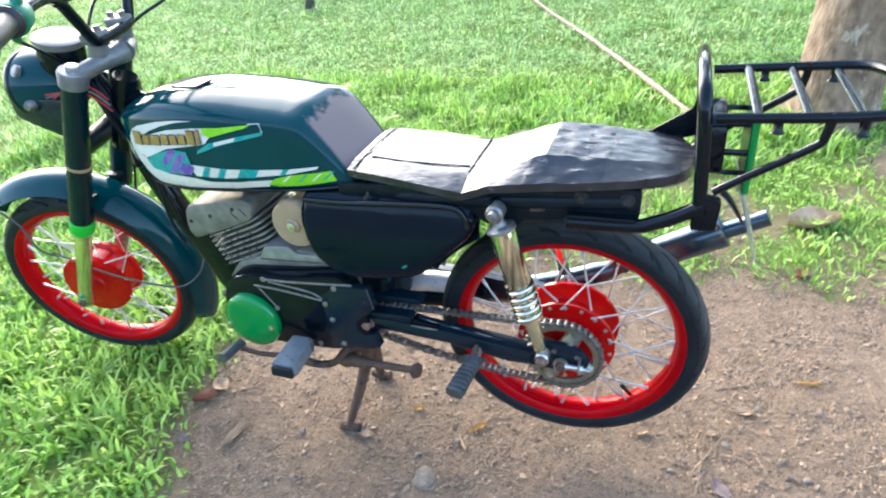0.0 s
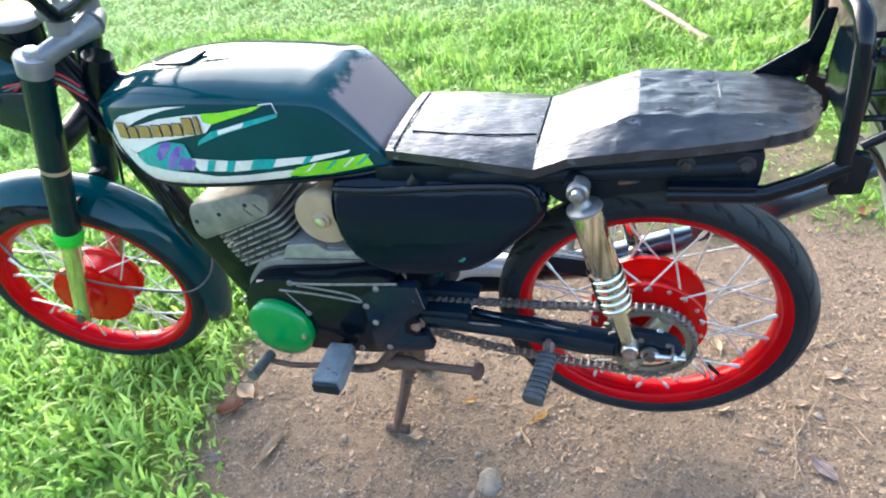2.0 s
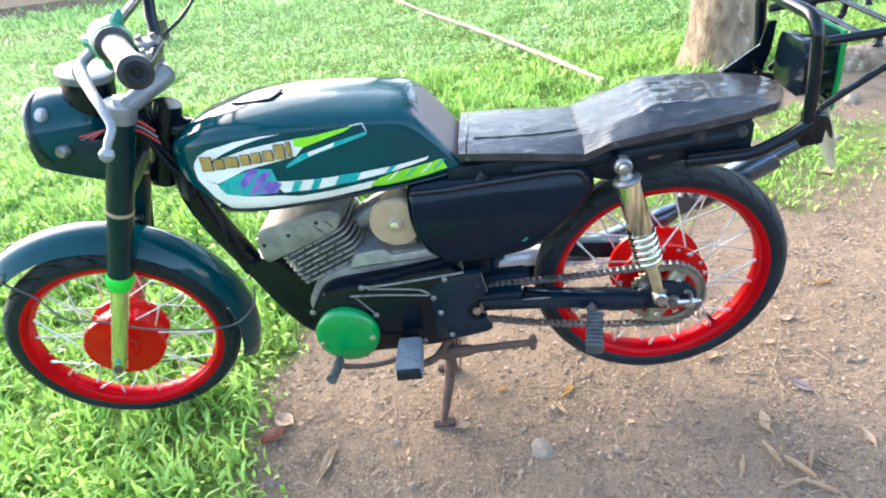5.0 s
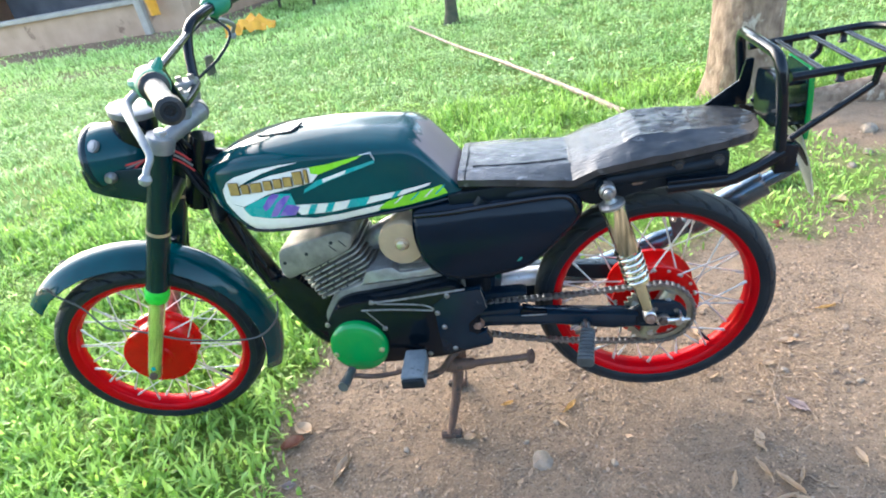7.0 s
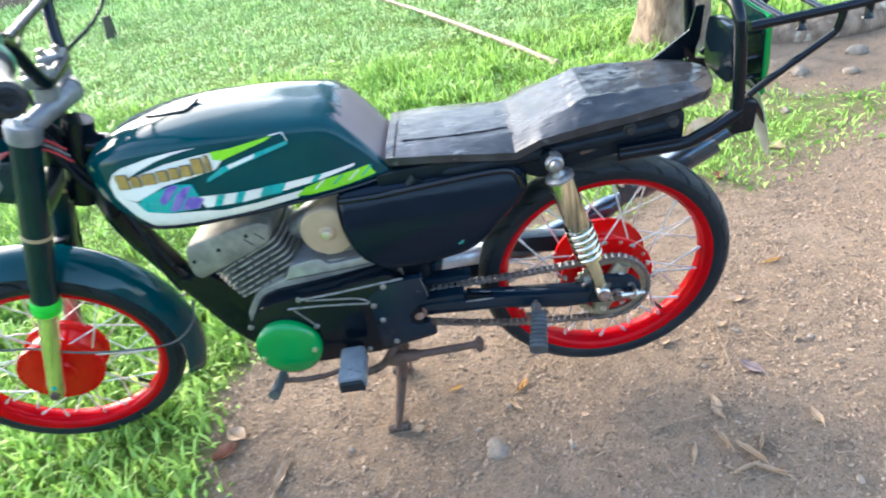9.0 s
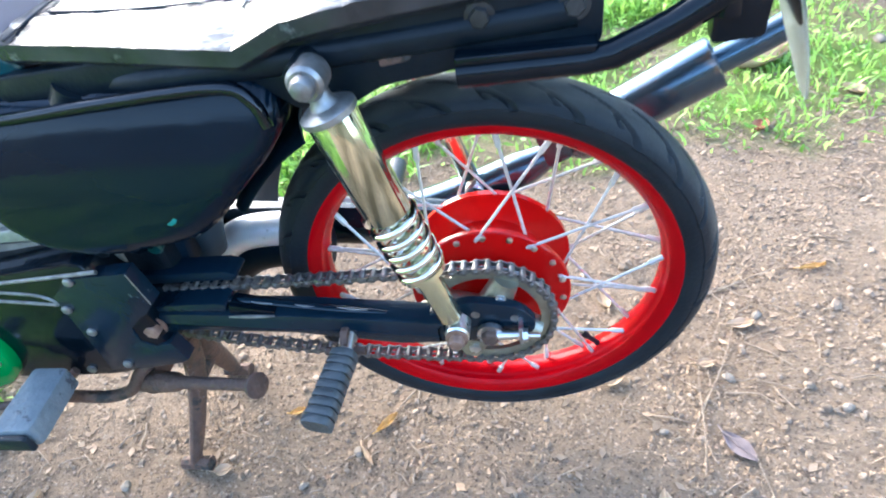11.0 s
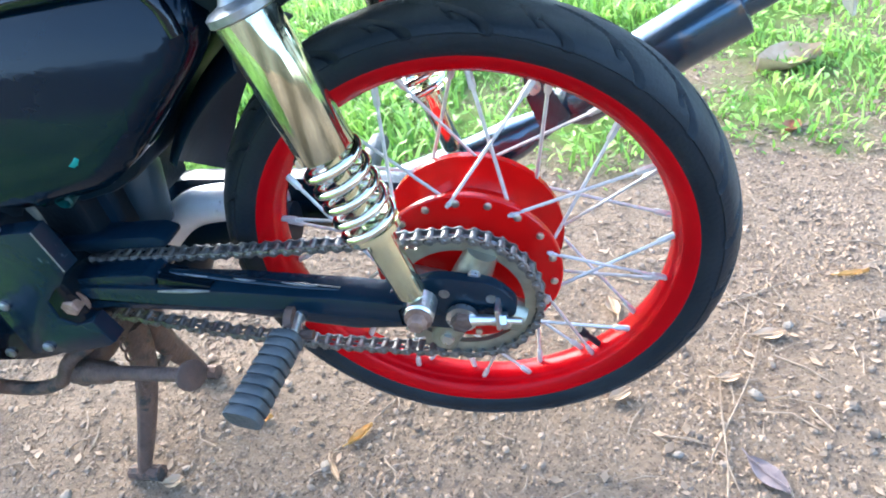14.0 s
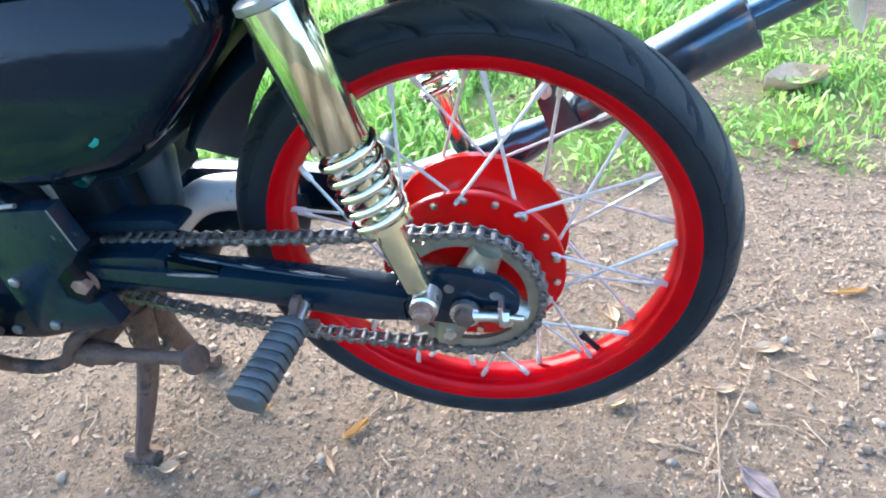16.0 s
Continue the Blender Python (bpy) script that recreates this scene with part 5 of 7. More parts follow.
for side in (-1, 1):
    y = side * 0.092
    part("frame_rail", Shape().tube([(-0.34, y * 0.8, 0.645), (-0.25, y, 0.650), (-0.10, y, 0.656), (0.04, y, 0.664), (0.10, y, 0.668)], 0.014, 12, n=5), BLACK_SATIN, bike)
    part("rear_down_tube", Shape().tube([(-0.33, y, 0.65), (-0.395, y, 0.56), (-0.43, y, 0.42), (-0.43, y, 0.33)], 0.016, 12, n=5), BLACK_SATIN, bike)
    plate = Shape().prism(rounded([(-0.40, 0.668), (-0.40, 0.645), (-0.16, 0.640), (-0.13, 0.612), (-0.085, 0.610), (-0.055, 0.625), (0.02, 0.634), (0.118, 0.642), (0.120, 0.690), (-0.02, 0.692), (-0.16, 0.675)], 0.008), side * 0.088, side * 0.100, 0.002)
    web = part("subframe_plate", plate, BLACK_SATIN, bike, "black welded subframe plate")
    for x, z in ((0.031, 0.673), (0.099, 0.674)):
        part("plate_bolt", Shape().bolt((x, side * 0.100, z), (0, side, 0), 0.0080, 0.007), GRIP, web, "round dull bolt head")
    part("rust_spot", Shape().prism(rounded([(-0.052, 0.642), (-0.026, 0.645), (-0.022, 0.657), (-0.048, 0.660)], 0.004), side * 0.0995, side * 0.1008, 0.0004), RUST, web, "rusty bare patch")
    part("shock_mount", Shape().lathe([(0, 0.014), (side * 0.03, 0.014)], (-0.106, side * 0.10, 0.652), (0, 1, 0), 16), BLACK_SATIN, web)
    rail = part("rail_bracket", Shape().tube([(0.010, side * 0.108, 0.634), (0.105, side * 0.108, 0.635), (0.125, side * 0.109, 0.638), (0.165, side * 0.110, 0.656), (0.205, side * 0.111, 0.680)], 0.0112, 12), BLACK, bike, "black bent tube carrying the luggage rack")
    part("rail_flange", Shape().prism([(0.010, 0.643), (0.112, 0.643), (0.114, 0.650), (0.010, 0.650)], side * 0.100, side * 0.117, 0.002), BLACK, rail)
part("under_tray", Shape().prism([(-0.38, 0.625), (-0.17, 0.62), (-0.13, 0.60), (0.05, 0.635), (0.05, 0.645), (-0.38, 0.655)], 0.075, -0.075, 0.003), BLACK_SATIN, bike)
inner = Shape()
rings = []
for k in range(24):
    ring = []
    for d, row in ((0.003, np.linspace(-1, 1, 11)), (0, np.linspace(1, -1, 11))):
        for v in row:
            t = radians(122) + radians(34 + 9 * v) * k / 23
            r = 0.298 + 0.008 * (k / 23) + d - 0.020 * abs(v) ** 3
            ring.append((REAR.x + r * math.cos(t), v * 0.066, REAR.z + r * math.sin(t)))
    rings.append(ring)
inner.rings(rings)
part("inner_mudguard", inner, HAZE_LIFTED_INNER, bike, "black curved inner mudguard over the rear wheel", angle=60)
part("air_box", Shape().prism(rounded([(-0.42, 0.625), (-0.17, 0.625), (-0.190, 0.575), (-0.236, 0.535), (-0.272, 0.480), (-0.31, 0.462), (-0.37, 0.450), (-0.42, 0.45)], 0.01), 0.07, -0.078, 0.006), HAZE_LIFTED_INNER, bike, "dull navy air box behind the side panel")
# added dark plate that fills the gap above the swingarm pivot
part("filler_plate", Shape().prism(rounded([(-0.46, 0.50), (-0.35, 0.50), (-0.337, 0.44), (-0.345, 0.40), (-0.322, 0.372), (-0.46, 0.350)], 0.008), -0.050, -0.060, 0.002), HAZE_LIFTED_INNER, bike, "black filler plate added above the swingarm pivot")
part("battery_box", Shape().box((-0.395, 0, 0.515), (0.09, 0.16, 0.25), 0.01), BLACK_SATIN, bike)

# fuel tank
TX = [-0.924, -0.904, -0.872, -0.83, -0.76, -0.68, -0.58, -0.50, -0.455, -0.42, -0.385, -0.372]
TW = [0.034, 0.060, 0.082, 0.096, 0.106, 0.112, 0.113, 0.111, 0.108, 0.103, 0.094, 0.085]
TB = [0.712, 0.688, 0.664, 0.636, 0.630, 0.634, 0.641, 0.646, 0.650, 0.653, 0.657, 0.664]
TT = [0.752, 0.772, 0.790, 0.805, 0.818, 0.821, 0.814, 0.803, 0.790, 0.748, 0.698, 0.680]
TS = [0.744, 0.760, 0.770, 0.778, 0.785, 0.788, 0.785, 0.780, 0.770, 0.734, 0.688, 0.672]


def tank_half(x):
    """The tank's half outline across the bike at x, from its lowest line up and over to its crown."""
    w, b, t, s = (smooth_at(TX, c, x) for c in (TW, TB, TT, TS))
    h = s - b
    ctrl = [(0, b, 0), (w * 0.70, b, 0), (w * 0.93, b + 0.006, 0), (w, b + 0.30 * h, 0), (w * 0.995, b + 0.62 * h, 0), (w * 0.965, s - 0.10 * h, 0), (w * 0.89, s + 0.02 * h, 0),
            (w * 0.72, s + 0.55 * (t - s), 0), (w * 0.38, t - 0.06 * (t - s), 0), (0, t, 0)]
    return [(q.x, q.y) for q in spline(ctrl, 4)]


def tank_side(x, z):
    """How far out the tank's side lies at x, z."""
    half = tank_half(x)
    lo = max(range(len(half)), key=lambda i: half[i][0])
    pts = [q for q in half if q[0] > half[lo][0] * 0.55 and q[1] > half[0][1] + 0.001]
    pts.sort(key=lambda q: q[1])
    return float(np.interp(z, [q[1] for q in pts], [q[0] for q in pts]))


tank = Shape()
rings = []
for k in range(66):
    x = TX[0] + (TX[-1] - TX[0]) * k / 65
    half = tank_half(x)
    rings.append([(x, -y, z) for y, z in half] + [(x, y, z) for y, z in reversed(half[1:-1])])
tank.rings(rings)
fuel_tank = part("fuel_tank", tank, TANK, bike, "dark teal fuel tank with striped decals and a bare rear slope", angle=60)
cap_line = [(-0.778, -0.026, 0.8165), (-0.760, -0.036, 0.8170), (-0.730, -0.042, 0.8180), (-0.700, -0.045, 0.8190), (-0.690, -0.036, 0.8215), (-0.683, -0.012, 0.8250)]
part("tank_cap", Shape().tube(cap_line, [0.0020, 0.0028, 0.0028, 0.0034, 0.0036, 0.0026], 10, n=5), BLACK, fuel_tank, "thin dark lip of the flush filler cap")
part("tank_seam", Shape().tube([(x, -smooth_at(TX, TW, x) * 0.93, smooth_at(TX, TB, x) + 0.002) for x in np.linspace(-0.84, -0.375, 24)], 0.004, 8), BLACK, fuel_tank)


def decal(name, poly, mat, lift, label=""):
    """A thin sticker that follows the tank's left side: outline in x, z."""
    bm = bmesh.new()
    face = bm.faces.new([bm.verts.new((x, 0, z)) for x, z in poly])
    bmesh.ops.triangulate(bm, faces=[face])
    for _ in range(3):
        bmesh.ops.subdivide_edges(bm, edges=[e for e in bm.edges if e.calc_length() > 0.014], cuts=1, use_grid_fill=False)
        bmesh.ops.triangulate(bm, faces=[f for f in bm.faces if len(f.verts) > 3])
    for v in bm.verts:
        v.co.y = -tank_side(v.co.x, v.co.z) - lift
    s = Shape().add([v.co.copy() for v in bm.verts], [])
    bm.verts.index_update()
    s.f = [tuple(v.index for v in f.verts) for f in bm.faces]
    bm.free()
    return part(name, s, mat, fuel_tank, label, angle=80)


def curve2(pts, n=5):
    return [(q.x, q.y) for q in spline([(x, z, 0) for x, z in pts], n, True)]


decal("decal_band", [(-0.860, 0.732), (-0.844, 0.749), (-0.822, 0.759), (-0.764, 0.771), (-0.716, 0.776), (-0.676, 0.777), (-0.718, 0.772), (-0.757, 0.763), (-0.792, 0.751), (-0.832, 0.733), (-0.846, 0.716)], WHITE_DECAL, 0.0010, "white swoosh")
decal("decal_band", [(-0.862, 0.729), (-0.842, 0.729), (-0.848, 0.703), (-0.823, 0.692), (-0.823, 0.679), (-0.813, 0.672), (-0.772, 0.664), (-0.707, 0.661), (-0.671, 0.656), (-0.610, 0.660), (-0.563, 0.666), (-0.526, 0.670), (-0.539, 0.655), (-0.620, 0.644), (-0.715, 0.636), (-0.786, 0.631), (-0.811, 0.634), (-0.840, 0.665), (-0.862, 0.703)], WHITE_DECAL, 0.0011, "white swoosh")
decal("decal_band", [(-0.843, 0.726), (-0.799, 0.743), (-0.741, 0.757), (-0.680, 0.764), (-0.621, 0.766), (-0.644, 0.748), (-0.657, 0.735), (-0.759, 0.718), (-0.822, 0.694), (-0.848, 0.703)], WHITE_DECAL, 0.0014, "white swoosh")
decal("decal_tip", [(-0.655, 0.766), (-0.621, 0.767), (-0.585, 0.771), (-0.545, 0.775), (-0.562, 0.768), (-0.600, 0.759), (-0.640, 0.749), (-0.655, 0.753)], LIME_DECAL, 0.0018, "lime green tip")
decal("decal_outline", [(-0.552, 0.7765), (-0.529, 0.7775), (-0.523, 0.762), (-0.5245, 0.762), (-0.530, 0.7762), (-0.552, 0.7752)], WHITE_DECAL, 0.0016)
decal("decal_stripe", [(-0.676, 0.722), (-0.647, 0.737), (-0.581, 0.752), (-0.524, 0.763), (-0.525, 0.757), (-0.576, 0.745), (-0.636, 0.730), (-0.681, 0.714)], TEAL_DECAL, 0.0017, "turquoise stripe")
decal("decal_stripe", [(-0.634, 0.739), (-0.583, 0.751), (-0.588, 0.744), (-0.635, 0.732)], WHITE_DECAL, 0.0023)
decal("decal_oval", [(-0.823, 0.689), (-0.811, 0.698), (-0.786, 0.707), (-0.758, 0.715), (-0.740, 0.719), (-0.708, 0.716), (-0.713, 0.702), (-0.717, 0.690), (-0.702, 0.680), (-0.714, 0.668), (-0.772, 0.665), (-0.813, 0.672)], TEAL_DECAL, 0.0020, "turquoise oval")
for poly in ([(-0.778, 0.692), (-0.758, 0.713), (-0.747, 0.719), (-0.732, 0.717), (-0.761, 0.690), (-0.775, 0.682)], [(-0.768, 0.669), (-0.744, 0.699), (-0.724, 0.712), (-0.709, 0.713), (-0.734, 0.687), (-0.754, 0.668)], [(-0.748, 0.669), (-0.724, 0.693), (-0.713, 0.693), (-0.697, 0.686), (-0.712, 0.668)]):
    decal("decal_slash", poly, PURPLE_DECAL, 0.0026, "purple slash")
decal("decal_stripe", [(-0.714, 0.691), (-0.625, 0.687), (-0.553, 0.690), (-0.490, 0.694), (-0.426, 0.701), (-0.431, 0.696), (-0.496, 0.683), (-0.560, 0.675), (-0.631, 0.667), (-0.700, 0.667)], WHITE_DECAL, 0.0016, "white stripe")
for x, wide in ((-0.686, 0.015), (-0.649, 0.015), (-0.602, 0.040), (-0.510, 0.013)):
    lift = max(0.0, (x + 0.65) * 0.085)
    decal("decal_slash", [(x, 0.6675 + lift), (x + 0.014, 0.6885 + lift * 0.5), (x + 0.014 + wide, 0.6885 + lift * 0.6), (x + wide, 0.668 + lift * 1.25)], TEAL_DECAL, 0.0028, "turquoise slash")
decal("decal_stripe", [(-0.540, 0.660), (-0.520, 0.674), (-0.483, 0.683), (-0.440, 0.688), (-0.406, 0.692), (-0.398, 0.673), (-0.430, 0.667), (-0.470, 0.661), (-0.516, 0.657)], LIME_DECAL, 0.0021, "lime green slashes")
for k, x in enumerate((-0.507, -0.474, -0.446, -0.424)):
    z = 0.667 + k * 0.0025
    decal("decal_slash", [(x, z), (x + 0.020, z + 0.016), (x + 0.0245, z + 0.016), (x + 0.006, z + 0.001)], TEAL_DECAL if k % 2 else WHITE_DECAL, 0.0028)
# the maker's badge: eight plain gilt blocks
for k, (wide, tall) in enumerate(((0.024, 0.026), (0.019, 0.019), (0.025, 0.019), (0.019, 0.019), (0.018, 0.019), (0.019, 0.019), (0.020, 0.026), (0.008, 0.026))):
    x = -0.842 + 1.14 * (0, 0.025, 0.045, 0.071, 0.091, 0.110, 0.130, 0.151)[k]
    wide *= 1.14
    z = 0.722 + (x + 0.836) * 0.085
    wide *= 0.86
    decal("badge_edge", [(x - 0.0010, z - 0.0010), (x + wide + 0.0006, z - 0.001), (x + wide + 0.0022, z + tall + 0.001), (x + 0.001, z + tall + 0.001)], BROWN_EDGE, 0.0034)
    decal("badge_block", [(x, z), (x + wide - 0.001, z + 0.001), (x + wide, z + tall), (x + 0.002, z + tall)], GOLD, 0.0044, "plain gilt badge block")

# seat
SX = [-0.376, -0.30, -0.22, -0.160, -0.115, -0.075, -0.03, 0.06, 0.14, 0.19]
SZ = [0.702, 0.697, 0.692, 0.691, 0.7035, 0.716, 0.731, 0.727, 0.719, 0.713]
SE = [0.695, 0.690, 0.681, 0.674, 0.692, 0.697, 0.701, 0.706, 0.712, 0.708]
SW = [0.098, 0.106, 0.112, 0.116, 0.118, 0.119, 0.117, 0.109, 0.092, 0.040]
seat = Shape()
rings = []
stations = [SX[0] + (SX[-1] - SX[0]) * (t if t < 0.8 else 0.8 + 0.2 * math.sin((t - 0.8) / 0.2 * math.pi / 2)) for t in np.linspace(0, 1, 170)]
stations = sorted([x for x in stations if min(abs(x - b) for b in SX) > 0.0013] + SX)
for x in stations:
    c, e, w = float(np.interp(x, SX, SZ)), float(np.interp(x, SX, SE)), smooth_at(SX, SW, x)
    if x > 0.12:
        w = 0.098 * math.sqrt(max(1 - ((x - 0.12) / 0.0705) ** 2, 0.002)) if x > 0.12 else w
    ring = []
    for j in range(49):
        v = j / 24 - 1
        z = c - 0.003 * v * v if abs(v) < 0.62 else e + (c - 0.0012 - e) * (1 - abs(v)) / 0.38
        torn = 1.0 if -0.055 < x < 0.065 else 0.35
        crease = 0.0024 * noise.noise((x * 42, v * 4, 3.1)) * torn + 0.0016 * noise.noise((x * 13, v * 7, 7.7)) * (1.0 if x > -0.06 else 0.25) + 0.0034 * max(0, noise.noise((x * 26, v * 13, 1.3))) * (torn > 0.9)
        ring.append((x, v * w, z + crease))
    ring += [(x, w * 0.99, e - 0.014), (x, w * 0.93, e - 0.020), (x, 0, e - 0.012), (x, -w * 0.93, e - 0.020), (x, -w * 0.99, e - 0.014)]
    rings.append(ring)
seat.rings(rings)
seat_ob = part("seat", seat, SEAT, bike, "low flat seat in worn creased black vinyl", angle=16)
for pts in ([(-0.362, -0.098, 0.697), (-0.360, 0, 0.704), (-0.362, 0.098, 0.697)], [(0.068, -0.106, 0.706), (0.070, 0, 0.7265), (0.068, 0.106, 0.707)], [(-0.348, -0.050, 0.7005), (-0.26, -0.052, 0.6945), (-0.165, -0.048, 0.6915)], [(-0.160, -0.072, 0.6915), (-0.160, 0, 0.6925), (-0.160, 0.072, 0.6915)]):
    part("seat_seam", Shape().tube(pts, 0.0013, 6, n=8), BLACK, seat_ob)
for x, y in ((0.035, -0.03), (0.03, 0.02), (-0.045, -0.04), (-0.02, 0.035), (0.0, -0.055)):
    part("seat_tear", Shape().lathe([(-0.002, 0.005), (0.0015, 0.004), (0.001, 0.002)], (x, y, float(np.interp(x, SX, SZ)) - 0.0015), (0, 0, 1), 9), RUBBER, seat_ob, "small black tear")

# left and right side panels


def panel_shape(poly, side):
    """A bulging panel with a turned-in edge: outline in x, z."""
    bm = bmesh.new()
    face = bm.faces.new([bm.verts.new((x, 0, z)) for x, z in poly])
    rim = list(bm.verts)
    bmesh.ops.triangulate(bm, faces=[face])
    for _ in range(4):
        bmesh.ops.subdivide_edges(bm, edges=[e for e in bm.edges if e.calc_length() > 0.016], cuts=1)
        bmesh.ops.triangulate(bm, faces=[f for f in bm.faces if len(f.verts) > 3])
    edge = {v for e in bm.edges if e.is_boundary for v in e.verts}
    for v in bm.verts:
        d = min((Vector((v.co.x, v.co.z)) - Vector((e.co.x, e.co.z))).length for e in edge) if v not in edge else 0.0
        turn_in = 0.012 * (1 - min(d / 0.014, 1)) ** 2
        v.co.y = side * (0.132 - 0.030 * ((v.co.z - 0.525) / 0.12) ** 2 - turn_in)
    loops = [e for e in bm.edges if e.is_boundary]
    ext = bmesh.ops.extrude_edge_only(bm, edges=loops)["geom"]
    for v in ext:
        if isinstance(v, bmesh.types.BMVert):
            v.co.y = side * 0.080
    bm.verts.index_update()
    s = Shape().add([v.co.copy() for v in bm.verts], [])
    s.f = [tuple(v.index for v in f.verts) for f in bm.faces]
    bm.free()
    return s


for side in (-1, 1):
    poly = rounded([(-0.480, 0.632), (-0.474, 0.655), (-0.30, 0.650), (-0.170, 0.655), (-0.148, 0.640), (-0.143, 0.606), (-0.160, 0.582), (-0.235, 0.515), (-0.268, 0.494), (-0.345, 0.478), (-0.398, 0.476), (-0.444, 0.497), (-0.468, 0.529), (-0.481, 0.570)], 0.02)
    sp = part("side_panel", panel_shape(poly, side), SKY_TINTED_BLACK, bike, "gloss black side panel with a raised upper lip", angle=50)
    lip = [(-0.472, side * 0.109, 0.634), (-0.40, side * 0.111, 0.634), (-0.30, side * 0.111, 0.640), (-0.19, side * 0.110, 0.643), (-0.163, side * 0.111, 0.630), (-0.155, side * 0.113, 0.606)]
    if side < 0:
        part("paint_chip", Shape().prism([(-0.282, 0.523), (-0.277, 0.526), (-0.272, 0.530), (-0.269, 0.528), (-0.273, 0.523), (-0.278, 0.521)], -0.128, -0.1326, 0.0004), CHIP_GREEN, sp, "small turquoise chip in the paint")
    part("panel_lip", Shape().tube(lip, 0.0058, 12, n=6), GLOSS_BLACK, sp, "glossy raised lip")

# engine
part("crankcase", Shape().prism(rounded([(-0.735, 0.30), (-0.735, 0.40), (-0.69, 0.455), (-0.62, 0.475), (-0.55, 0.50), (-0.43, 0.50), (-0.40, 0.46), (-0.405, 0.33), (-0.46, 0.275), (-0.66, 0.262)], 0.02), 0.10, -0.085, 0.006), ALLOY, bike, "weathered alloy crankcase")
cover = part("crankcase_cover", Shape().prism(rounded([(-0.728, 0.33), (-0.722, 0.395), (-0.690, 0.440), (-0.655, 0.452), (-0.54, 0.462), (-0.415, 0.478), (-0.402, 0.43), (-0.380, 0.405), (-0.372, 0.33), (-0.405, 0.302), (-0.47, 0.284),
                                                  (-0.60, 0.278), (-0.68, 0.285)], 0.016), -0.07, -0.128, 0.009), BLACK, bike, "gloss black left crankcase cover")
for pts, r in (([(-0.600, 0.449), (-0.53, 0.452), (-0.397, 0.463)], 0.0024), ([(-0.590, 0.445), (-0.53, 0.438), (-0.486, 0.430), (-0.464, 0.412)], 0.0020), ([(-0.629, 0.431), (-0.56, 0.427), (-0.473, 0.416)], 0.0022), ([(-0.619, 0.426), (-0.602, 0.402), (-0.587, 0.380)], 0.0014)):
    part("cover_rib", Shape().tube([(x, -0.1285, z) for x, z in pts], r, 8, n=4), DULL_STEEL, cover, "bare metal rib edge")
for x, z in ((-0.602, 0.450), (-0.436, 0.452), (-0.464, 0.410), (-0.587, 0.379), (-0.455, 0.372), (-0.441, 0.312), (-0.50, 0.300), (-0.715, 0.40)):
    part("cover_screw", Shape().lathe([(0, 0.0058), (0.003, 0.0058), (0.0045, 0.0038)], (x, -0.1275 if x < -0.47 else -0.1298, z), (0, -1, 0), 12), DULL_STEEL, cover)
mag = Shape().lathe([(0, 0.066), (0.014, 0.0665), (0.020, 0.0645), (0.0245, 0.057), (0.0275, 0.042), (0.029, 0.022), (0.0295, 0.004)], (-0.655, -0.122, 0.340), (0, -1, 0), 64)
mag_ob = part("magneto_cover", mag, GREEN, bike, "round domed gloss green magneto cover", angle=60)
for t in (-4, 190):
    part("cover_screw", Shape().lathe([(0, 0.006), (0.004, 0.006), (0.005, 0.003)], (-0.655 + 0.054 * math.cos(radians(t)), -0.146, 0.340 + 0.054 * math.sin(radians(t))), (0, -1, 0), 12), STEEL, mag_ob)
guard_plate = part("sprocket_guard", Shape().prism([(-0.432, 0.456), (-0.364, 0.460), (-0.356, 0.413), (-0.372, 0.397), (-0.384, 0.390), (-0.402, 0.374), (-0.403, 0.352), (-0.388, 0.343), (-0.366, 0.348), (-0.357, 0.318), (-0.368, 0.312), (-0.42, 0.302), (-0.47, 0.30), (-0.47, 0.43)], -0.112, -0.1305, 0.0015), HAZE_LIFTED_SATIN, bike, "black sprocket guard plate with worn edges")
part("plate_edge", Shape().tube([(-0.364, -0.1305, 0.459), (-0.357, -0.1305, 0.414)], 0.0007, 6), DULL_STEEL, guard_plate, "bare worn edge")

# cylinder: leaning forward, with cooling fins
CA = Matrix.Translation((-0.652, 0, 0.445)) @ Matrix.Rotation(radians(-23), 4, "Y")
cyl = Shape().lathe([(0.0, 0.055), (0.12, 0.055)], (0, 0, 0), (0, 0, 1), 32)
cylinder = part("cylinder", cyl, ALLOY, bike, "weathered finned alloy cylinder leaning forward", CA)
for k in range(8):
    ln, wd = 0.150 + 0.006 * math.sin(k / 7 * math.pi), 0.150
    z = 0.020 + k * 0.0118
    sh = 0.006 * k
    poly = rounded([(-ln / 2 - 0.01, -wd / 2), (ln / 2 - 0.01, -wd / 2), (ln / 2, -wd / 2 + 0.03), (ln / 2, wd / 2 - 0.03), (ln / 2 - 0.01, wd / 2), (-ln / 2 - 0.01, wd / 2)], 0.02)
    part("cooling_fin", Shape().prism(poly, z, z + 0.0042, 0.0012, axis="z"), ALLOY, cylinder)
# dark boxes on the fin edges stand in for shaded breaks
for k in range(26):
    z = 0.026 + (k % 7) * 0.0118
    x = -0.065 + (k // 7) * 0.030 + (0.010 if k % 2 else 0)
    part("fin_break_box", Shape().box((x, -0.0742, z - 0.0039), (0.0050, 0.0030, 0.0046), 0.0004), RUBBER, cylinder)
HEAD = [(-0.797, 0.566), (-0.785, 0.578), (-0.666, 0.601), (-0.640, 0.604), (-0.619, 0.592), (-0.632, 0.556), (-0.720, 0.521), (-0.792, 0.496), (-0.804, 0.510), (-0.804, 0.540)]
head = part("cylinder_head", Shape().prism(rounded(HEAD, 0.016), 0.070, -0.080, 0.007), ALLOY, bike, "smooth dull grey cylinder head cover")
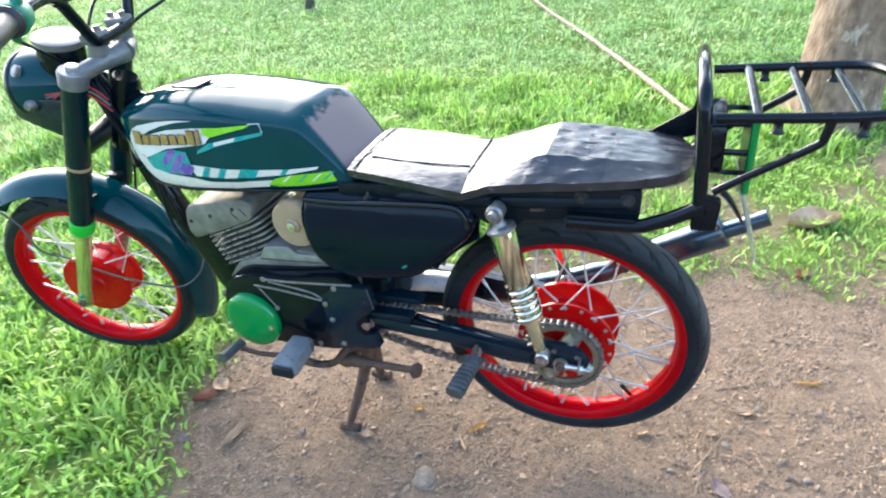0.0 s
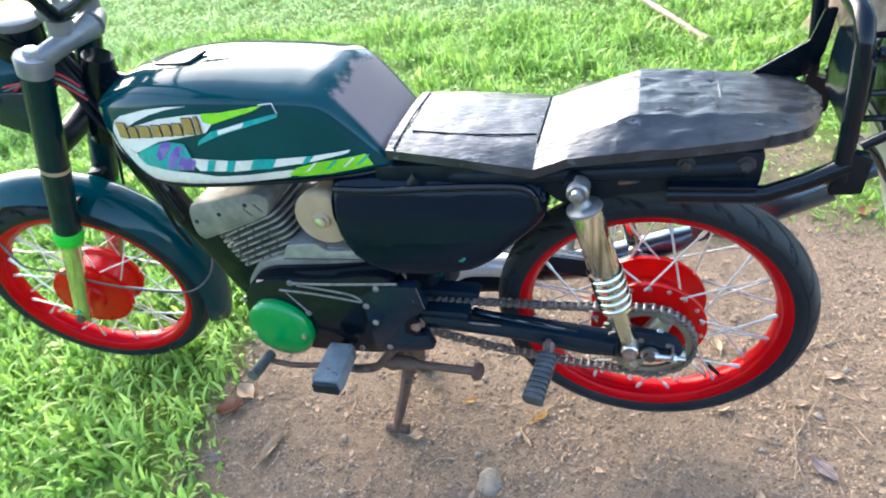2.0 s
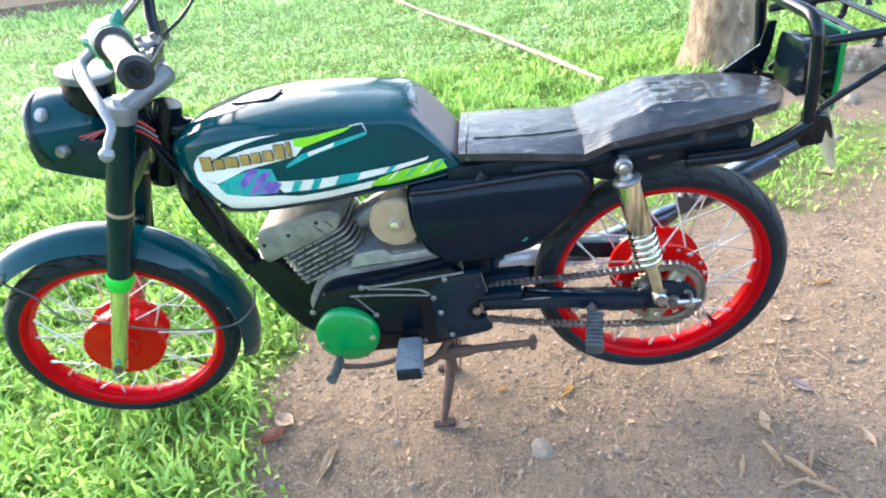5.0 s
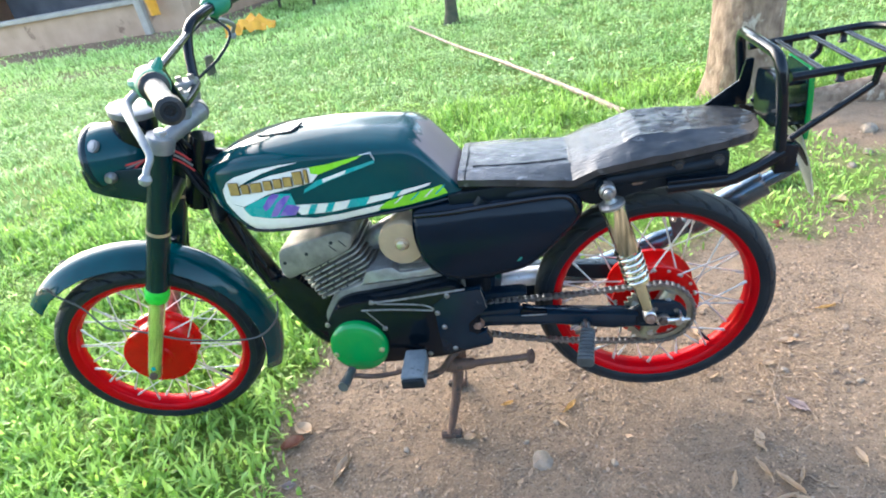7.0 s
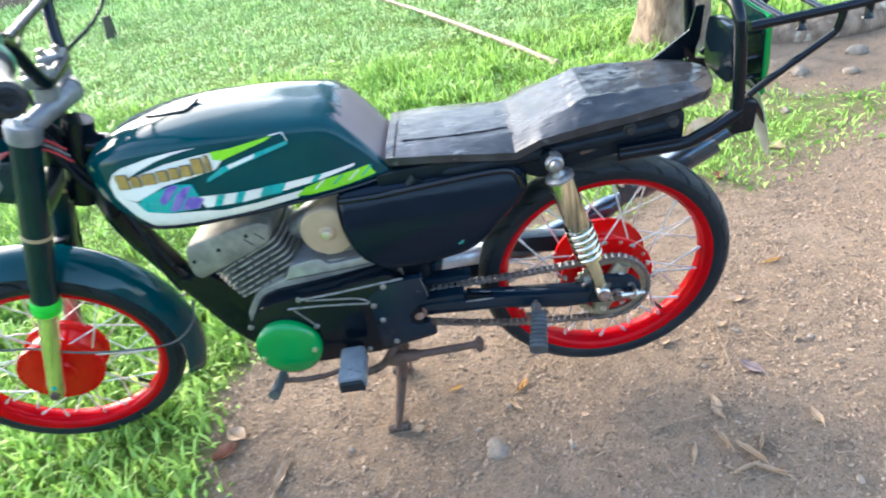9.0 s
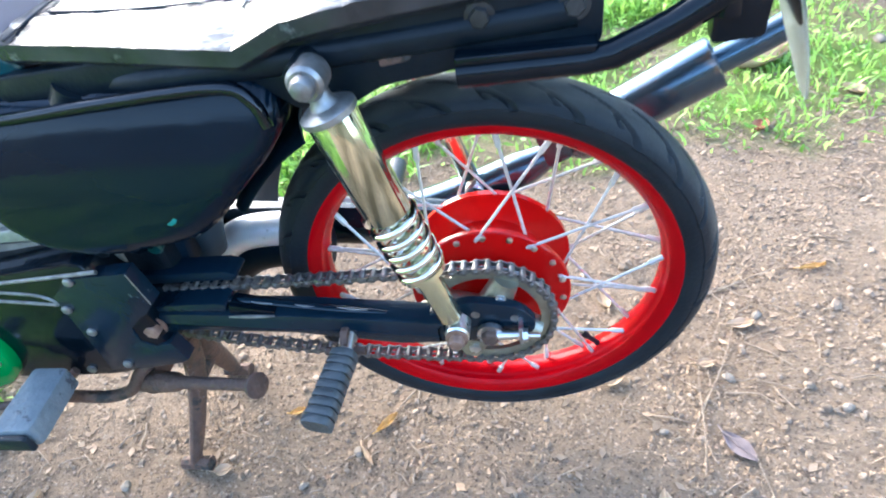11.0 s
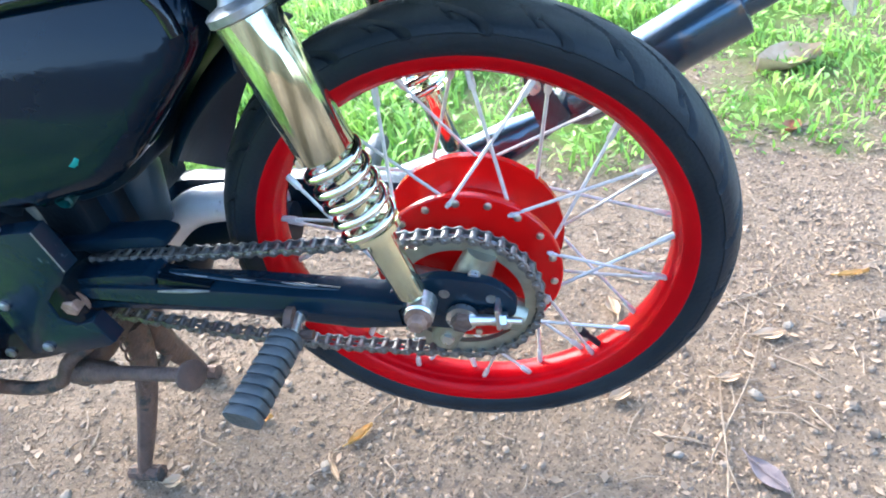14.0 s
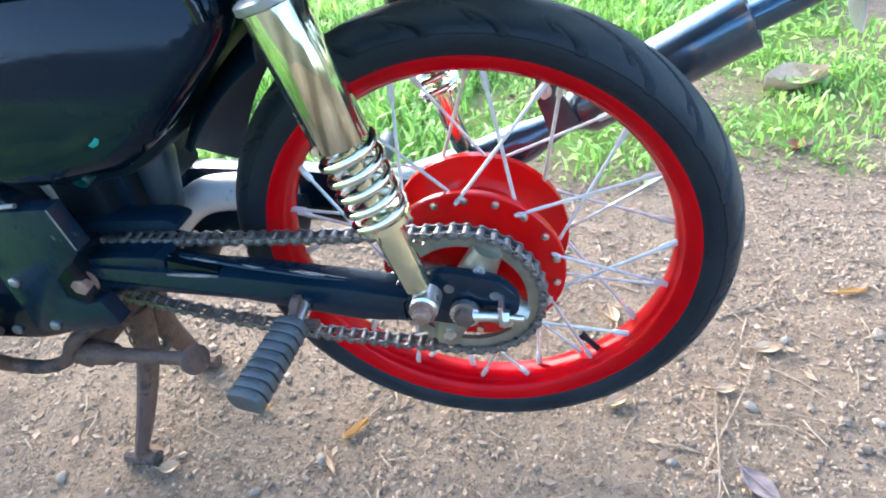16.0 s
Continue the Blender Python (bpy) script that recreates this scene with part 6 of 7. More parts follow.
# dark plugs and bars stand in for the cover's shaded holes and slots
for x, z in ((-0.788, 0.541), (-0.733, 0.558), (-0.671, 0.579)):
    part("head_hole", Shape().lathe([(0, 0.0042), (0.002, 0.0042), (0.002, 0.0026)], (x, -0.0795, z), (0, -1, 0), 10), RUBBER, head, "dark plug for a shaded hole")
for x, z in ((-0.672, 0.563), (-0.648, 0.572)):
    part("head_slot", Shape().tube([(x - 0.006, -0.0798, z + 0.010), (x + 0.008, -0.0798, z - 0.006)], 0.0013, 6), RUBBER, head, "narrow dark slot")
part("spark_plug", Shape().lathe([(0, 0.010), (0.02, 0.010), (0.022, 0.006), (0.05, 0.006), (0.05, 0.010), (0.07, 0.009)], (-0.700, 0, 0.600), (-0.38, 0, 0.92), 12), GREY_PLASTIC, head)

# carburettor, intake and top casing
carb = Shape().lathe([(0, 0.040), (-0.05, 0.043), (-0.055, 0.050), (-0.070, 0.050), (-0.074, 0.047), (-0.074, 0.016), (-0.078, 0.014), (-0.080, 0.006)], (-0.512, -0.030, 0.572), (0, 1, 0), 48)
carb_ob = part("carburettor", carb, TAN, bike, "round tan carburettor housing")
part("carburettor_boss", Shape().lathe([(0, 0.010), (-0.006, 0.009), (-0.008, 0.004)], (-0.512, -0.108, 0.572), (0, 1, 0), 16), STEEL, carb_ob)
part("float_bowl", Shape().box((-0.515, -0.03, 0.505), (0.06, 0.07, 0.05), 0.008), ALLOY, carb_ob)
part("intake_pipe", Shape().tube([(-0.51, 0, 0.575), (-0.56, 0, 0.56), (-0.61, 0, 0.53)], 0.024, 16, n=4), ALLOY_BRIGHT, carb_ob)
part("top_casing", Shape().prism(rounded([(-0.63, 0.470), (-0.61, 0.505), (-0.55, 0.512), (-0.535, 0.495), (-0.47, 0.500), (-0.42, 0.515), (-0.405, 0.480)], 0.008), 0.06, -0.092, 0.005), ALLOY_BRIGHT, bike, "bright alloy top casing")
part("clutch_cover", Shape().prism(rounded([(-0.70, 0.30), (-0.70, 0.40), (-0.62, 0.45), (-0.45, 0.46), (-0.40, 0.40), (-0.42, 0.30), (-0.60, 0.27)], 0.03), 0.09, 0.14, 0.012), ALLOY, bike)

# exhaust on the right side
ex = Shape().tube([(-0.74, 0.03, 0.50), (-0.80, 0.06, 0.43), (-0.76, 0.11, 0.33), (-0.66, 0.130, 0.262), (-0.59, 0.138, 0.218), (-0.53, 0.138, 0.226)], 0.018, 16, n=6)
exhaust = part("exhaust", ex, BLUED, bike, "blue-black expansion exhaust running up the right side")
elbow = [(-0.53, 0.095, 0.222), (-0.445, 0.070, 0.270), (-0.392, 0.055, 0.318), (-0.352, 0.055, 0.350), (-0.312, 0.055, 0.360), (-0.230, 0.062, 0.356)]
part("exhaust_elbow", Shape().tube(elbow, 0.0235, 28, n=6), BRIGHT_PIPE, exhaust, "bright chrome elbow of the exhaust")
# a separate dark tube stands in for the elbow's shaded underside
under = [(-0.410, 0.064, 0.240), (-0.372, 0.058, 0.292), (-0.335, 0.056, 0.318), (-0.290, 0.056, 0.326), (-0.225, 0.062, 0.322)]
part("elbow_underside", Shape().tube(under, 0.026, 24, n=6), HAZE_LIFTED_INNER, exhaust, "dark tube added as the elbow's shaded underside")
part("exhaust_body", Shape().tube([(-0.31, 0.136, 0.285), (-0.27, 0.138, 0.297), (-0.20, 0.138, 0.294)], [0.024, 0.030, 0.030], 28, n=5), SKY_TINTED_BLACK, exhaust, "dark fat belly of the exhaust")
# a separate bright strip stands in for sky reflected along the pipe's top
part("sky_glint_strip", Shape().tube([(-0.30, 0.132, 0.322), (-0.27, 0.132, 0.320), (-0.20, 0.132, 0.313), (-0.15, 0.132, 0.324)], [0.012, 0.014, 0.013, 0.010], 24, n=6), BRIGHT_PIPE, exhaust, "bright strip added as sky glint on the pipe")
part("exhaust_chamber", Shape().tube([(-0.21, 0.138, 0.295), (-0.15, 0.138, 0.303), (-0.10, 0.138, 0.318), (-0.03, 0.138, 0.344), (0.035, 0.138, 0.372), (0.060, 0.138, 0.385), (0.090, 0.138, 0.401)], [0.030, 0.030, 0.0285, 0.0265, 0.0245, 0.019, 0.012], 28, n=5), BLUED, exhaust, "fat blue-black chamber tapering to a neck")
part("muffler", Shape().tube([(0.088, 0.138, 0.400), (0.093, 0.138, 0.404), (0.104, 0.138, 0.412), (0.110, 0.138, 0.416), (0.262, 0.138, 0.500), (0.264, 0.138, 0.501)], [0.013, 0.018, 0.029, 0.031, 0.031, 0.027], 28), BLUED, exhaust, "dark blue-black muffler can")
part("tail_pipe", Shape().tube([(0.255, 0.138, 0.496), (0.305, 0.138, 0.521), (0.332, 0.138, 0.536)], [0.016, 0.0155, 0.016], 20), BLUED, exhaust, "narrow tail pipe")
part("muffler_lug", Shape().prism(rounded([(0.072, 0.392), (0.056, 0.440), (0.056, 0.470), (0.075, 0.472), (0.083, 0.445), (0.104, 0.408)], 0.008), 0.108, 0.114, 0.001), BLUED, exhaust, "dark muffler mounting lug")
part("lug_bolt", Shape().lathe([(0, 0.0075), (0.003, 0.0075), (0.003, 0.0045), (0.013, 0.0040)], (0.066, 0.108, 0.448), (0, -1, 0), 12), STEEL, exhaust, "bright lug bolt")
part("breather_pot", Shape().lathe([(-0.045, 0.018), (-0.040, 0.0245), (0.030, 0.0245), (0.036, 0.020)], (-0.350, 0.0, 0.420), (0.25, 0, 1), 32), BLUE_GREY, bike, "dull blue-grey cylindrical breather pot")
part("drain_tube", Shape().lathe([(0, 0.008), (-0.05, 0.008), (-0.052, 0.0062), (-0.044, 0.0055)], (-0.329, -0.068, 0.489), (-0.1, 1, 0.15), 20), DRAIN_GREEN, bike, "short green-rimmed drain tube")

# centre stand
stand = Shape()
for side in (-1, 1):
    stand.tube([(-0.455, side * 0.018, 0.235), (-0.468, side * 0.022, 0.165), (-0.486, side * 0.055, 0.085), (-0.504, side * 0.086, 0.022), (-0.508, side * 0.089, 0.006)], [0.021, 0.019, 0.016, 0.012, 0.011], 12, n=4, flat=0.75)
    stand.tube([(-0.53, side * 0.092, 0.006), (-0.48, side * 0.092, 0.007)], [0.010, 0.012], 8)
stand.tube([(-0.476, -0.035, 0.130), (-0.476, 0.035, 0.130)], 0.009, 10)
centre_stand = part("centre_stand", stand, RUST, bike, "rusty two-legged centre stand")
part("stand_pivot", Shape().tube([(-0.462, -0.112, 0.238), (-0.462, 0.10, 0.238)], 0.015, 14), RUST, centre_stand)
part("stand_lever", Shape().tube([(-0.478, -0.098, 0.234), (-0.452, -0.104, 0.240), (-0.415, -0.112, 0.249), (-0.405, -0.114, 0.251), (-0.283, -0.141, 0.282)], [0.015, 0.015, 0.013, 0.0085, 0.0075], 12), RUST, centre_stand, "rusty foot lever of the stand")
part("lever_foot", Shape().lathe([(-0.003, 0.014), (-0.002, 0.016), (0.002, 0.016), (0.003, 0.014)], (-0.279, -0.142, 0.283), (0.9, -0.35, 0.25), 16), RUST, centre_stand)
part("stand_spring", Shape().tube([Vector((-0.43 - 0.02 * t, -0.06 + 0.005 * math.cos(50 * t), 0.28 - 0.14 * t + 0.005 * math.sin(50 * t))) for t in np.linspace(0, 1, 120)], 0.0015, 6), RUST, centre_stand)


def foot_peg(name, a, b, wide, thick, ribs, mat, label):
    """A ribbed rubber peg on a steel pin."""
    a, b = Vector(a), Vector(b)
    d = (b - a)
    s = Shape()
    n = d.normalized()
    u = n.cross(Vector((0, 0, 1))).normalized()
    w = u.cross(n)
    rings = []
    for rib in range(ribs):
        for f, g in ((0.0, 0.80), (0.16, 0.80), (0.20, 0.97), (0.28, 1.0), (0.90, 1.0), (0.98, 0.97)):
            t = (rib + f) / ribs
            rings.append([a + d * t + u * wide * g * math.copysign(abs(math.cos(q)) ** 0.6, math.cos(q)) * (1.0 + 0.12 * t) + w * thick * g * math.copysign(abs(math.sin(q)) ** 0.6, math.sin(q)) for q in (2 * math.pi * j / 20 for j in range(20))])
    s.rings(rings)
    ob = part(name, s, mat, bike, label, angle=28)
    return ob


rp = foot_peg("passenger_peg", (-0.154, -0.138, 0.338), (-0.168, -0.225, 0.327), 0.0150, 0.0125, 9, RUBBER_GREY, "ribbed grey rubber passenger foot peg")
part("peg_bracket", Shape().tube([(-0.157, -0.100, 0.338), (-0.157, -0.135, 0.332), (-0.159, -0.150, 0.331)], [0.011, 0.009, 0.008], 10), STEEL, rp)
part("peg_bracket", Shape().lathe([(-0.004, 0.016), (0.004, 0.016)], (-0.157, -0.118, 0.336), (1, 0, 0), 14), RUST, rp)
part("peg_pin", Shape().tube([(-0.180, -0.130, 0.330), (-0.135, -0.130, 0.330)], 0.0045, 8), RUST, rp)
part("passenger_peg", Shape().tube([(-0.158, 0.10, 0.335), (-0.16, 0.235, 0.330)], 0.014, 12), RUBBER_GREY, bike)
fp = part("rider_peg", Shape().prism(rounded([(-0.548, -0.150), (-0.500, -0.150), (-0.494, -0.236), (-0.546, -0.240)], 0.008), 0.305, 0.333, 0.005, axis="z"), PEG_GREY, bike, "flat grey rubber rider foot peg")
part("peg_tip_plate", Shape().prism(rounded([(-0.545, 0.306), (-0.495, 0.306), (-0.497, 0.328), (-0.543, 0.328)], 0.004), -0.240, -0.246, 0.002), RUBBER, fp)
part("peg_bar", Shape().tube([(-0.525, -0.19, 0.305), (-0.548, -0.150, 0.272), (-0.556, -0.125, 0.236), (-0.525, -0.115, 0.222), (-0.490, -0.11, 0.232), (-0.462, -0.105, 0.264), (-0.44, -0.06, 0.268), (-0.44, 0.06, 0.268), (-0.5, 0.12, 0.26), (-0.53, 0.17, 0.305)], 0.0085, 12, n=5), RUST, fp)
part("rider_peg", Shape().prism(rounded([(-0.548, 0.150), (-0.500, 0.150), (-0.492, 0.255), (-0.548, 0.258)], 0.008), 0.305, 0.333, 0.005, axis="z"), RUBBER_GREY, bike)
gear = part("gear_lever", Shape().tube([(-0.515, -0.135, 0.305), (-0.56, -0.160, 0.284), (-0.62, -0.172, 0.282), (-0.672, -0.176, 0.292)], 0.0055, 10, n=6), RUST, bike, "thin bent gear lever with a rubber toe")
part("gear_toe", Shape().tube([(-0.676, -0.165, 0.298), (-0.680, -0.226, 0.304)], [0.010, 0.0115], 12), RUBBER_GREY, gear)
part("brake_pedal", Shape().tube([(-0.48, 0.14, 0.27), (-0.56, 0.17, 0.26), (-0.66, 0.185, 0.29)], 0.006, 10, n=5), RUST, bike)

# fork


def fork_at(z, y):
    return Vector((FRONT.x + (z - FRONT.z) * FD.x / FD.z, y, z))


for side in (-1, 1):
    y = side * 0.086
    up = Shape().tube([fork_at(0.512, y), fork_at(0.53, y), fork_at(0.845, y)], [0.0245, 0.0255, 0.0245], 28)
    leg = part("fork_tube", up, DARK_GREEN, bike, "dark green-black fork shroud with a cream band", STEER)
    # the far leg's darker steel paints in the shade behind the wheel
    part("fork_slider", Shape().tube([fork_at(0.262, y), fork_at(0.275, y), fork_at(0.33, y), fork_at(0.515, y)], [0.014, 0.0185, 0.0185, 0.0185], 24), CHROME_WARM if side < 0 else DULL_STEEL, leg, "chrome lower fork leg" if side < 0 else "lower fork leg in duller steel for its shade")
    part("dust_seal", Shape().tube([fork_at(0.490, y), fork_at(0.494, y), fork_at(0.520, y), fork_at(0.524, y)], [0.023, 0.0265, 0.027, 0.0245], 24), GREEN_NEON, leg, "bright green dust seal")
    part("seal_ridge", Shape().tube([fork_at(0.505, y), fork_at(0.509, y)], 0.0280, 24), GREEN_NEON, leg)
    part("shroud_band", Shape().tube([fork_at(0.662, y), fork_at(0.669, y)], 0.0258, 24), TAN, leg, "thin cream band")
    part("axle_tag", Shape().lathe([(0, 0.006), (side * 0.003, 0.006)], fork_at(0.300, y + side * 0.0175), (0, 1, 0), 4), TEAL_DECAL, leg, "turquoise sticker")
    part("axle_end", Shape().bolt(fork_at(0.276, y + side * 0.006), (0, side, 0), 0.011, 0.016), RUST, leg)
lower = Shape().tube([fork_at(0.70, -0.086), fork_at(0.695, 0), fork_at(0.70, 0.086)], 0.022, 14, n=3)
part("lower_clamp", lower, BLACK_SATIN, bike, at=STEER)
yoke = Shape()
for side in (-1, 1):
    y = side * 0.086
    yoke.lathe([(-0.030, 0.027), (-0.004, 0.0285), (0.002, 0.026), (0.003, 0.015)], fork_at(0.868, y), FD, 24)
    yoke.tube([fork_at(0.855, y), (-0.925, side * 0.055, 0.870), (-0.905, 0, 0.872)], [0.018, 0.017, 0.022], 12, n=4)
    yoke.tube([(-0.93, side * 0.045, 0.865), (-0.918, side * 0.045, 0.905)], [0.021, 0.019], 14)
    yoke.box((-0.920, side * 0.045, 0.918), (0.044, 0.034, 0.022), 0.006)
top_yoke = part("top_yoke", yoke, GREY_PLASTIC, bike, "silver-grey cast top yoke with bar clamps", STEER)
for side in (-1, 1):
    y = side * 0.086
    part("fork_cap", Shape().lathe([(0, 0.013), (0.010, 0.013), (0.012, 0.009)], fork_at(0.870, y), FD, 6), STEEL, top_yoke)
    for dx in (-0.012, 0.014):
        part("clamp_bolt", Shape().lathe([(0, 0.0065), (0.010, 0.0065), (0.011, 0.004)], (-0.920 + dx, side * 0.045, 0.928), (0, 0, 1), 10), DULL_STEEL, top_yoke)

# handlebar with brace, turned with the fork
half = [(-0.905, 0.045, 0.912), (-0.908, 0.066, 0.922), (-0.906, 0.092, 0.968), (-0.899, 0.122, 1.006), (-0.884, 0.175, 1.021), (-0.852, 0.290, 1.021), (-0.791, 0.428, 1.021)]
bar = Shape().tube([(x, -y, z) for x, y, z in reversed(half)] + half, 0.0108, 16, n=5)
handlebar = part("handlebar", bar, BLACK, bike, "gloss black handlebar with a crossbrace", STEER)
part("crossbrace", Shape().tube([(-0.900, -0.128, 1.002), (-0.900, 0.128, 1.002)], 0.0075, 12), BLACK, handlebar)
lever_line = [STEER.inverted() @ Vector(q) for q in ((-0.842, -0.238, 0.986), (-0.862, -0.262, 0.968), (-0.832, -0.308, 0.948), (-0.806, -0.340, 0.930), (-0.791, -0.360, 0.909), (-0.797, -0.372, 0.893), (-0.801, -0.376, 0.883))]
for side in (-1, 1):
    a, b = Vector((-0.852, side * 0.291, 1.021)), Vector((-0.789, side * 0.432, 1.021))
    grip = Shape().tube([a, a.lerp(b, 0.03), a.lerp(b, 0.06), a.lerp(b, 0.10), a.lerp(b, 0.84), a.lerp(b, 0.87), a.lerp(b, 0.98), b], [0.017, 0.0235, 0.0235, 0.0165, 0.016, 0.0205, 0.0205, 0.016], 24)
    gr = part("grip", grip, GRIP, handlebar, "shiny worn black rubber handlebar grip")
    d = (b - a).normalized()
    part("grip_end", Shape().lathe([(0, 0.0150), (0.003, 0.0145), (0.003, 0.009), (0.001, 0.007), (0.001, 0.003), (0.003, 0.002)], b - d * 0.001, d, 20), RUBBER, gr)
    hs = Shape().tube([a.lerp(b, -0.34), a.lerp(b, -0.28), a.lerp(b, -0.04), a.lerp(b, 0.01)], [0.018, 0.025, 0.027, 0.024], 22)
    housing = part("switch_housing", hs, GREEN_PLASTIC, handlebar, "green plastic switch housing")
    hook = a.lerp(b, -0.12)
    for k, (dx, dz) in enumerate(((-0.026, 0.004), (-0.014, -0.026), (0.016, 0.022))):
        part("housing_tab", Shape().tube([hook + Vector((dx * 0.7, 0, dz * 0.7)), hook + Vector((dx * 1.25, 0.006, dz * 1.2)), hook + Vector((dx * 1.45, 0.012, dz * 1.5))], [0.010, 0.008, 0.004], 8), GREEN_PLASTIC, housing)
    pts = [Vector((q.x, -side * q.y, q.z)) for q in lever_line]
    lever = Shape().tube(pts, [0.009, 0.0105, 0.0078, 0.0068, 0.0062, 0.006, 0.0056], 14, n=5, flat=0.7)
    lever.lathe([(-0.0095, 0.003), (-0.0065, 0.0075), (0, 0.0100), (0.0065, 0.0075), (0.0095, 0.003)], pts[-1] + (pts[-1] - pts[-2]).normalized() * 0.004, pts[-1] - pts[-2], 16)
    part("clutch_lever" if side < 0 else "brake_lever", lever, LEVER, handlebar, "bright alloy hand lever with a ball end")
    part("lever_perch", Shape().tube([(-0.872, side * 0.235, 1.021), (-0.892, side * 0.262, 1.008)], [0.014, 0.010], 12), LEVER, handlebar)
part("clutch_cable", Shape().tube([(-0.885, -0.235, 0.968), (-0.955, -0.15, 0.93), (-1.00, -0.05, 0.86), (-0.96, 0.0, 0.74), (-0.90, -0.03, 0.64), (-0.85, -0.05, 0.52)], 0.0035, 8, n=8), BLACK_SATIN, bike)
part("brake_cable", Shape().tube([(-0.935, 0.262, 1.022), (-0.890, 0.235, 0.985), (-0.905, 0.175, 0.945), (-0.960, 0.10, 0.90), (-1.03, 0.10, 0.80), (-1.10, 0.11, 0.60), (-1.16, 0.10, 0.42)], 0.0035, 8, n=8), BLACK_SATIN, bike)
part("throttle_cable", Shape().tube([(-0.925, 0.250, 1.035), (-0.945, 0.14, 1.00), (-0.955, 0.03, 0.965), (-0.95, -0.03, 0.86), (-0.90, 0.0, 0.74)], 0.003, 8, n=8), BLACK_SATIN, bike)
part("engine_cable", Shape().tube([(-0.90, -0.03, 0.66), (-0.875, -0.05, 0.60), (-0.872, -0.055, 0.52), (-0.86, -0.05, 0.46)], 0.004, 8, n=6), BLACK_SATIN, bike)
for k, mat in enumerate((RED_WIRE, GREY_PLASTIC, RED_WIRE)):
    part("loose_wire", Shape().tube([(-1.06 + 0.01 * k, -0.085, 0.810 - 0.006 * k), (-1.00, -0.075, 0.815), (-0.955, -0.06, 0.822 - 0.01 * k), (-0.93, -0.045, 0.79 - 0.012 * k)], 0.0022, 6, n=6), mat, bike)

horn = part("horn", Shape().lathe([(-0.02, 0.014), (-0.012, 0.030), (0.0, 0.038), (0.008, 0.038), (0.012, 0.030)], (-0.925, -0.025, 0.672), (-0.75, -0.6, 0.1), 28), BLACK_SATIN, bike, "round black horn below the steering head")
for k in range(5):
    part("wiring", Shape().tube([(-0.985 + 0.006 * k, -0.05 + 0.012 * k, 0.835), (-0.955, -0.045 + 0.010 * k, 0.79), (-0.935 + 0.005 * k, -0.04 + 0.014 * k, 0.72), (-0.905, -0.03 + 0.01 * k, 0.68 - 0.012 * k), (-0.87, -0.02, 0.70)], 0.0065 - 0.0006 * k, 8, n=6), BLACK_SATIN, bike)

# headlight and speedometer
HC, HA = (-1.124, -0.030, 0.815), (0.985, 0.06, 0.02)
hl = Shape().lathe([(-0.008, 0.070), (0.0, 0.0745), (0.010, 0.0755), (0.035, 0.0720), (0.065, 0.0630), (0.092, 0.0480), (0.110, 0.030), (0.116, 0.006)], HC, HA, 48)
headlight = part("headlight", hl, TEAL, bike, "dark teal headlight bucket")
part("headlight_lens", Shape().lathe([(-0.014, 0.004), (-0.013, 0.026), (-0.010, 0.050), (-0.006, 0.070)], HC, HA, 40), GLASS, headlight, "clear headlamp glass")
part("headlight_ring", Shape().lathe([(-0.010, 0.068), (-0.012, 0.073), (-0.004, 0.0770), (0.004, 0.0770), (0.006, 0.0755)], HC, HA, 48), DARK_GREEN, headlight, "narrow dark rim")
for side in (-1, 1):
    ear = Shape().prism(rounded([(-1.146, 0.818), (-1.148, 0.768), (-1.12, 0.754), (-1.085, 0.742), (-1.03, 0.724), (-0.985, 0.72), (-0.975, 0.79), (-1.0, 0.803), (-1.08, 0.806)], 0.010), side * 0.088, side * 0.094, 0.002)
    e = part("headlight_ear", ear, DARK_GREEN, headlight, "dull dark headlight bracket")
    part("ear_bolt", Shape().lathe([(0, 0.012), (0.008, 0.012), (0.013, 0.009), (0.016, 0.008)], (-1.082, side * 0.094, 0.794), (0, side, 0), 14), DULL_STEEL, e)
key = part("key_switch", Shape().lathe([(0, 0.0125), (0.007, 0.0125), (0.007, 0.0095), (0.008, 0.0095)], (-1.095, -0.086, 0.859), (-0.12, -0.80, 0.58), 20), GREY_PLASTIC, headlight, "round silver key switch")
part("key_slot", Shape().lathe([(0.0078, 0.0085), (0.0088, 0.0080), (0.0089, 0.001)], (-1.095, -0.086, 0.859), (-0.12, -0.80, 0.58), 16), DULL_STEEL, key)
sp_axis, SC = Vector((0.28, -0.05, 0.954)), (-1.034, -0.024, 0.871)
speedo = part("speedometer", Shape().lathe([(-0.050, 0.030), (-0.038, 0.042), (0.032, 0.0455), (0.036, 0.044)], SC, sp_axis, 40), BLACK, bike, "round black speedometer with a silver ring")
part("speedometer_ring", Shape().lathe([(0.030, 0.0462), (0.036, 0.0480), (0.043, 0.0475), (0.046, 0.041)], SC, sp_axis, 40), GREY_PLASTIC, speedo, "silver bezel")
part("dial", Shape().lathe([(0.0415, 0.043), (0.042, 0.003)], SC, sp_axis, 32), DIAL, speedo, "pale dial")

# front mudguard with a wire wrapped round it
guard = Shape()
rings = []
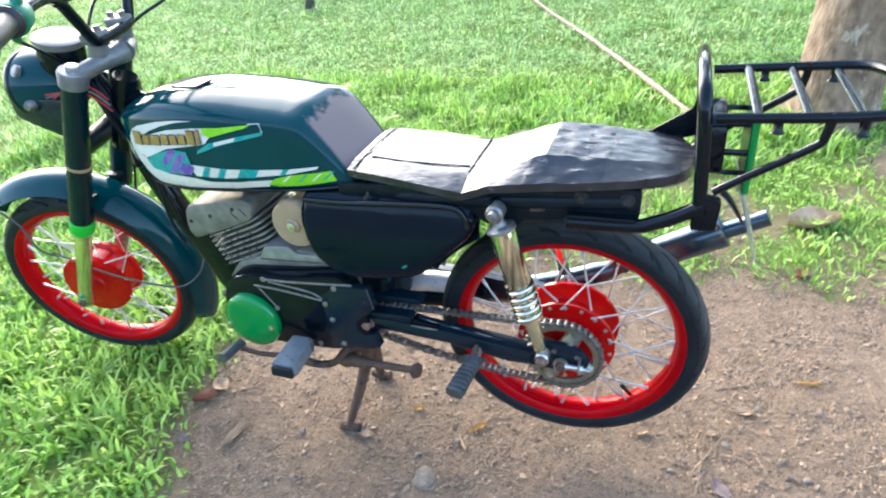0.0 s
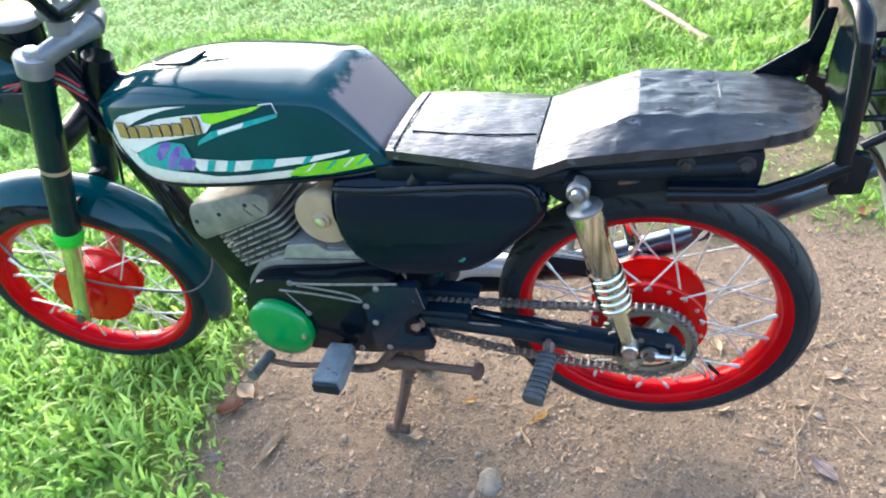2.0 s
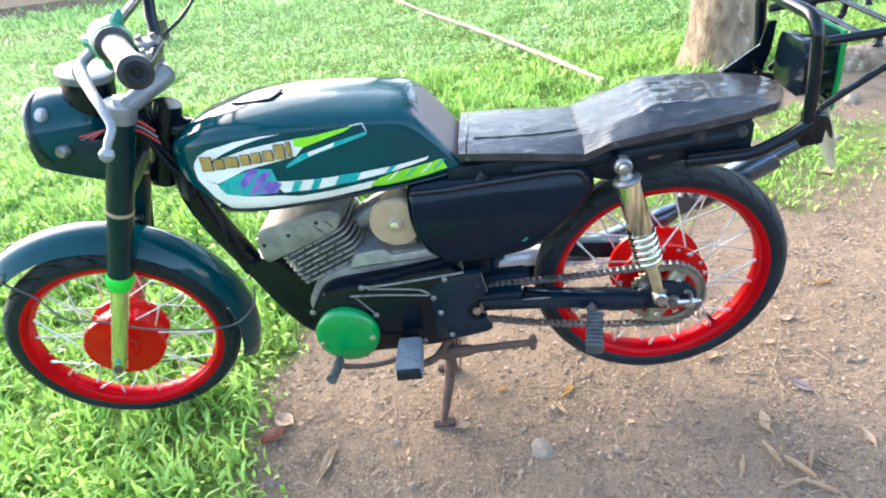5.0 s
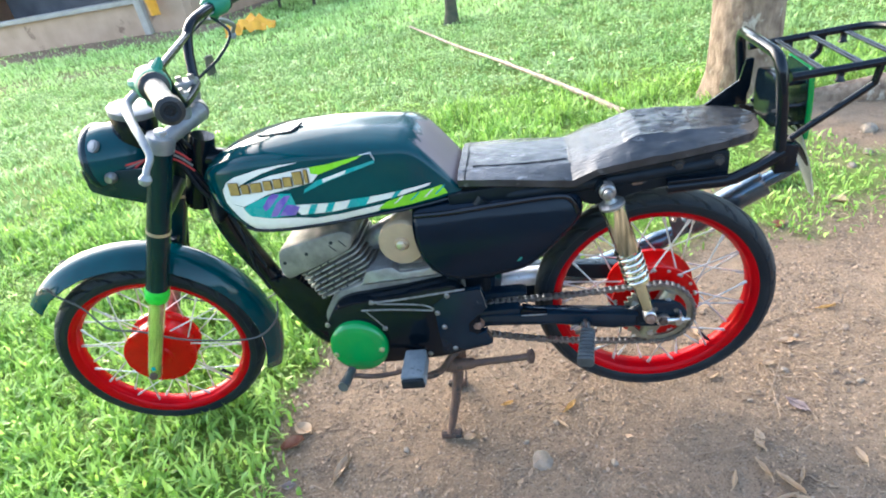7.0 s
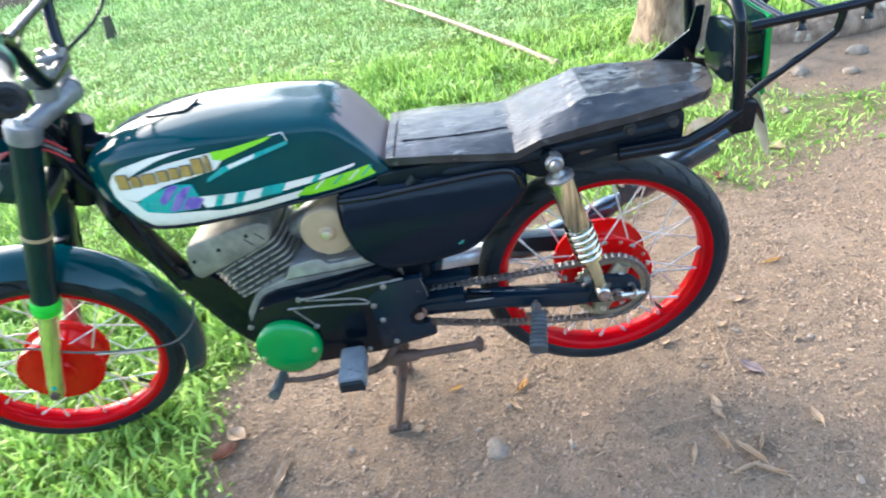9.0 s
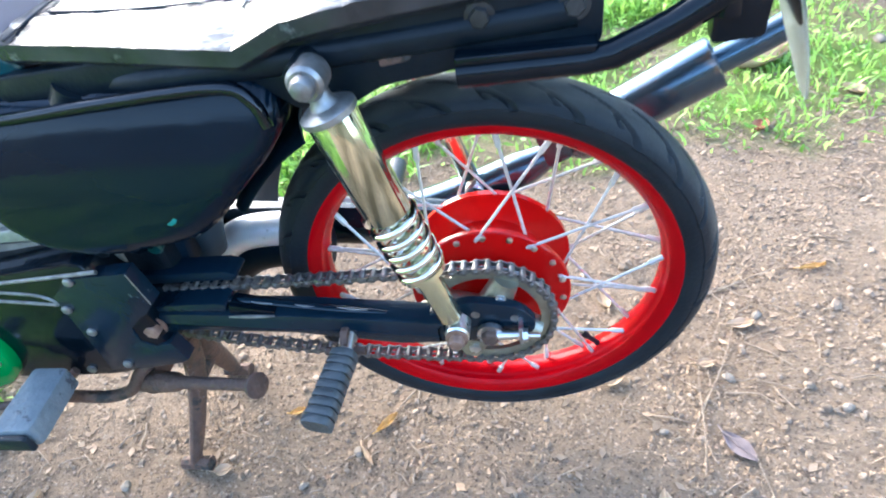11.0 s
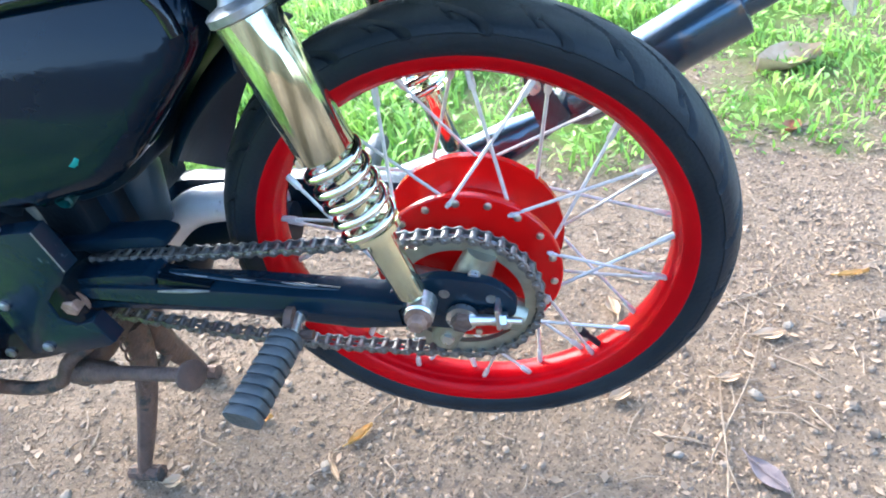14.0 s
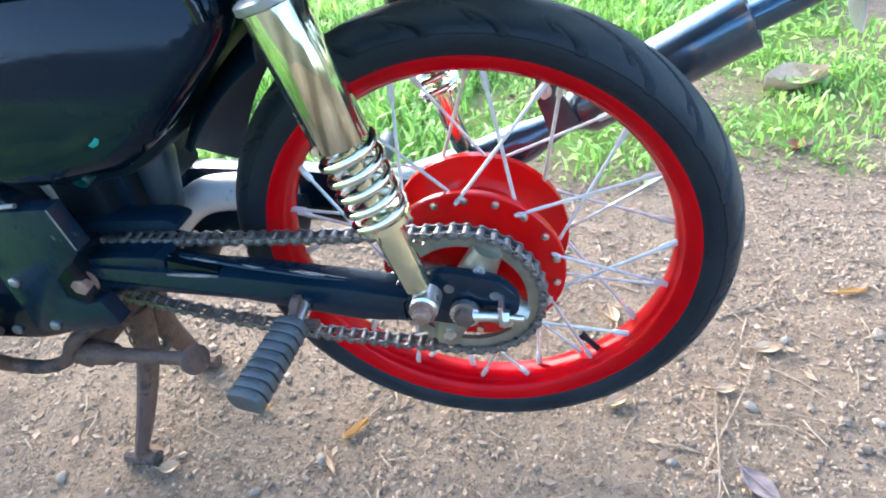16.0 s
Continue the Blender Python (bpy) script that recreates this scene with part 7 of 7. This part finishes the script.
for k in range(60):
    t = radians(138) - radians(165) * k / 59
    r = 0.314 + 0.008 * math.cos(t - radians(120))
    cx, cz = FRONT.x + r * math.cos(t), FRONT.z + r * math.sin(t)
    nx, nz = math.cos(t), math.sin(t)
    wide = 0.056 * (0.55 + 0.45 * min(1, k / 8, (59 - k) / 4 + 0.3))
    out, inn = [], []
    for j in range(13):
        v = j / 12 * 2 - 1
        drop = 0.036 * abs(v) ** 2.4
        out.append((cx - nx * drop, v * wide, cz - nz * drop))
        inn.append((cx - nx * (drop + 0.003), v * wide * 0.95, cz - nz * (drop + 0.003)))
    rings.append(out + inn[::-1])
guard.rings(rings)
mudguard = part("front_mudguard", guard, TEAL, bike, "glossy dark teal front mudguard", STEER, angle=60)
wire = [Vector(q) for q in ((-1.415, -0.075, 0.535), (-1.400, -0.098, 0.540), (-1.367, -0.110, 0.556), (-1.356, -0.104, 0.528), (-1.316, -0.096, 0.482), (-1.262, -0.112, 0.430), (-1.206, -0.090, 0.398), (-1.129, -0.062, 0.344), (-1.016, -0.034, 0.308), (-0.950, -0.020, 0.306), (-0.905, 0.000, 0.338), (-0.902, 0.030, 0.372))]
wire = [STEER.inverted() @ q for q in wire]
part("mudguard_stay", Shape().tube(wire, 0.0024, 8, n=8), WIRE, mudguard, "thin grey wire tied round the mudguard")
part("mudguard_stay", Shape().tube([Vector((q.x, -q.y, q.z)) for q in wire], 0.0024, 8, n=8), WIRE, mudguard)
for side in (-1, 1):
    part("mudguard_bracket", Shape().box((fork_at(0.56, 0).x, side * 0.062, 0.56), (0.03, 0.04, 0.01), 0.002), BLACK_SATIN, mudguard)

# luggage rack
rack = tagged(part("luggage_rack", Shape().tube([(0.200, -0.110, 0.660), (0.195, -0.112, 0.76), (0.190, -0.112, 0.822), (0.188, -0.100, 0.842), (0.186, -0.084, 0.849), (0.186, 0.080, 0.849), (0.188, 0.098, 0.842), (0.190, 0.112, 0.822), (0.195, 0.112, 0.76), (0.200, 0.110, 0.660)], 0.0098, 14), BLACK, bike), "gloss black tubular luggage rack")
part("rack_loop", Shape().tube([(0.205, -0.110, 0.811), (0.36, -0.110, 0.817), (0.410, -0.098, 0.821), (0.432, -0.055, 0.824), (0.436, 0, 0.825), (0.432, 0.055, 0.824), (0.410, 0.098, 0.821), (0.36, 0.110, 0.817), (0.205, 0.110, 0.811)], 0.0072, 12, n=4), BLACK, rack)
for x in (0.255, 0.315, 0.375):
    part("rack_slat", Shape().tube([(x, -0.110, 0.815), (x, 0.110, 0.815)], 0.0062, 10, flat=0.6), BLACK, rack)
for side in (-1, 1):
    part("rack_strut", Shape().tube([(0.215, side * 0.105, 0.700), (0.250, side * 0.106, 0.725), (0.325, side * 0.108, 0.775), (0.335, side * 0.110, 0.790), (0.340, side * 0.110, 0.822)], 0.006, 10, n=4), BLACK, rack)
    for x in (0.28, 0.375):
        part("rack_hook", Shape().tube([(x, side * 0.110, 0.818), (x, side * 0.110, 0.798), (x, side * 0.110, 0.794)], [0.006, 0.006, 0.009], 10), BLACK, rack)
    part("rack_plate", Shape().prism(rounded([(0.190, 0.640), (0.225, 0.642), (0.228, 0.690), (0.190, 0.700)], 0.005), side * 0.100, side * 0.116, 0.002), BLACK, rack)
    if side > 0:
        part("rack_gusset", Shape().prism(rounded([(0.115, 0.690), (0.19, 0.715), (0.20, 0.745), (0.205, 0.80), (0.190, 0.80), (0.18, 0.76), (0.11, 0.715)], 0.004), side * 0.070, side * 0.076, 0.001), BLACK, rack, "black gusset plate")
tail = part("tail_light", Shape().prism(rounded([(-0.056, 0.700), (0.056, 0.700), (0.060, 0.74), (0.048, 0.790), (-0.048, 0.790), (-0.060, 0.74)], 0.018), 0.204, 0.226, 0.004, axis="x"), BLACK, bike, "black tail light housing in front of a green-edged plate")
part("dark_plate", Shape().prism(rounded([(-0.050, 0.674), (0.050, 0.674), (0.054, 0.73), (0.050, 0.802), (-0.050, 0.802), (-0.054, 0.73)], 0.012), 0.256, 0.262, 0.002, axis="x"), DARK_GREEN, tail, "dark plate on distance bolts")
part("plate_rim", Shape().tube([(0.262, -0.050, 0.676), (0.262, -0.0545, 0.73), (0.262, -0.050, 0.800), (0.262, 0.050, 0.800), (0.262, 0.0545, 0.73), (0.262, 0.050, 0.676)], 0.0048, 10, closed=True), GREEN, tail, "bright green plastic rim")
for y, z in ((-0.036, 0.700), (-0.040, 0.735), (-0.036, 0.775), (0.036, 0.700), (0.036, 0.775)):
    part("distance_bolt", Shape().tube([(0.222, y, z), (0.258, y, z)], 0.0042, 8), BLACK, tail)
flap = Shape()
rings = []
for k in range(14):
    t = k / 13
    x, z = 0.250 + 0.046 * t ** 0.85, 0.690 - 0.150 * t
    near, away = -0.058 + 0.030 * t ** 3, 0.044 - 0.050 * t ** 2
    row = [near + (away - near) * v for v in np.linspace(0, 1, 9)]
    rings.append([(x + 0.004 * math.sin(2.6 * (y + 0.06) / 0.1), y, z) for y in row] + [(x + 0.004 * math.sin(2.6 * (y + 0.06) / 0.1) - 0.002, y, z - 0.0005) for y in reversed(row)])
flap.rings(rings)
rear_flap = part("rear_flap", flap, CLEAR_PLASTIC, bike, "hanging flap of scuffed clear plastic")
part("flap_strap", Shape().tube([(0.222, -0.070, 0.690), (0.240, -0.066, 0.672), (0.256, -0.062, 0.646), (0.268, -0.056, 0.622)], [0.014, 0.016, 0.011, 0.003], 10, n=5, flat=0.3), BLACK_SATIN, rear_flap, "black strap along the flap")
